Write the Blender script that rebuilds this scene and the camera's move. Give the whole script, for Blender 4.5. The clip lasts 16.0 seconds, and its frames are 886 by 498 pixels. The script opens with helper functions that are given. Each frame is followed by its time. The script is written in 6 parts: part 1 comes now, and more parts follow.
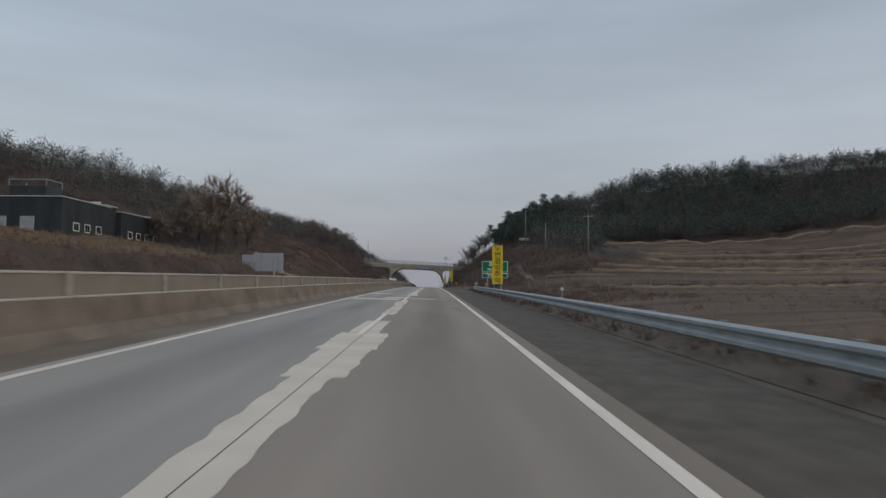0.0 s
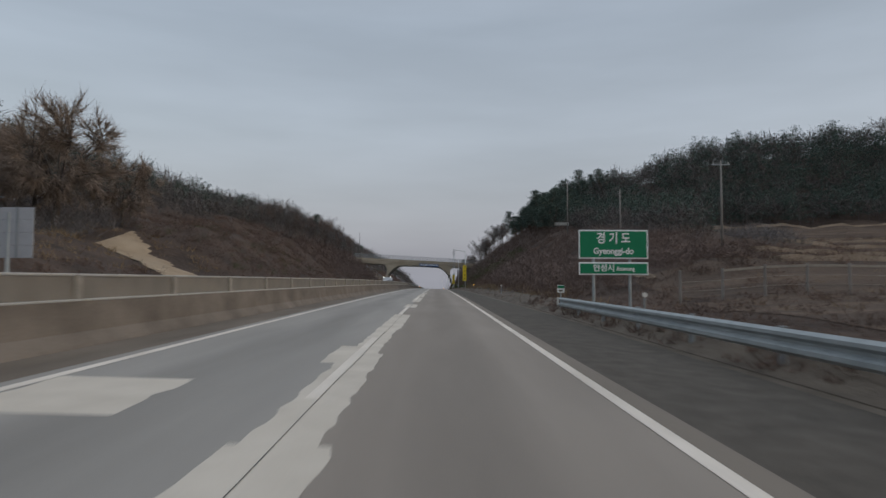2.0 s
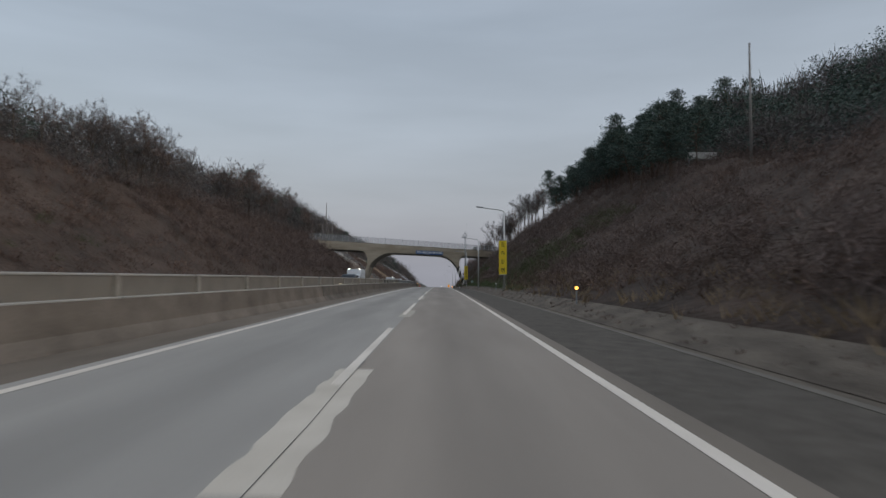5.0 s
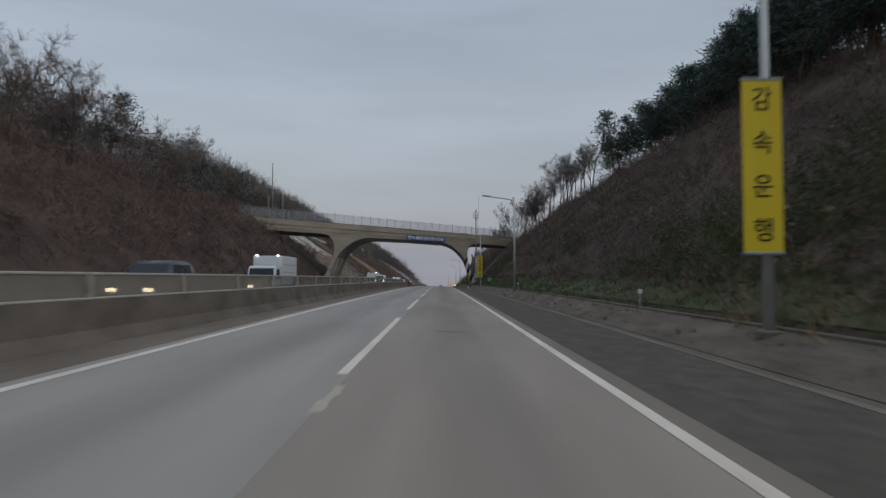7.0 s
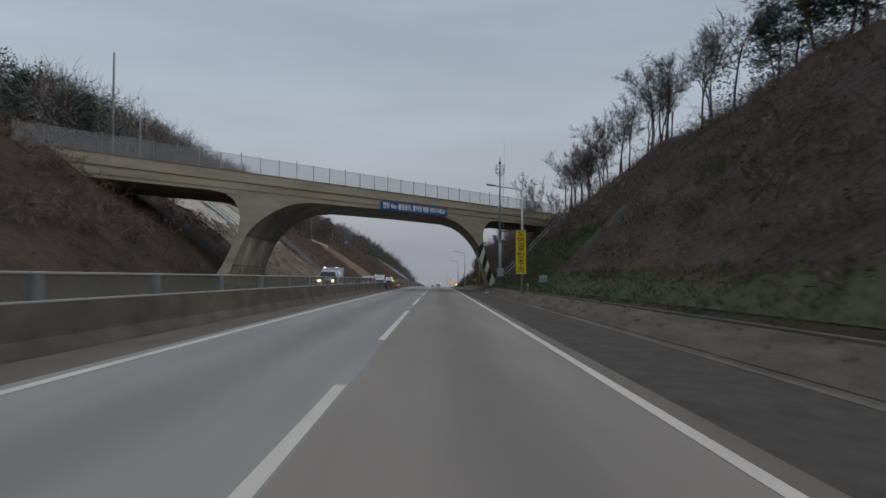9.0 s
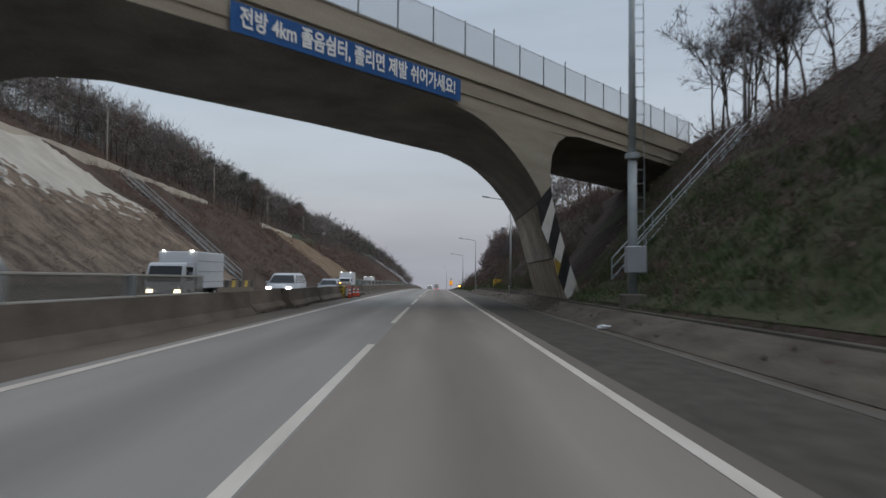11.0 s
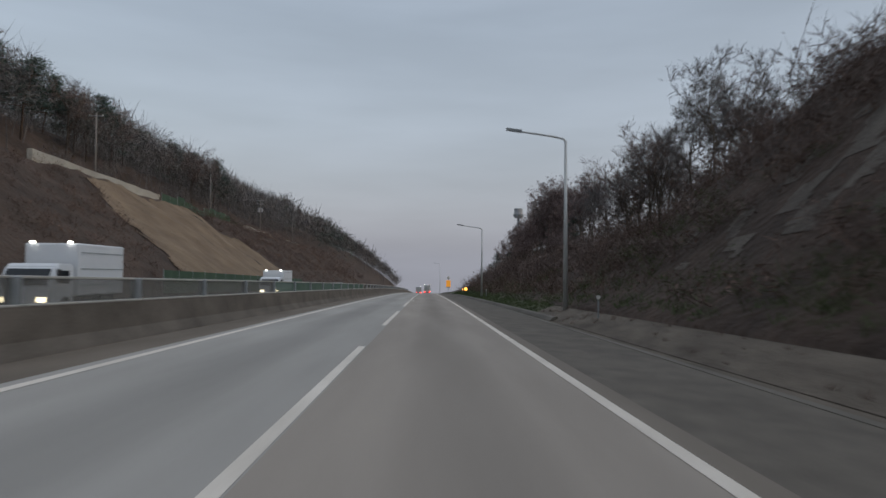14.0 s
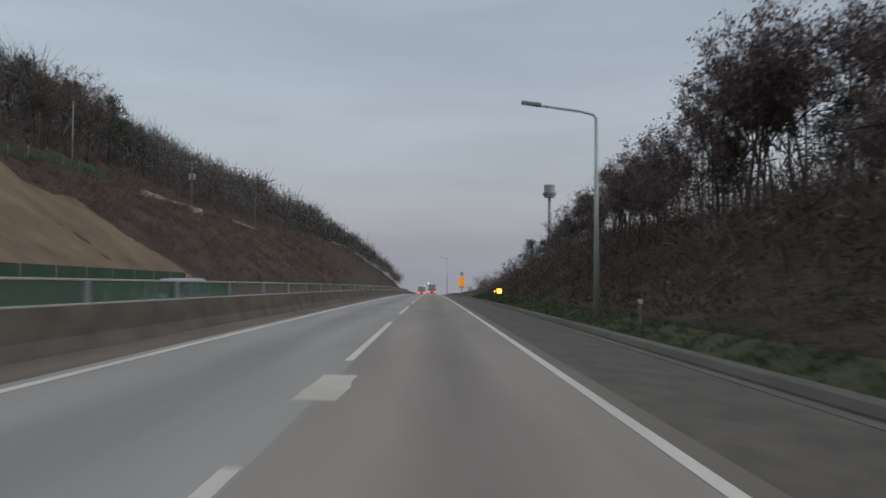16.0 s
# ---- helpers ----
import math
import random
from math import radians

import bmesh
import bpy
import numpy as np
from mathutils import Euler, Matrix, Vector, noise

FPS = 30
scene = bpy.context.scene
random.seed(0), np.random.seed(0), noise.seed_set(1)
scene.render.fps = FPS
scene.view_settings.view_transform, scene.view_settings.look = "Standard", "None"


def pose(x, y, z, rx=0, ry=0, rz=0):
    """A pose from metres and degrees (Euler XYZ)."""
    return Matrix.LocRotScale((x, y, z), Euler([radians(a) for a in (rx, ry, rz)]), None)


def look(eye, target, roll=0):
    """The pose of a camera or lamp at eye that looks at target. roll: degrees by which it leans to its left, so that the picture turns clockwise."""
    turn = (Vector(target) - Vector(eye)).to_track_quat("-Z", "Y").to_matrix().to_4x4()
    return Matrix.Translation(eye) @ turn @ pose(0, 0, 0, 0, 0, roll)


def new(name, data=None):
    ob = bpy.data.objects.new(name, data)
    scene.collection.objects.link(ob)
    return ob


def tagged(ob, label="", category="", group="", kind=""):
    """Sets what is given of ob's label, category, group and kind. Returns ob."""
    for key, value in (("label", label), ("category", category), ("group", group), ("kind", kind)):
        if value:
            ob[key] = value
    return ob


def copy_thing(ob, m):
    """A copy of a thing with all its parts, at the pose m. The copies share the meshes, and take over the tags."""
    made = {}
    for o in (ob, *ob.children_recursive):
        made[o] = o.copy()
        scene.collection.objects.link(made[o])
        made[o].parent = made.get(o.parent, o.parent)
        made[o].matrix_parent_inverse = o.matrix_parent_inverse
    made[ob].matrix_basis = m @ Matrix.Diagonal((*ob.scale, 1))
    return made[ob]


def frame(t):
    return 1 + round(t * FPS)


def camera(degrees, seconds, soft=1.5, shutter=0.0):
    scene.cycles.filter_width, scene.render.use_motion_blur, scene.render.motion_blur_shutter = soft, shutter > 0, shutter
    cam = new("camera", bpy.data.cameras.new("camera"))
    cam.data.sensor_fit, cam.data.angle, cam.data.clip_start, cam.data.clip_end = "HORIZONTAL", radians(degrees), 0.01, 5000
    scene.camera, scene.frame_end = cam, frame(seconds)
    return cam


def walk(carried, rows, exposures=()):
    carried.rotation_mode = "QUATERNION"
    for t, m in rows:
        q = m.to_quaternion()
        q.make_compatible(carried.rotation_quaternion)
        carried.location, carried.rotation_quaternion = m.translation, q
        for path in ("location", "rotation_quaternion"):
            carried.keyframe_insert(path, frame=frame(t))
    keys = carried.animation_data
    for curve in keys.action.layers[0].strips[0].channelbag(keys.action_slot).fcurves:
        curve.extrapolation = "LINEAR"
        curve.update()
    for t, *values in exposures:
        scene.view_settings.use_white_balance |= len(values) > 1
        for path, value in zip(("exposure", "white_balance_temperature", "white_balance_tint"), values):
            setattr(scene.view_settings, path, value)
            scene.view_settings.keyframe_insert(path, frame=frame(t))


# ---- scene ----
cam = camera(65.9, 16.0, 1.5, 0.25)
EYE = 1.4
# seconds, across, along, pitch, roll, yaw
PATH = [
    (0.0, 0.369, 0.00, 2.411, 0.330, -0.939), (0.5, 0.327, 13.33, 2.495, 0.238, -0.842), (1.0, 0.228, 26.64, 2.536, 0.293, -0.758),
    (1.5, 0.121, 39.94, 2.518, 0.290, -0.671), (2.0, 0.051, 53.28, 2.533, 0.202, -0.569), (2.5, 0.015, 66.69, 2.516, 0.063, -0.519),
    (3.0, -0.043, 80.12, 2.470, 0.101, -0.469), (3.5, -0.094, 93.51, 2.426, 0.121, -0.435), (4.0, -0.105, 106.87, 2.397, 0.083, -0.390),
    (4.2, -0.097, 112.22, 2.383, 0.075, -0.377), (5.3, -0.031, 141.75, 2.418, 0.056, -0.280), (6.3, 0.030, 168.77, 2.404, 0.080, -0.223),
    (6.5, 0.038, 174.20, 2.375, 0.083, -0.235), (7.0, 0.006, 187.82, 2.323, 0.033, -0.251), (7.5, -0.070, 201.53, 2.306, 0.011, -0.287),
    (8.0, -0.147, 215.28, 2.334, 0.018, -0.358), (8.2, -0.155, 220.76, 2.343, 0.022, -0.390), (9.3, -0.142, 250.59, 2.370, 0.158, -0.488),
    (10.3, -0.079, 277.52, 2.440, 0.317, -0.555), (10.5, -0.062, 282.87, 2.475, 0.343, -0.573), (11.0, -0.029, 296.19, 2.569, 0.387, -0.608),
    (11.5, -0.023, 309.48, 2.645, 0.468, -0.691), (12.0, -0.045, 322.76, 2.713, 0.593, -0.853), (12.5, -0.038, 335.99, 2.761, 0.612, -1.027),
    (13.0, -0.034, 349.14, 2.795, 0.539, -1.206), (13.5, -0.016, 362.15, 2.833, 0.481, -1.334), (14.0, 0.006, 375.05, 2.893, 0.447, -1.391),
    (14.5, 0.047, 387.92, 2.936, 0.384, -1.387), (15.0, 0.099, 400.73, 2.951, 0.283, -1.313), (15.5, 0.095, 413.28, 2.960, 0.323, -1.195),
    (16.0, 0.094, 425.56, 2.995, 0.373, -1.000),
]
CREST, RADIUS = 200.0, 14000.0  # the road runs over one long crest


def droop(y):
    """The height of the road's line along the crest."""
    return -((np.asarray(y, float) - CREST) ** 2) / (2 * RADIUS)


rows = []
for t, x, y, pitch, roll, yaw in PATH:
    yr, pr = radians(yaw), radians(pitch) - math.atan((y - CREST) / RADIUS)
    z = EYE + float(droop(y))
    ahead = Vector((-math.sin(yr) * math.cos(pr), math.cos(yr) * math.cos(pr), math.sin(pr)))
    rows.append((t, look((x, y, z), Vector((x, y, z)) + ahead * 10, roll)))
# the film's own exposure and white balance drift: seconds, stops, kelvin, tint
walk(cam, rows, [(0.0, 0.03, 6360, 10), (4.2, 0.03, 6340, 10), (7.5, 0.0, 6290, 10), (10.3, 0.10, 6340, 10), (11.0, 0.25, 6340, 10), (11.5, 0.38, 6390, 10), (12.0, 0.53, 6360, 10), (12.25, 0.36, 6300, 10), (12.5, 0.16, 6180, 10), (13.0, 0.07, 6230, 10), (14.0, 0.06, 6270, 10), (16.0, 0.04, 6340, 10)])

# ---- sky and light ----
world = bpy.data.worlds.new("overcast_dusk")
scene.world = world
world.use_nodes = True
wt, wl = world.node_tree.nodes, world.node_tree.links
sky = wt.new("ShaderNodeTexSky")
sky.sky_type = "NISHITA"
sky.sun_disc = False
sky.sun_elevation, sky.sun_rotation = radians(14), radians(110)
sky.air_density, sky.dust_density = 1.6, 4.0
coord = wt.new("ShaderNodeTexCoord")
split = wt.new("ShaderNodeSeparateXYZ")
wl.new(coord.outputs["Generated"], split.inputs[0])
ramp = wt.new("ShaderNodeValToRGB")
wl.new(split.outputs["Z"], ramp.inputs[0])
e = ramp.color_ramp.elements
e[0].position, e[0].color = 0.0, (0.310, 0.314, 0.352, 1)
e[1].position, e[1].color = 1.0, (0.60, 0.65, 0.73, 1)
for p, c in ((0.06, (0.322, 0.335, 0.384)), (0.13, (0.338, 0.362, 0.418)), (0.22, (0.372, 0.410, 0.475)), (0.36, (0.318, 0.358, 0.420)), (0.5, (0.345, 0.385, 0.445))):
    k = e.new(p)
    k.color = (*c, 1)
stretch = wt.new("ShaderNodeMapping")
stretch.inputs["Scale"].default_value = (1.6, 1.6, 9.0)
stretch.inputs["Rotation"].default_value = (0.0, radians(-6), 0.0)
wl.new(coord.outputs["Generated"], stretch.inputs[0])
cloud = wt.new("ShaderNodeTexNoise")
cloud.inputs["Scale"].default_value, cloud.inputs["Detail"].default_value = 1.7, 4.0
cloud.inputs["Roughness"].default_value = 0.5
wl.new(stretch.outputs[0], cloud.inputs["Vector"])
band = wt.new("ShaderNodeMapRange")
band.inputs["From Min"].default_value, band.inputs["From Max"].default_value = 0.3, 0.7
band.inputs["To Min"].default_value, band.inputs["To Max"].default_value = 0.92, 1.08
wl.new(cloud.outputs["Fac"], band.inputs[0])
veil = wt.new("ShaderNodeVectorMath")
veil.operation = "SCALE"
wl.new(ramp.outputs[0], veil.inputs[0])
wl.new(band.outputs[0], veil.inputs["Scale"])
mixed = wt.new("ShaderNodeMix")
mixed.data_type = "RGBA"
mixed.inputs["Factor"].default_value = 0.03
wl.new(veil.outputs[0], mixed.inputs["A"])
wl.new(sky.outputs[0], mixed.inputs["B"])
wl.new(mixed.outputs["Result"], wt["Background"].inputs[0])
wt["Background"].inputs[1].default_value = 1.0

sun = new("sun", bpy.data.lights.new("sun", "SUN"))
sun.data.energy, sun.data.angle, sun.data.color = 0.4, radians(40), (1.0, 0.96, 0.92)
sun.matrix_world = look((0, 0, 100), (-90, 25, 0))

# ---- tools ----
FALL = 0.0235


def road_z(x, y=0.0):
    return -FALL * x


def follow(me, parent):
    """Lets what is laid out in the place's own metres follow the crest; things with a place of their own are lifted as a whole."""
    while parent is not None and parent.parent is not None:
        parent = parent.parent
    if parent is None or parent.location.length < 1e-6:
        co = np.empty(len(me.vertices) * 3, np.float32)
        me.vertices.foreach_get("co", co)
        co = co.reshape(-1, 3)
        co[:, 2] += droop(co[:, 1])
        me.vertices.foreach_set("co", co.ravel())
        me.update()


def surface(name, base, other, scale=3.0, fine=40.0, rough=0.85, bump=0.3, metal=0.0, stretch=(1, 1, 1), vary=0.0, depth=0.02, emit=None):
    """A worn surface: two colours mixed at a broad and a fine scale, with relief. vary: difference from piece to piece."""
    m = bpy.data.materials.new(name)
    m.use_nodes = True
    n, l = m.node_tree.nodes, m.node_tree.links
    p = n["Principled BSDF"]
    p.inputs["Roughness"].default_value, p.inputs["Metallic"].default_value = rough, metal
    p.inputs["Specular IOR Level"].default_value = 0.3
    tc, mp = n.new("ShaderNodeTexCoord"), n.new("ShaderNodeMapping")
    mp.inputs["Scale"].default_value = stretch
    l.new(tc.outputs["Object"], mp.inputs[0])
    a, b = n.new("ShaderNodeTexNoise"), n.new("ShaderNodeTexNoise")
    a.inputs["Scale"].default_value, a.inputs["Detail"].default_value = scale, 5
    b.inputs["Scale"].default_value, b.inputs["Detail"].default_value = fine, 3
    l.new(mp.outputs[0], a.inputs["Vector"])
    l.new(tc.outputs["Object"], b.inputs["Vector"])
    add = n.new("ShaderNodeMath")
    add.operation = "ADD"
    half = n.new("ShaderNodeMath")
    half.operation = "MULTIPLY"
    half.inputs[1].default_value = 0.45
    l.new(b.outputs["Fac"], half.inputs[0])
    l.new(a.outputs["Fac"], add.inputs[0])
    l.new(half.outputs[0], add.inputs[1])
    r = n.new("ShaderNodeMapRange")
    r.inputs["From Min"].default_value, r.inputs["From Max"].default_value = 0.48, 0.98
    l.new(add.outputs[0], r.inputs[0])
    mix = n.new("ShaderNodeMix")
    mix.data_type = "RGBA"
    mix.inputs["A"].default_value, mix.inputs["B"].default_value = (*base, 1), (*other, 1)
    l.new(r.outputs[0], mix.inputs["Factor"])
    colour = mix.outputs["Result"]
    if vary:
        geo, hsv, mr = n.new("ShaderNodeNewGeometry"), n.new("ShaderNodeHueSaturation"), n.new("ShaderNodeMapRange")
        mr.inputs["To Min"].default_value, mr.inputs["To Max"].default_value = 1 - vary, 1 + vary
        l.new(geo.outputs["Random Per Island"], mr.inputs[0])
        l.new(mr.outputs[0], hsv.inputs["Value"])
        l.new(colour, hsv.inputs["Color"])
        colour = hsv.outputs["Color"]
    l.new(colour, p.inputs["Base Color"])
    if bump:
        bp = n.new("ShaderNodeBump")
        bp.inputs["Strength"].default_value, bp.inputs["Distance"].default_value = bump, depth
        l.new(add.outputs[0], bp.inputs["Height"])
        l.new(bp.outputs[0], p.inputs["Normal"])
    if emit:
        p.inputs["Emission Color"].default_value, p.inputs["Emission Strength"].default_value = (*emit[0], 1), emit[1]
    return m


def link_mesh(name, me, parent=None, label=""):
    ob = new(name, me)
    if parent is not None:
        ob.parent = parent
    if label:
        ob["label"] = label
    return ob


def part(name, bm, material, parent=None, label="", smooth=False):
    """Links a bmesh as one mesh object, under its thing."""
    me = bpy.data.meshes.new(name)
    bmesh.ops.recalc_face_normals(bm, faces=bm.faces)
    bm.to_mesh(me)
    bm.free()
    follow(me, parent)
    me.materials.append(material)
    if smooth:
        me.polygons.foreach_set("use_smooth", [True] * len(me.polygons))
    return link_mesh(name, me, parent, label)


def thing(name, label, category, at=(0, 0, 0), turn=0.0, group="", kind=""):
    ob = new(name)
    ob.empty_display_size = 0.2
    lift = float(droop(at[1])) if any(at) else 0.0
    ob.matrix_world = pose(at[0], at[1], at[2] + lift, 0, 0, turn)
    return tagged(ob, label, category, group, kind)


def box(bm, x0, x1, y0, y1, z0, z1, bevel=0.0):
    r = bmesh.ops.create_cube(bm, size=1)
    for v in r["verts"]:
        v.co = Vector(((x0 + x1) / 2 + v.co.x * (x1 - x0), (y0 + y1) / 2 + v.co.y * (y1 - y0), (z0 + z1) / 2 + v.co.z * (z1 - z0)))
    if bevel:
        es = list({e for v in r["verts"] for e in v.link_edges})
        bmesh.ops.bevel(bm, geom=es, offset=bevel, segments=1, affect="EDGES")
    return bm


def boxed(*a, **k):
    return box(bmesh.new(), *a, **k)


def tube(bm, a, b, r0, r1=None, sides=8):
    """A tapered tube from a to b."""
    a, b = Vector(a), Vector(b)
    r1 = r0 if r1 is None else r1
    q = (b - a).to_track_quat("Z", "Y").to_matrix()
    rings = []
    for c, r in ((a, r0), (b, r1)):
        rings.append([bm.verts.new(c + q @ Vector((r * math.cos(2 * math.pi * i / sides), r * math.sin(2 * math.pi * i / sides), 0))) for i in range(sides)])
    for i in range(sides):
        j = (i + 1) % sides
        bm.faces.new((rings[0][i], rings[0][j], rings[1][j], rings[1][i]))
    bm.faces.new(rings[0][::-1])
    bm.faces.new(rings[1])
    return bm


def tubed(*a, **k):
    return tube(bmesh.new(), *a, **k)


def prism(bm, outline, push):
    """A closed outline of 3D points, pushed along a vector."""
    push = Vector(push)
    a = [bm.verts.new(Vector(p)) for p in outline]
    b = [bm.verts.new(Vector(p) + push) for p in outline]
    n = len(a)
    bm.faces.new(a)
    bm.faces.new(b[::-1])
    for i in range(n):
        j = (i + 1) % n
        bm.faces.new((a[i], b[i], b[j], a[j]))
    return bm


def strip(name, sections, ys, material, parent=None, label=""):
    """A long body with one cross-section (x, z) swept along the road."""
    bm = bmesh.new()
    rings = [[bm.verts.new((x, y, z)) for x, z in sections] for y in ys]
    n = len(sections)
    for p, q in zip(rings, rings[1:]):
        for i in range(n):
            j = (i + 1) % n
            bm.faces.new((p[i], p[j], q[j], q[i]))
    bm.faces.new(rings[0])
    bm.faces.new(rings[-1][::-1])
    return part(name, bm, material, parent, label)


def arrays_mesh(name, verts, faces, material):
    """A mesh from numpy arrays of places and triangles."""
    me = bpy.data.meshes.new(name)
    verts, faces = np.ascontiguousarray(verts, np.float32), np.ascontiguousarray(faces, np.int32)
    me.vertices.add(len(verts))
    me.vertices.foreach_set("co", verts.ravel())
    k = faces.shape[1]
    me.loops.add(faces.size)
    me.loops.foreach_set("vertex_index", faces.ravel())
    me.polygons.add(len(faces))
    me.polygons.foreach_set("loop_start", np.arange(0, faces.size, k, dtype=np.int32))
    me.polygons.foreach_set("loop_total", np.full(len(faces), k, np.int32))
    me.update(calc_edges=True)
    me.validate()
    me.materials.append(material)
    return me


def letters(name, text, size, material, m, parent, width=None, bold=0.0):
    """Raised lettering, centred on the pose m, in its xy plane. width: squeezed or stretched to it."""
    cu = bpy.data.curves.new(name, "FONT")
    cu.body, cu.size, cu.align_x, cu.align_y, cu.extrude, cu.offset = text, size, "CENTER", "CENTER", 0.004, bold
    cu.resolution_u = 3
    tmp = bpy.data.objects.new(name, cu)
    scene.collection.objects.link(tmp)
    bpy.context.view_layer.update()
    me = bpy.data.meshes.new_from_object(tmp.evaluated_get(bpy.context.evaluated_depsgraph_get()))
    wide = max((v.co.x for v in me.vertices), default=0.5) - min((v.co.x for v in me.vertices), default=-0.5)
    bpy.data.objects.remove(tmp)
    me.materials.clear()
    me.materials.append(material)
    s = width / wide if width else 1.0
    me.transform(Matrix.Translation(m.translation) @ m.to_3x3().to_4x4() @ Matrix.Diagonal((s, 1, 1, 1)))
    follow(me, parent)
    return link_mesh(name, me, parent)




def facing(x, y, z):
    return pose(x, y, z, 90, 0, 0)


# ---- materials ----
def lane_material(name, base, other):
    m = surface(name, base, other, 0.9, 55, 0.85, 0.5, stretch=(1, 0.12, 1))
    n, l = m.node_tree.nodes, m.node_tree.links
    p = n["Principled BSDF"]
    source = p.inputs["Base Color"].links[0].from_socket
    tc, sp = n.new("ShaderNodeTexCoord"), n.new("ShaderNodeSeparateXYZ")
    l.new(tc.outputs["Object"], sp.inputs[0])
    off, per, cosine = n.new("ShaderNodeMath"), n.new("ShaderNodeMath"), n.new("ShaderNodeMath")
    off.operation, per.operation, cosine.operation = "SUBTRACT", "MULTIPLY", "COSINE"
    off.inputs[1].default_value, per.inputs[1].default_value = 0.43, 2 * math.pi / 3.6
    l.new(sp.outputs["X"], off.inputs[0])
    l.new(off.outputs[0], per.inputs[0])
    l.new(per.outputs[0], cosine.inputs[0])
    noise_node, mp = n.new("ShaderNodeTexNoise"), n.new("ShaderNodeMapping")
    mp.inputs["Scale"].default_value = (0.7, 0.06, 1)
    l.new(tc.outputs["Object"], mp.inputs[0])
    l.new(mp.outputs[0], noise_node.inputs["Vector"])
    noise_node.inputs["Scale"].default_value = 1.5
    mr = n.new("ShaderNodeMapRange")
    mr.inputs["From Min"].default_value, mr.inputs["From Max"].default_value = 0.2, 1.0
    mr.inputs["To Min"].default_value, mr.inputs["To Max"].default_value = 1.03, 0.84
    l.new(cosine.outputs[0], mr.inputs[0])
    wob = n.new("ShaderNodeMapRange")
    wob.inputs["To Min"].default_value, wob.inputs["To Max"].default_value = 0.82, 1.16
    l.new(noise_node.outputs["Fac"], wob.inputs[0])
    both = n.new("ShaderNodeMath")
    both.operation = "MULTIPLY"
    l.new(mr.outputs[0], both.inputs[0])
    l.new(wob.outputs[0], both.inputs[1])
    # the tone rises along the road: darker at the start, paler past the overpass
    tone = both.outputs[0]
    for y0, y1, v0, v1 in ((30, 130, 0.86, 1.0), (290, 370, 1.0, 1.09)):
        tone_along, mul = n.new("ShaderNodeMapRange"), n.new("ShaderNodeMath")
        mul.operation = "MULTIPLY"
        tone_along.inputs["From Min"].default_value, tone_along.inputs["From Max"].default_value = y0, y1
        tone_along.inputs["To Min"].default_value, tone_along.inputs["To Max"].default_value = v0, v1
        l.new(sp.outputs["Y"], tone_along.inputs[0])
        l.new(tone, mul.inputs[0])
        l.new(tone_along.outputs[0], mul.inputs[1])
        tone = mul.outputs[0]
    hsv = n.new("ShaderNodeHueSaturation")
    l.new(source, hsv.inputs["Color"])
    l.new(tone, hsv.inputs["Value"])
    l.new(hsv.outputs["Color"], p.inputs["Base Color"])
    return m


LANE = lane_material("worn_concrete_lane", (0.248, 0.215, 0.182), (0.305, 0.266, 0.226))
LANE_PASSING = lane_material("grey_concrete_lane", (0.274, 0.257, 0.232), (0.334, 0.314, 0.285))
LANE_OPP = surface("opposite_concrete", (0.26, 0.26, 0.255), (0.33, 0.33, 0.32), 0.8, 50, 0.85, 0.2, stretch=(1, 0.1, 1))
ASPHALT = surface("shoulder_asphalt", (0.064, 0.055, 0.045), (0.112, 0.097, 0.080), 2.6, 45, 0.95, 0.9, stretch=(1.0, 0.8, 1))
DUSTY = surface("dusty_shoulder_asphalt", (0.100, 0.087, 0.072), (0.160, 0.139, 0.115), 1.8, 45, 0.95, 0.9, stretch=(1.0, 0.7, 1))
EDGE_CONCRETE = surface("edge_concrete", (0.118, 0.096, 0.074), (0.190, 0.158, 0.124), 1.2, 50, 0.85, 0.3, stretch=(1, 0.2, 1))
GUTTER = surface("gutter_concrete", (0.105, 0.094, 0.078), (0.190, 0.170, 0.142), 1.0, 40, 0.9, 0.5, stretch=(1, 0.3, 1))
EDGE_STRIP = surface("dusty_edge_strip", (0.165, 0.140, 0.113), (0.225, 0.193, 0.158), 1.0, 50, 0.9, 0.4, stretch=(1, 0.15, 1))
MOSSY = surface("mossy_wall_concrete", (0.072, 0.070, 0.050), (0.165, 0.148, 0.115), 1.6, 18, 0.95, 0.7, stretch=(1, 0.35, 1.5), depth=0.04)
DIRT = surface("verge_dirt", (0.080, 0.065, 0.051), (0.182, 0.151, 0.119), 1.1, 22, 0.95, 1.0, stretch=(1.6, 0.5, 1.6), depth=0.08)
PAINT = surface("road_paint", (0.56, 0.50, 0.425), (0.75, 0.68, 0.59), 1.5, 30, 0.6, 0.15, stretch=(1, 0.3, 1))
PATCH = surface("repair_concrete", (0.48, 0.43, 0.36), (0.60, 0.545, 0.465), 1.2, 45, 0.85, 0.2)
PATCH_OLD = surface("weathered_repair", (0.34, 0.30, 0.25), (0.45, 0.405, 0.34), 1.2, 45, 0.85, 0.2)
PATCH_TAN = surface("tan_repair", (0.38, 0.318, 0.245), (0.46, 0.39, 0.305), 1.2, 45, 0.85, 0.2)
TAR = surface("tar_crack", (0.03, 0.03, 0.03), (0.05, 0.05, 0.05), 3, 30, 0.7, 0.1)
OIL = surface("oil_stain", (0.085, 0.083, 0.082), (0.13, 0.13, 0.128), 2.0, 30, 0.6, 0.1)
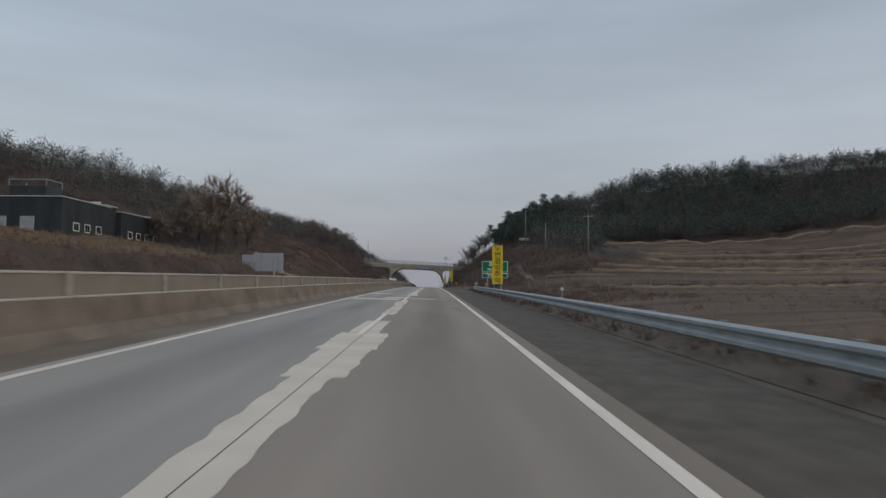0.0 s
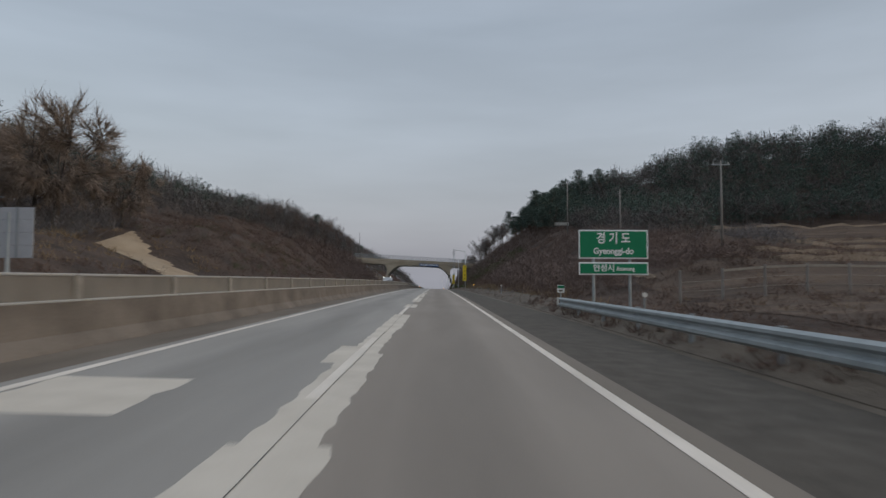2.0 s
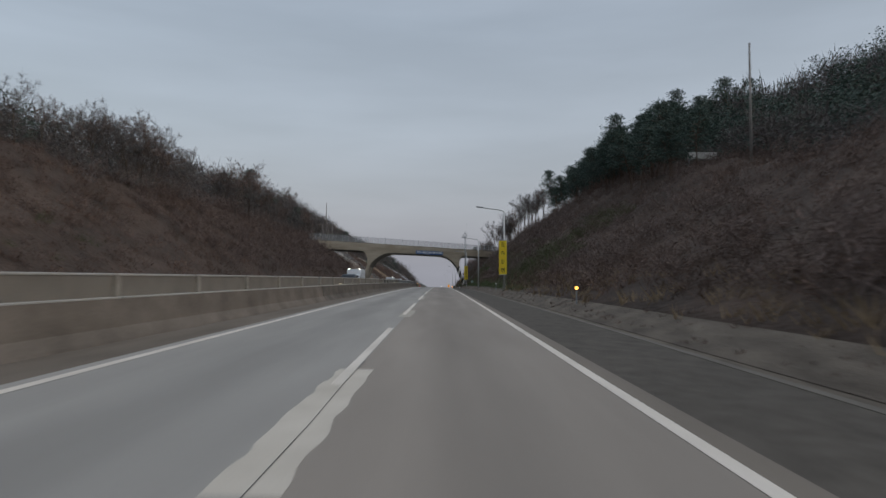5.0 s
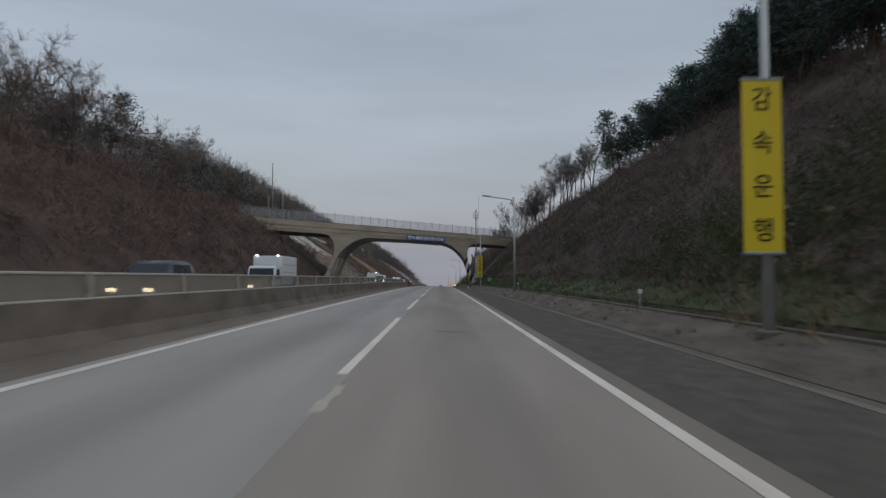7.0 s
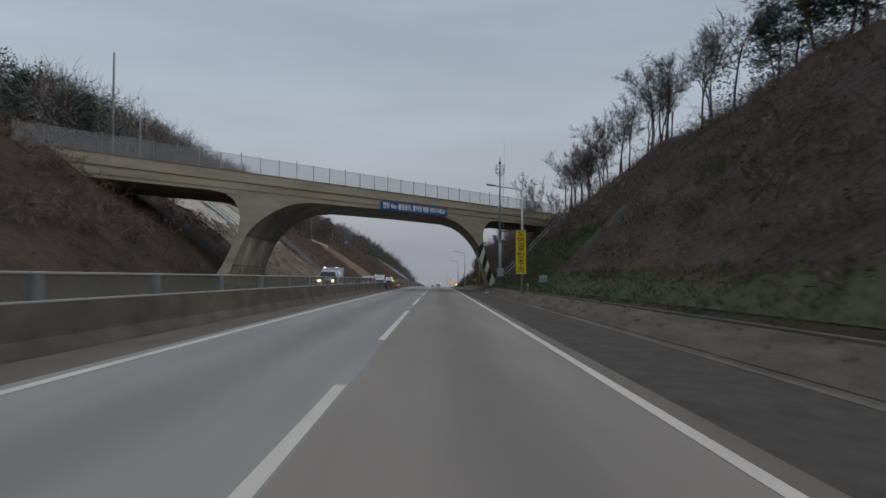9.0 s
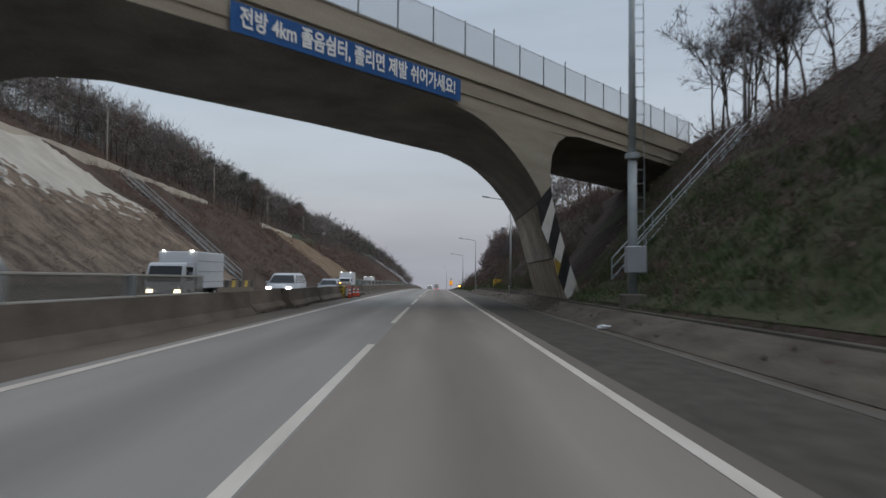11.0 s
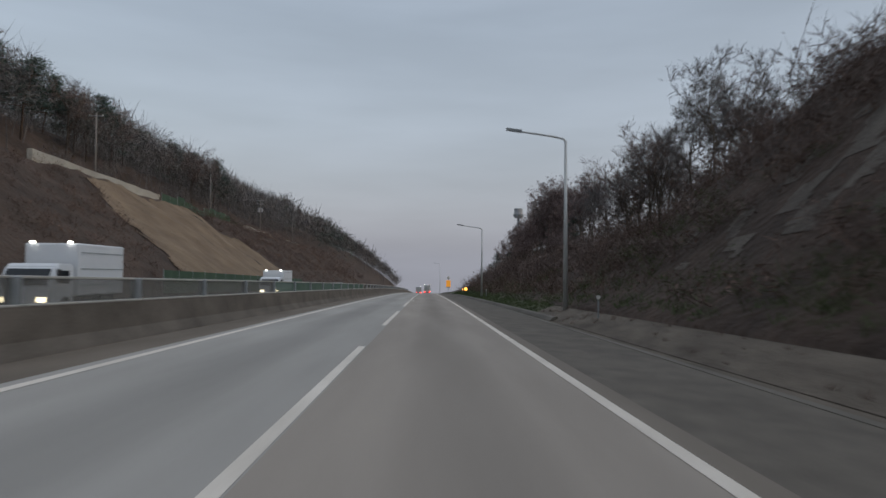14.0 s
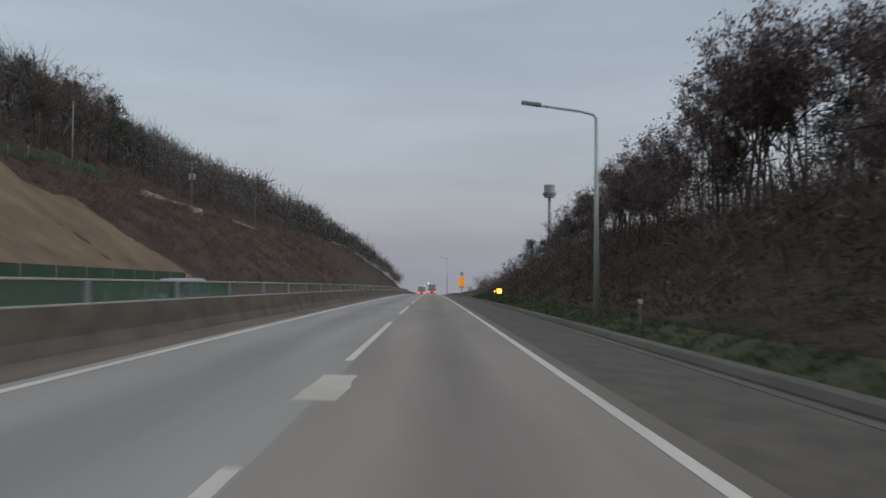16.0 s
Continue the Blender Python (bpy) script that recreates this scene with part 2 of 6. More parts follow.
BARRIER = surface("stained_barrier_concrete", (0.118, 0.098, 0.079), (0.232, 0.196, 0.160), 0.9, 22, 0.92, 0.5, stretch=(1, 0.7, 1.2))
BARRIER_DARK = surface("soot_stained_barrier_concrete", (0.085, 0.072, 0.058), (0.180, 0.154, 0.128), 0.9, 22, 0.92, 0.5, stretch=(1, 0.7, 1.2))
POST = surface("pale_post_concrete", (0.22, 0.20, 0.168), (0.36, 0.328, 0.28), 4.0, 25, 0.9, 0.3)
RAIL_CAP = surface("pale_steel_cap", (0.42, 0.40, 0.36), (0.52, 0.50, 0.46), 2, 30, 0.5, 0.1, 0.3)
GALV = surface("galvanised_steel", (0.29, 0.32, 0.325), (0.43, 0.46, 0.465), 2.0, 30, 0.6, 0.1, 0.3)
GALV_DARK = surface("dull_pole_steel", (0.24, 0.26, 0.27), (0.33, 0.35, 0.36), 2.0, 30, 0.5, 0.1, 0.4)
LAMP_STEEL = surface("pale_lamp_steel", (0.42, 0.43, 0.42), (0.54, 0.55, 0.54), 1.5, 30, 0.5, 0.1, 0.3)
BRIDGE = surface("bridge_concrete", (0.25, 0.22, 0.172), (0.40, 0.36, 0.29), 0.5, 14, 0.9, 0.4, stretch=(0.4, 0.4, 3.0))
# darker copy of the bridge concrete: stains, and underside shade put into the colour
BRIDGE_DARK = surface("stained_shaded_concrete", (0.10, 0.091, 0.076), (0.24, 0.22, 0.185), 0.35, 9, 0.92, 0.4, stretch=(1, 1, 0.35))
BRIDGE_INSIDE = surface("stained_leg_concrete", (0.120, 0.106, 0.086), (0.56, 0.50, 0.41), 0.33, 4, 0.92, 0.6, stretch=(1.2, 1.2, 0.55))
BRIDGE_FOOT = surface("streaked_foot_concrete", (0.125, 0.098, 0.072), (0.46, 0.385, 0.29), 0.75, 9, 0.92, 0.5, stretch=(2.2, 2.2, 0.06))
BLACK = surface("black_paint", (0.018, 0.018, 0.018), (0.04, 0.04, 0.04), 2, 30, 0.6, 0.1)
WHITE = surface("white_paint", (0.55, 0.54, 0.5), (0.7, 0.69, 0.65), 2, 25, 0.6, 0.1)
YELLOW = surface("yellow_sheet", (0.72, 0.53, 0.02), (0.80, 0.60, 0.04), 1.5, 25, 0.5, 0.05)
HAZARD = surface("faded_hazard_yellow", (0.42, 0.30, 0.05), (0.52, 0.38, 0.07), 2, 25, 0.6, 0.1)
GREEN = surface("green_sign_sheet", (0.004, 0.17, 0.075), (0.01, 0.20, 0.09), 1.5, 25, 0.5, 0.05)
BLUE = surface("blue_banner_cloth", (0.012, 0.075, 0.24), (0.02, 0.10, 0.30), 1.5, 25, 0.7, 0.1)
LETTER_WHITE = surface("white_lettering", (0.75, 0.77, 0.77), (0.8, 0.82, 0.82), 2, 25, 0.5, 0)
LETTER_DARK = surface("dark_lettering", (0.06, 0.045, 0.01), (0.08, 0.06, 0.015), 2, 25, 0.6, 0)
SIGN_BACK = surface("grey_sign_back", (0.33, 0.34, 0.36), (0.43, 0.44, 0.46), 1.5, 25, 0.5, 0.1, 0.3)
TURF = surface("winter_turf", (0.040, 0.048, 0.022), (0.105, 0.100, 0.055), 0.9, 14, 0.97, 0.9, depth=0.08)
SOIL = surface("bare_tan_soil", (0.118, 0.083, 0.053), (0.215, 0.158, 0.105), 0.35, 6, 0.95, 0.8, stretch=(1, 1, 0.5), depth=0.15)
ROCK = surface("weathered_brown_rock", (0.060, 0.045, 0.034), (0.265, 0.208, 0.158), 0.7, 5, 0.95, 1.0, stretch=(0.7, 1.3, 0.5), depth=0.4)
SCREE = surface("slope_scree", (0.066, 0.055, 0.045), (0.140, 0.119, 0.098), 0.8, 9, 0.97, 1.0, stretch=(0.5, 1.4, 0.5), depth=0.2)
SHOTCRETE = surface("sprayed_concrete", (0.33, 0.315, 0.275), (0.47, 0.45, 0.40), 0.4, 8, 0.92, 0.6, depth=0.1)
TRACK = surface("dry_dirt_track", (0.25, 0.185, 0.12), (0.37, 0.29, 0.20), 0.5, 8, 0.95, 0.5, depth=0.08)
GROUND = surface("winter_ground", (0.031, 0.022, 0.017), (0.094, 0.065, 0.049), 0.22, 2.5, 0.97, 1.0, depth=0.35)
FIELD = surface("dry_field_grass", (0.038, 0.027, 0.021), (0.140, 0.100, 0.072), 0.3, 4, 0.97, 0.9, stretch=(0.16, 1.3, 1), depth=0.2)
STRAW_BANK = surface("straw_bank", (0.165, 0.128, 0.094), (0.30, 0.24, 0.18), 0.4, 8, 0.97, 0.8, depth=0.15)
BRUSH = surface("dry_brush_twigs", (0.062, 0.045, 0.037), (0.198, 0.134, 0.106), 0.13, 1.2, 0.95, 0, vary=0.4)
BRUSH_GREEN = surface("dull_green_bramble", (0.046, 0.060, 0.026), (0.096, 0.112, 0.048), 0.4, 3, 0.95, 0, vary=0.4)
STRAW = surface("straw_grass", (0.17, 0.12, 0.07), (0.28, 0.21, 0.13), 0.3, 3, 0.95, 0, vary=0.35)
GRASS = surface("short_green_grass", (0.050, 0.072, 0.028), (0.100, 0.128, 0.054), 0.5, 3, 0.95, 0, vary=0.35)
BARK = surface("grey_brown_bark", (0.060, 0.050, 0.042), (0.115, 0.098, 0.083), 2.5, 20, 0.95, 0.5)
# grey twigs, taken further off brown: some distance haze put into the colour
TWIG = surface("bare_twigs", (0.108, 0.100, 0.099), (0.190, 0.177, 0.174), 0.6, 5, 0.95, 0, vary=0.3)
WOOD_TWIG = surface("grey_brown_wood_twigs", (0.084, 0.075, 0.072), (0.140, 0.126, 0.120), 0.08, 1.0, 0.95, 0, vary=0.3)
TWIG_RED = surface("reddish_bare_twigs", (0.112, 0.083, 0.073), (0.195, 0.147, 0.129), 0.6, 5, 0.95, 0, vary=0.3)
OAK_TWIG = surface("brown_oak_twigs", (0.185, 0.145, 0.115), (0.29, 0.23, 0.185), 0.6, 5, 0.95, 0, vary=0.3)
DEAD_LEAF = surface("withered_leaves", (0.120, 0.090, 0.087), (0.25, 0.19, 0.18), 0.6, 5, 0.95, 0, vary=0.4)
PINE = surface("pine_needles", (0.044, 0.068, 0.058), (0.092, 0.126, 0.104), 0.25, 5, 0.9, 0, vary=0.4)
PINE_BARK = surface("pine_bark", (0.075, 0.052, 0.038), (0.13, 0.09, 0.066), 2, 15, 0.95, 0.4)
RUBBER = surface("tyre_rubber", (0.015, 0.015, 0.015), (0.03, 0.03, 0.03), 3, 30, 0.9, 0.1)
CONE_RED = surface("traffic_red", (0.55, 0.07, 0.03), (0.65, 0.10, 0.05), 2, 20, 0.5, 0)
GREEN_NET = surface("green_fence_net", (0.035, 0.068, 0.042), (0.060, 0.098, 0.062), 0.8, 15, 0.8, 0.2)
CLAD = surface("dark_metal_cladding", (0.022, 0.028, 0.031), (0.045, 0.054, 0.058), 0.7, 20, 0.55, 0.2, stretch=(1, 1, 0.2))
ROOF_PALE = surface("pale_roof_edge", (0.42, 0.46, 0.47), (0.52, 0.56, 0.57), 1, 20, 0.5, 0.1)
CAR_WHITE = surface("white_car_paint", (0.62, 0.64, 0.66), (0.68, 0.70, 0.72), 1, 10, 0.3, 0)
CAR_SILVER = surface("silver_car_paint", (0.36, 0.38, 0.41), (0.42, 0.44, 0.47), 1, 10, 0.3, 0, 0.3)
CAR_DARK = surface("dark_blue_grey_paint", (0.035, 0.045, 0.06), (0.05, 0.062, 0.08), 1, 10, 0.25, 0)
GLASS_DARK = surface("tinted_glass", (0.02, 0.024, 0.028), (0.03, 0.035, 0.04), 1, 10, 0.08, 0)
HEADLIGHT = surface("lit_headlight", (0.9, 0.8, 0.6), (0.9, 0.82, 0.65), 1, 10, 0.3, 0, emit=((1.0, 0.82, 0.5), 9.0))
HEADLIGHT_WHITE = surface("lit_white_headlight", (0.9, 0.9, 0.9), (0.9, 0.9, 0.9), 1, 10, 0.3, 0, emit=((1.0, 0.95, 0.85), 7.0))
TAIL = surface("lit_tail_lamp", (0.6, 0.03, 0.02), (0.6, 0.04, 0.03), 1, 10, 0.3, 0, emit=((1.0, 0.06, 0.04), 4.0))
AMBER = surface("amber_glow", (0.9, 0.4, 0.05), (0.9, 0.45, 0.08), 1, 10, 0.3, 0, emit=((1.0, 0.42, 0.06), 4.5))
SIGN_LIT = surface("lit_orange_board", (0.8, 0.35, 0.04), (0.8, 0.4, 0.06), 1, 10, 0.4, 0, emit=((1.0, 0.36, 0.04), 0.4))
REFLECTOR = surface("pale_reflector", (0.62, 0.60, 0.56), (0.7, 0.68, 0.64), 1, 10, 0.3, 0)


def net_material(name, colour, cover):
    """Fine wire netting: wires cover that share of it, and the rest is open."""
    m = surface(name, colour, tuple(c * 1.35 for c in colour), 1.2, 30, 0.7, 0)
    m.node_tree.nodes["Principled BSDF"].inputs["Alpha"].default_value = cover
    return m


PANEL = net_material("dusty_beige_screen", (0.225, 0.201, 0.168), 0.70)
SCREEN = net_material("glare_screen_mesh", (0.16, 0.155, 0.14), 0.52)
SCREEN_GREEN = net_material("green_glare_screen", (0.085, 0.140, 0.105), 0.66)
FENCE_NET = net_material("wire_fence_net", (0.30, 0.33, 0.35), 0.22)

# ---- the land ----
# cross-sections: (along, ((out, height), ...)) to the east of the road
EAST = [
    (-300, ((6.6, 0.0), (9, -0.6), (20, 0.0), (40, 1.2), (80, 4), (150, 9), (300, 22), (900, 40))),
    (60, ((6.6, 0.0), (9, -0.5), (20, 0.0), (40, 0.2), (80, 1.0), (150, 6), (300, 26), (900, 45))),
    (88, ((6.6, 0.0), (9, -0.1), (20, 0.5), (40, 0.6), (80, 1.4), (150, 7), (300, 28), (900, 46))),
    (104, ((6.6, 0.1), (9, 0.7), (20, 3.0), (30, 3.2), (45, 2.8), (80, 3.2), (150, 9), (300, 30), (900, 48))),
    (137, ((6.6, 0.4), (8, 0.9), (20, 6.2), (30, 7.2), (45, 5.6), (80, 6), (150, 11), (300, 34), (900, 50))),
    (177, ((6.6, 0.4), (8, 1.0), (24, 9.4), (40, 10.6), (60, 9.0), (100, 9.6), (160, 16), (300, 42), (900, 52))),
    (207, ((6.6, 0.4), (8, 1.0), (26.6, 13.2), (45, 15), (60, 14), (90, 15), (160, 24), (300, 50), (900, 55))),
    (250, ((6.6, 0.4), (8, 1.2), (27, 17.0), (45, 25), (78, 36), (160, 45), (300, 52), (900, 55))),
    (285, ((6.6, 0.4), (8, 1.2), (26.5, 17.0), (45, 23), (78, 29), (160, 35), (300, 44), (900, 50))),
    (312, ((6.6, 0.4), (8, 1.1), (22.5, 15.0), (40, 18), (80, 24), (160, 30), (300, 40), (900, 48))),
    (342, ((6.6, 0.4), (8, 1.0), (17.5, 10.8), (30, 12), (60, 15), (160, 22), (300, 34), (900, 45))),
    (360, ((6.6, 0.5), (8, 1.3), (15, 9.0), (30, 11), (60, 14), (160, 18), (300, 30), (900, 42))),
    (400, ((6.6, 0.5), (8, 1.3), (16, 9.6), (30, 11.5), (60, 13), (160, 16), (300, 26), (900, 40))),
    (416, ((6.6, 0.4), (8, 0.9), (16.5, 6.2), (30, 8), (60, 10), (160, 14), (300, 24), (900, 40))),
    (440, ((6.6, 0.4), (8, 0.7), (16, 4.8), (30, 7), (60, 9), (160, 12), (300, 20), (900, 35))),
    (500, ((6.6, 0.4), (8, 0.7), (17, 6.0), (30, 7), (60, 8), (160, 10), (300, 18), (900, 30))),
    (570, ((6.6, 0.3), (8, 0.5), (18, 3.0), (60, 5), (160, 8), (300, 14), (900, 25))),
    (680, ((6.6, 0.2), (8, 0.3), (20, 1.0), (60, 2), (160, 5), (300, 8), (900, 15))),
    (3000, ((6.6, 0.2), (8, 0.3), (20, 1.0), (60, 2), (160, 5), (300, 8), (900, 15))),
]
# and to the west, beyond the opposite carriageway
WEST = [
    (-300, ((18, 0.2), (20, 1.0), (22.5, 3.2), (30, 4.2), (49, 7.0), (70, 7.5), (110, 12), (160, 22), (300, 40), (900, 50))),
    (75, ((18, 0.2), (20, 1.0), (22.5, 3.2), (30, 4.2), (49, 7.0), (70, 7.6), (110, 13), (160, 26), (300, 42), (900, 50))),
    (115, ((18, 0.2), (21, 1.3), (31, 4.8), (49, 7.2), (70, 8.5), (110, 22), (160, 34), (300, 44), (900, 50))),
    (137, ((18, 0.3), (19, 0.9), (28, 7.5), (45, 10.5), (80, 22), (120, 31), (200, 38), (300, 44), (900, 50))),
    (185, ((18, 0.3), (19, 0.9), (36, 12.3), (50, 16), (80, 27), (120, 33), (200, 38), (300, 44), (900, 50))),
    (220, ((18, 0.3), (19, 0.9), (33, 11.8), (45, 15), (80, 26), (120, 32), (200, 38), (300, 44), (900, 50))),
    (265, ((18, 0.3), (19, 0.9), (31.5, 11.8), (45, 15.5), (80, 26), (120, 32), (200, 38), (300, 44), (900, 50))),
    (296, ((18, 0.3), (19, 0.9), (29, 10.9), (36, 12), (50, 15), (80, 24), (120, 32), (300, 44), (900, 50))),
    (335, ((18, 0.3), (19, 0.9), (36, 13.7), (41, 14.2), (47, 19.5), (60, 25), (80, 31), (160, 37), (300, 44), (900, 50))),
    (480, ((18, 0.3), (19, 0.9), (36, 12.8), (41, 13.3), (47, 19), (60, 25), (80, 31), (160, 38), (300, 44), (900, 50))),
    (560, ((18, 0.3), (19, 0.9), (34, 12.5), (41, 14.5), (47, 19), (60, 25), (100, 34), (160, 38), (300, 42), (900, 50))),
    (700, ((18, 0.3), (19, 0.8), (34, 15), (47, 23), (60, 30), (100, 40), (160, 40), (300, 44), (900, 50))),
    (1000, ((18, 0.3), (19, 0.6), (34, 18), (60, 36), (100, 46), (160, 46), (300, 50), (900, 55))),
    (3000, ((18, 0.3), (19, 0.4), (40, 2), (100, 5), (160, 8), (300, 12), (900, 20))),
]


def side_height(keys, out, y):
    """The height at out metres from the road's middle and y along it, between the cross-sections."""
    ys = np.array([k[0] for k in keys], float)
    each = np.array([np.interp(out, [p[0] for p in k[1]], [p[1] for p in k[1]]) for k in keys])
    i = np.clip(np.searchsorted(ys, y) - 1, 0, len(ys) - 2)
    f = np.clip((y - ys[i]) / (ys[i + 1] - ys[i]), 0, 1)
    f = f * f * (3 - 2 * f)
    cols = np.arange(len(out))
    return each[i, cols] * (1 - f) + each[i + 1, cols] * f


def rough(x, y):
    a = np.sin(x * 0.31 + 1.7 * np.sin(y * 0.13)) * np.sin(y * 0.27 + 1.3 * np.sin(x * 0.19))
    b = np.sin(x * 0.93 + 2.1 * np.sin(y * 0.41)) * np.sin(y * 0.79 + 1.9 * np.sin(x * 0.57))
    return a * 0.45 + b * 0.2


def land(x, y, crest=True):
    """The height of the ground."""
    x, y = np.atleast_1d(np.asarray(x, float)), np.atleast_1d(np.asarray(y, float))
    x, y = np.broadcast_arrays(x, y)
    shape = x.shape
    x, y = x.ravel(), y.ravel()
    east, west = side_height(EAST, np.maximum(x, 6.6), y), side_height(WEST, np.maximum(-x, 18), y)
    z = np.where(x > 0, east, west)
    away = np.where(x > 0, x - 8, -x - 20)
    calm = np.where(x > 0, 0.35 + 0.65 * np.clip(np.maximum((y - 104) / 30, (x - 90) / 40), 0, 1), 1.0)
    flat = np.clip((x - np.interp(y, [0, 100, 130, 200], [9, 13, 36, 50])) / 8, 0, 1) * np.clip((205 - y) / 15, 0, 1)
    calm = calm * (1 - flat) + 0.10 * flat
    z = z + rough(x, y) * np.clip(away / 8, 0, 1) * np.clip(1 + away / 60, 1, 3) * calm
    z = np.where((x < 6.3) & (x > -17.9), -0.6, z)
    return (z + (droop(y) if crest else 0.0)).reshape(shape)


def land_at(x, y):
    """The height over the road's line, for things that are lifted with it."""
    return float(land(x, y, False)[0])


def ground_at(x, y):
    return float(land(x, y)[0])


def axis(*runs):
    out = []
    for a, b, step in runs:
        out += list(np.arange(a, b, step))
    return np.array(out + [runs[-1][1]])


gx = axis((-900, -160, 30), (-160, -60, 5), (-60, -20, 1.25), (-20, -17.95, 1.0), (-17.95, -17.5, 0.45), (-17.5, 6.25, 4.75), (6.25, 6.6, 0.35), (6.6, 30, 0.9), (30, 60, 1.6), (60, 160, 5), (160, 900, 30))
gy = axis((-200, -20, 15), (-20, 560, 2.0), (560, 800, 8), (800, 1400, 25))
X, Y = np.meshgrid(gx, gy)
Z = land(X, Y)
nx, ny = len(gx), len(gy)
idx = np.arange(nx * ny).reshape(ny, nx)
quads = np.stack([idx[:-1, :-1], idx[:-1, 1:], idx[1:, 1:], idx[1:, :-1]], -1).reshape(-1, 4)
ground = new("ground", arrays_mesh("ground", np.stack([X, Y, Z], -1).reshape(-1, 3), quads, GROUND))
ground.data.polygons.foreach_set("use_smooth", [True] * len(ground.data.polygons))
tagged(ground, "dark brown winter hillside ground with dead grass", "ground", kind="structure")


def sheet(x, y):
    """The height of the ground's own mesh, between its corners."""
    i = np.clip(np.searchsorted(gx, x) - 1, 0, nx - 2)
    j = np.clip(np.searchsorted(gy, y) - 1, 0, ny - 2)
    u, v = (x - gx[i]) / (gx[i + 1] - gx[i]), (y - gy[j]) / (gy[j + 1] - gy[j])
    return (Z[j, i] * (1 - u) + Z[j, i + 1] * u) * (1 - v) + (Z[j + 1, i] * (1 - u) + Z[j + 1, i + 1] * u) * v


def draped(name, cells, material, label, lift=0.06, step=1.0, relief=0.0):
    """A sheet laid over the ground: inside(x, y) says where, with a ragged border."""
    (x0, x1), (y0, y1), inside = cells
    xs, ys = np.arange(x0, x1 + step, step), np.arange(y0, y1 + step, step)
    gX, gY = np.meshgrid(xs, ys)
    gZ = sheet(gX, gY) + lift
    gZ += relief * (np.abs(np.sin(gX * 1.9 + 1.3 * np.sin(gY * 0.8))) + np.abs(np.sin(gY * 1.37 + 2.1 * np.sin(gX * 0.7))) + 0.5 * np.sin(gX * 4.1 + gY * 3.3))
    wob = 1.2 * np.sin(gX * 0.9 + gY * 0.37) + 0.8 * np.sin(gY * 1.7 - gX * 0.6)
    keep = inside(gX, gY, wob)
    gid = np.arange(gX.size).reshape(gX.shape)
    ok = keep[:-1, :-1] & keep[:-1, 1:] & keep[1:, 1:] & keep[1:, :-1]
    q = np.stack([gid[:-1, :-1], gid[:-1, 1:], gid[1:, 1:], gid[1:, :-1]], -1)[ok]
    used, inv = np.unique(q, return_inverse=True)
    v = np.stack([gX, gY, gZ], -1).reshape(-1, 3)[used]
    ob = new(name, arrays_mesh(name, v, inv.reshape(-1, 4), material))
    ob.data.polygons.foreach_set("use_smooth", [True] * len(ob.data.polygons))
    return tagged(ob, label, "ground", kind="structure")


draped("bare_soil_slope", ((-37, -19.4), (424, 500), lambda x, y, w: (y > 432 + 0.8 * w - (x + 19) * 0.8) & (y < 478 + w * 0.6 + (x + 36) * 0.5) & (x > -35.8 + 0.3 * w)),
       SOIL, "bare tan excavated soil on the cut slope", 0.05, 0.4, 0.05)
draped("sprayed_concrete_slope", ((-38, -24), (318, 368), lambda x, y, w: (y < 363 + 0.6 * w + (x + 27) * 0.5) & (x < -26.5 + 0.35 * w - (362 - y) * 0.02) & (y > 322) & (x > -36.2)),
       SHOTCRETE, "pale sprayed concrete facing on the cut slope", 0.16, 0.5)
draped("weathered_rock_slope", ((-30, -19.4), (322, 376), lambda x, y, w: (x > -29.5 + 0.6 * w) & (y < 364 + 1.5 * w)),
       ROCK, "weathered brown rock and earth below the sprayed concrete", 0.07, 0.5, 0.09)
draped("dirt_track", ((-31.5, -18.6), (100, 128), lambda x, y, w: (np.abs(y - 110.5 + (x + 19) * 0.75 + 0.4 * w) < 3.8 + (-x - 19) * 0.06)),
       TRACK, "pale dry dirt track climbing from the roadside", 0.09, 0.5)
draped("eroded_bank", ((8.4, 15.5), (366, 414), lambda x, y, w: (np.sin((y + x * 0.9) * 0.30) + 0.25 * w + 0.5 * np.sin(y * 2.3 + x * 1.1) + 0.5 * np.sin(x * 2.9 - y * 1.7) > 0.6) & (x < 13.6 + 0.5 * w) & (x > 8.9 + 0.3 * w)),
       SCREE, "grey-brown scree streaks on the eastern cut slope", 0.03, 0.25)
draped("grass_strip", ((6.9, 9.2), (192, 346), lambda x, y, w: x < 8.5 + 0.25 * w), TURF, "short green grass strip along the slope foot", 0.03, 0.35)
draped("grassy_slope", ((8.0, 15.0), (292, 346), lambda x, y, w: (np.sin(y * 0.33 + x * 0.5) + np.sin(x * 0.9 - y * 0.14) + 0.3 * w > -0.3) & (x < 14 + 0.3 * w)), TURF, "dull green turf patches on the slope by the overpass", 0.03, 0.4)
path_x = lambda y: np.interp(y, [60, 86, 110, 125, 164], [13.5, 14.0, 15.5, 16.2, 19.7])
draped("dirt_path_east", ((9, 30), (100, 127), lambda x, y, w: (np.abs(x - path_x(y) + 0.12 * w) < 0.75)),
       surface("field_path_soil", (0.14, 0.108, 0.076), (0.235, 0.185, 0.13), 0.5, 8, 0.95, 0.5, depth=0.08), "narrow pale dirt path up the field edge", 0.06, 0.35)
draped("dry_field_west", ((-48, -23.5), (-20, 100), lambda x, y, w: (x < -24 + 0.4 * w) & (y < 98 + w)), FIELD, "dry straw-coloured field above the roadside bank", 0.03, 1.2)
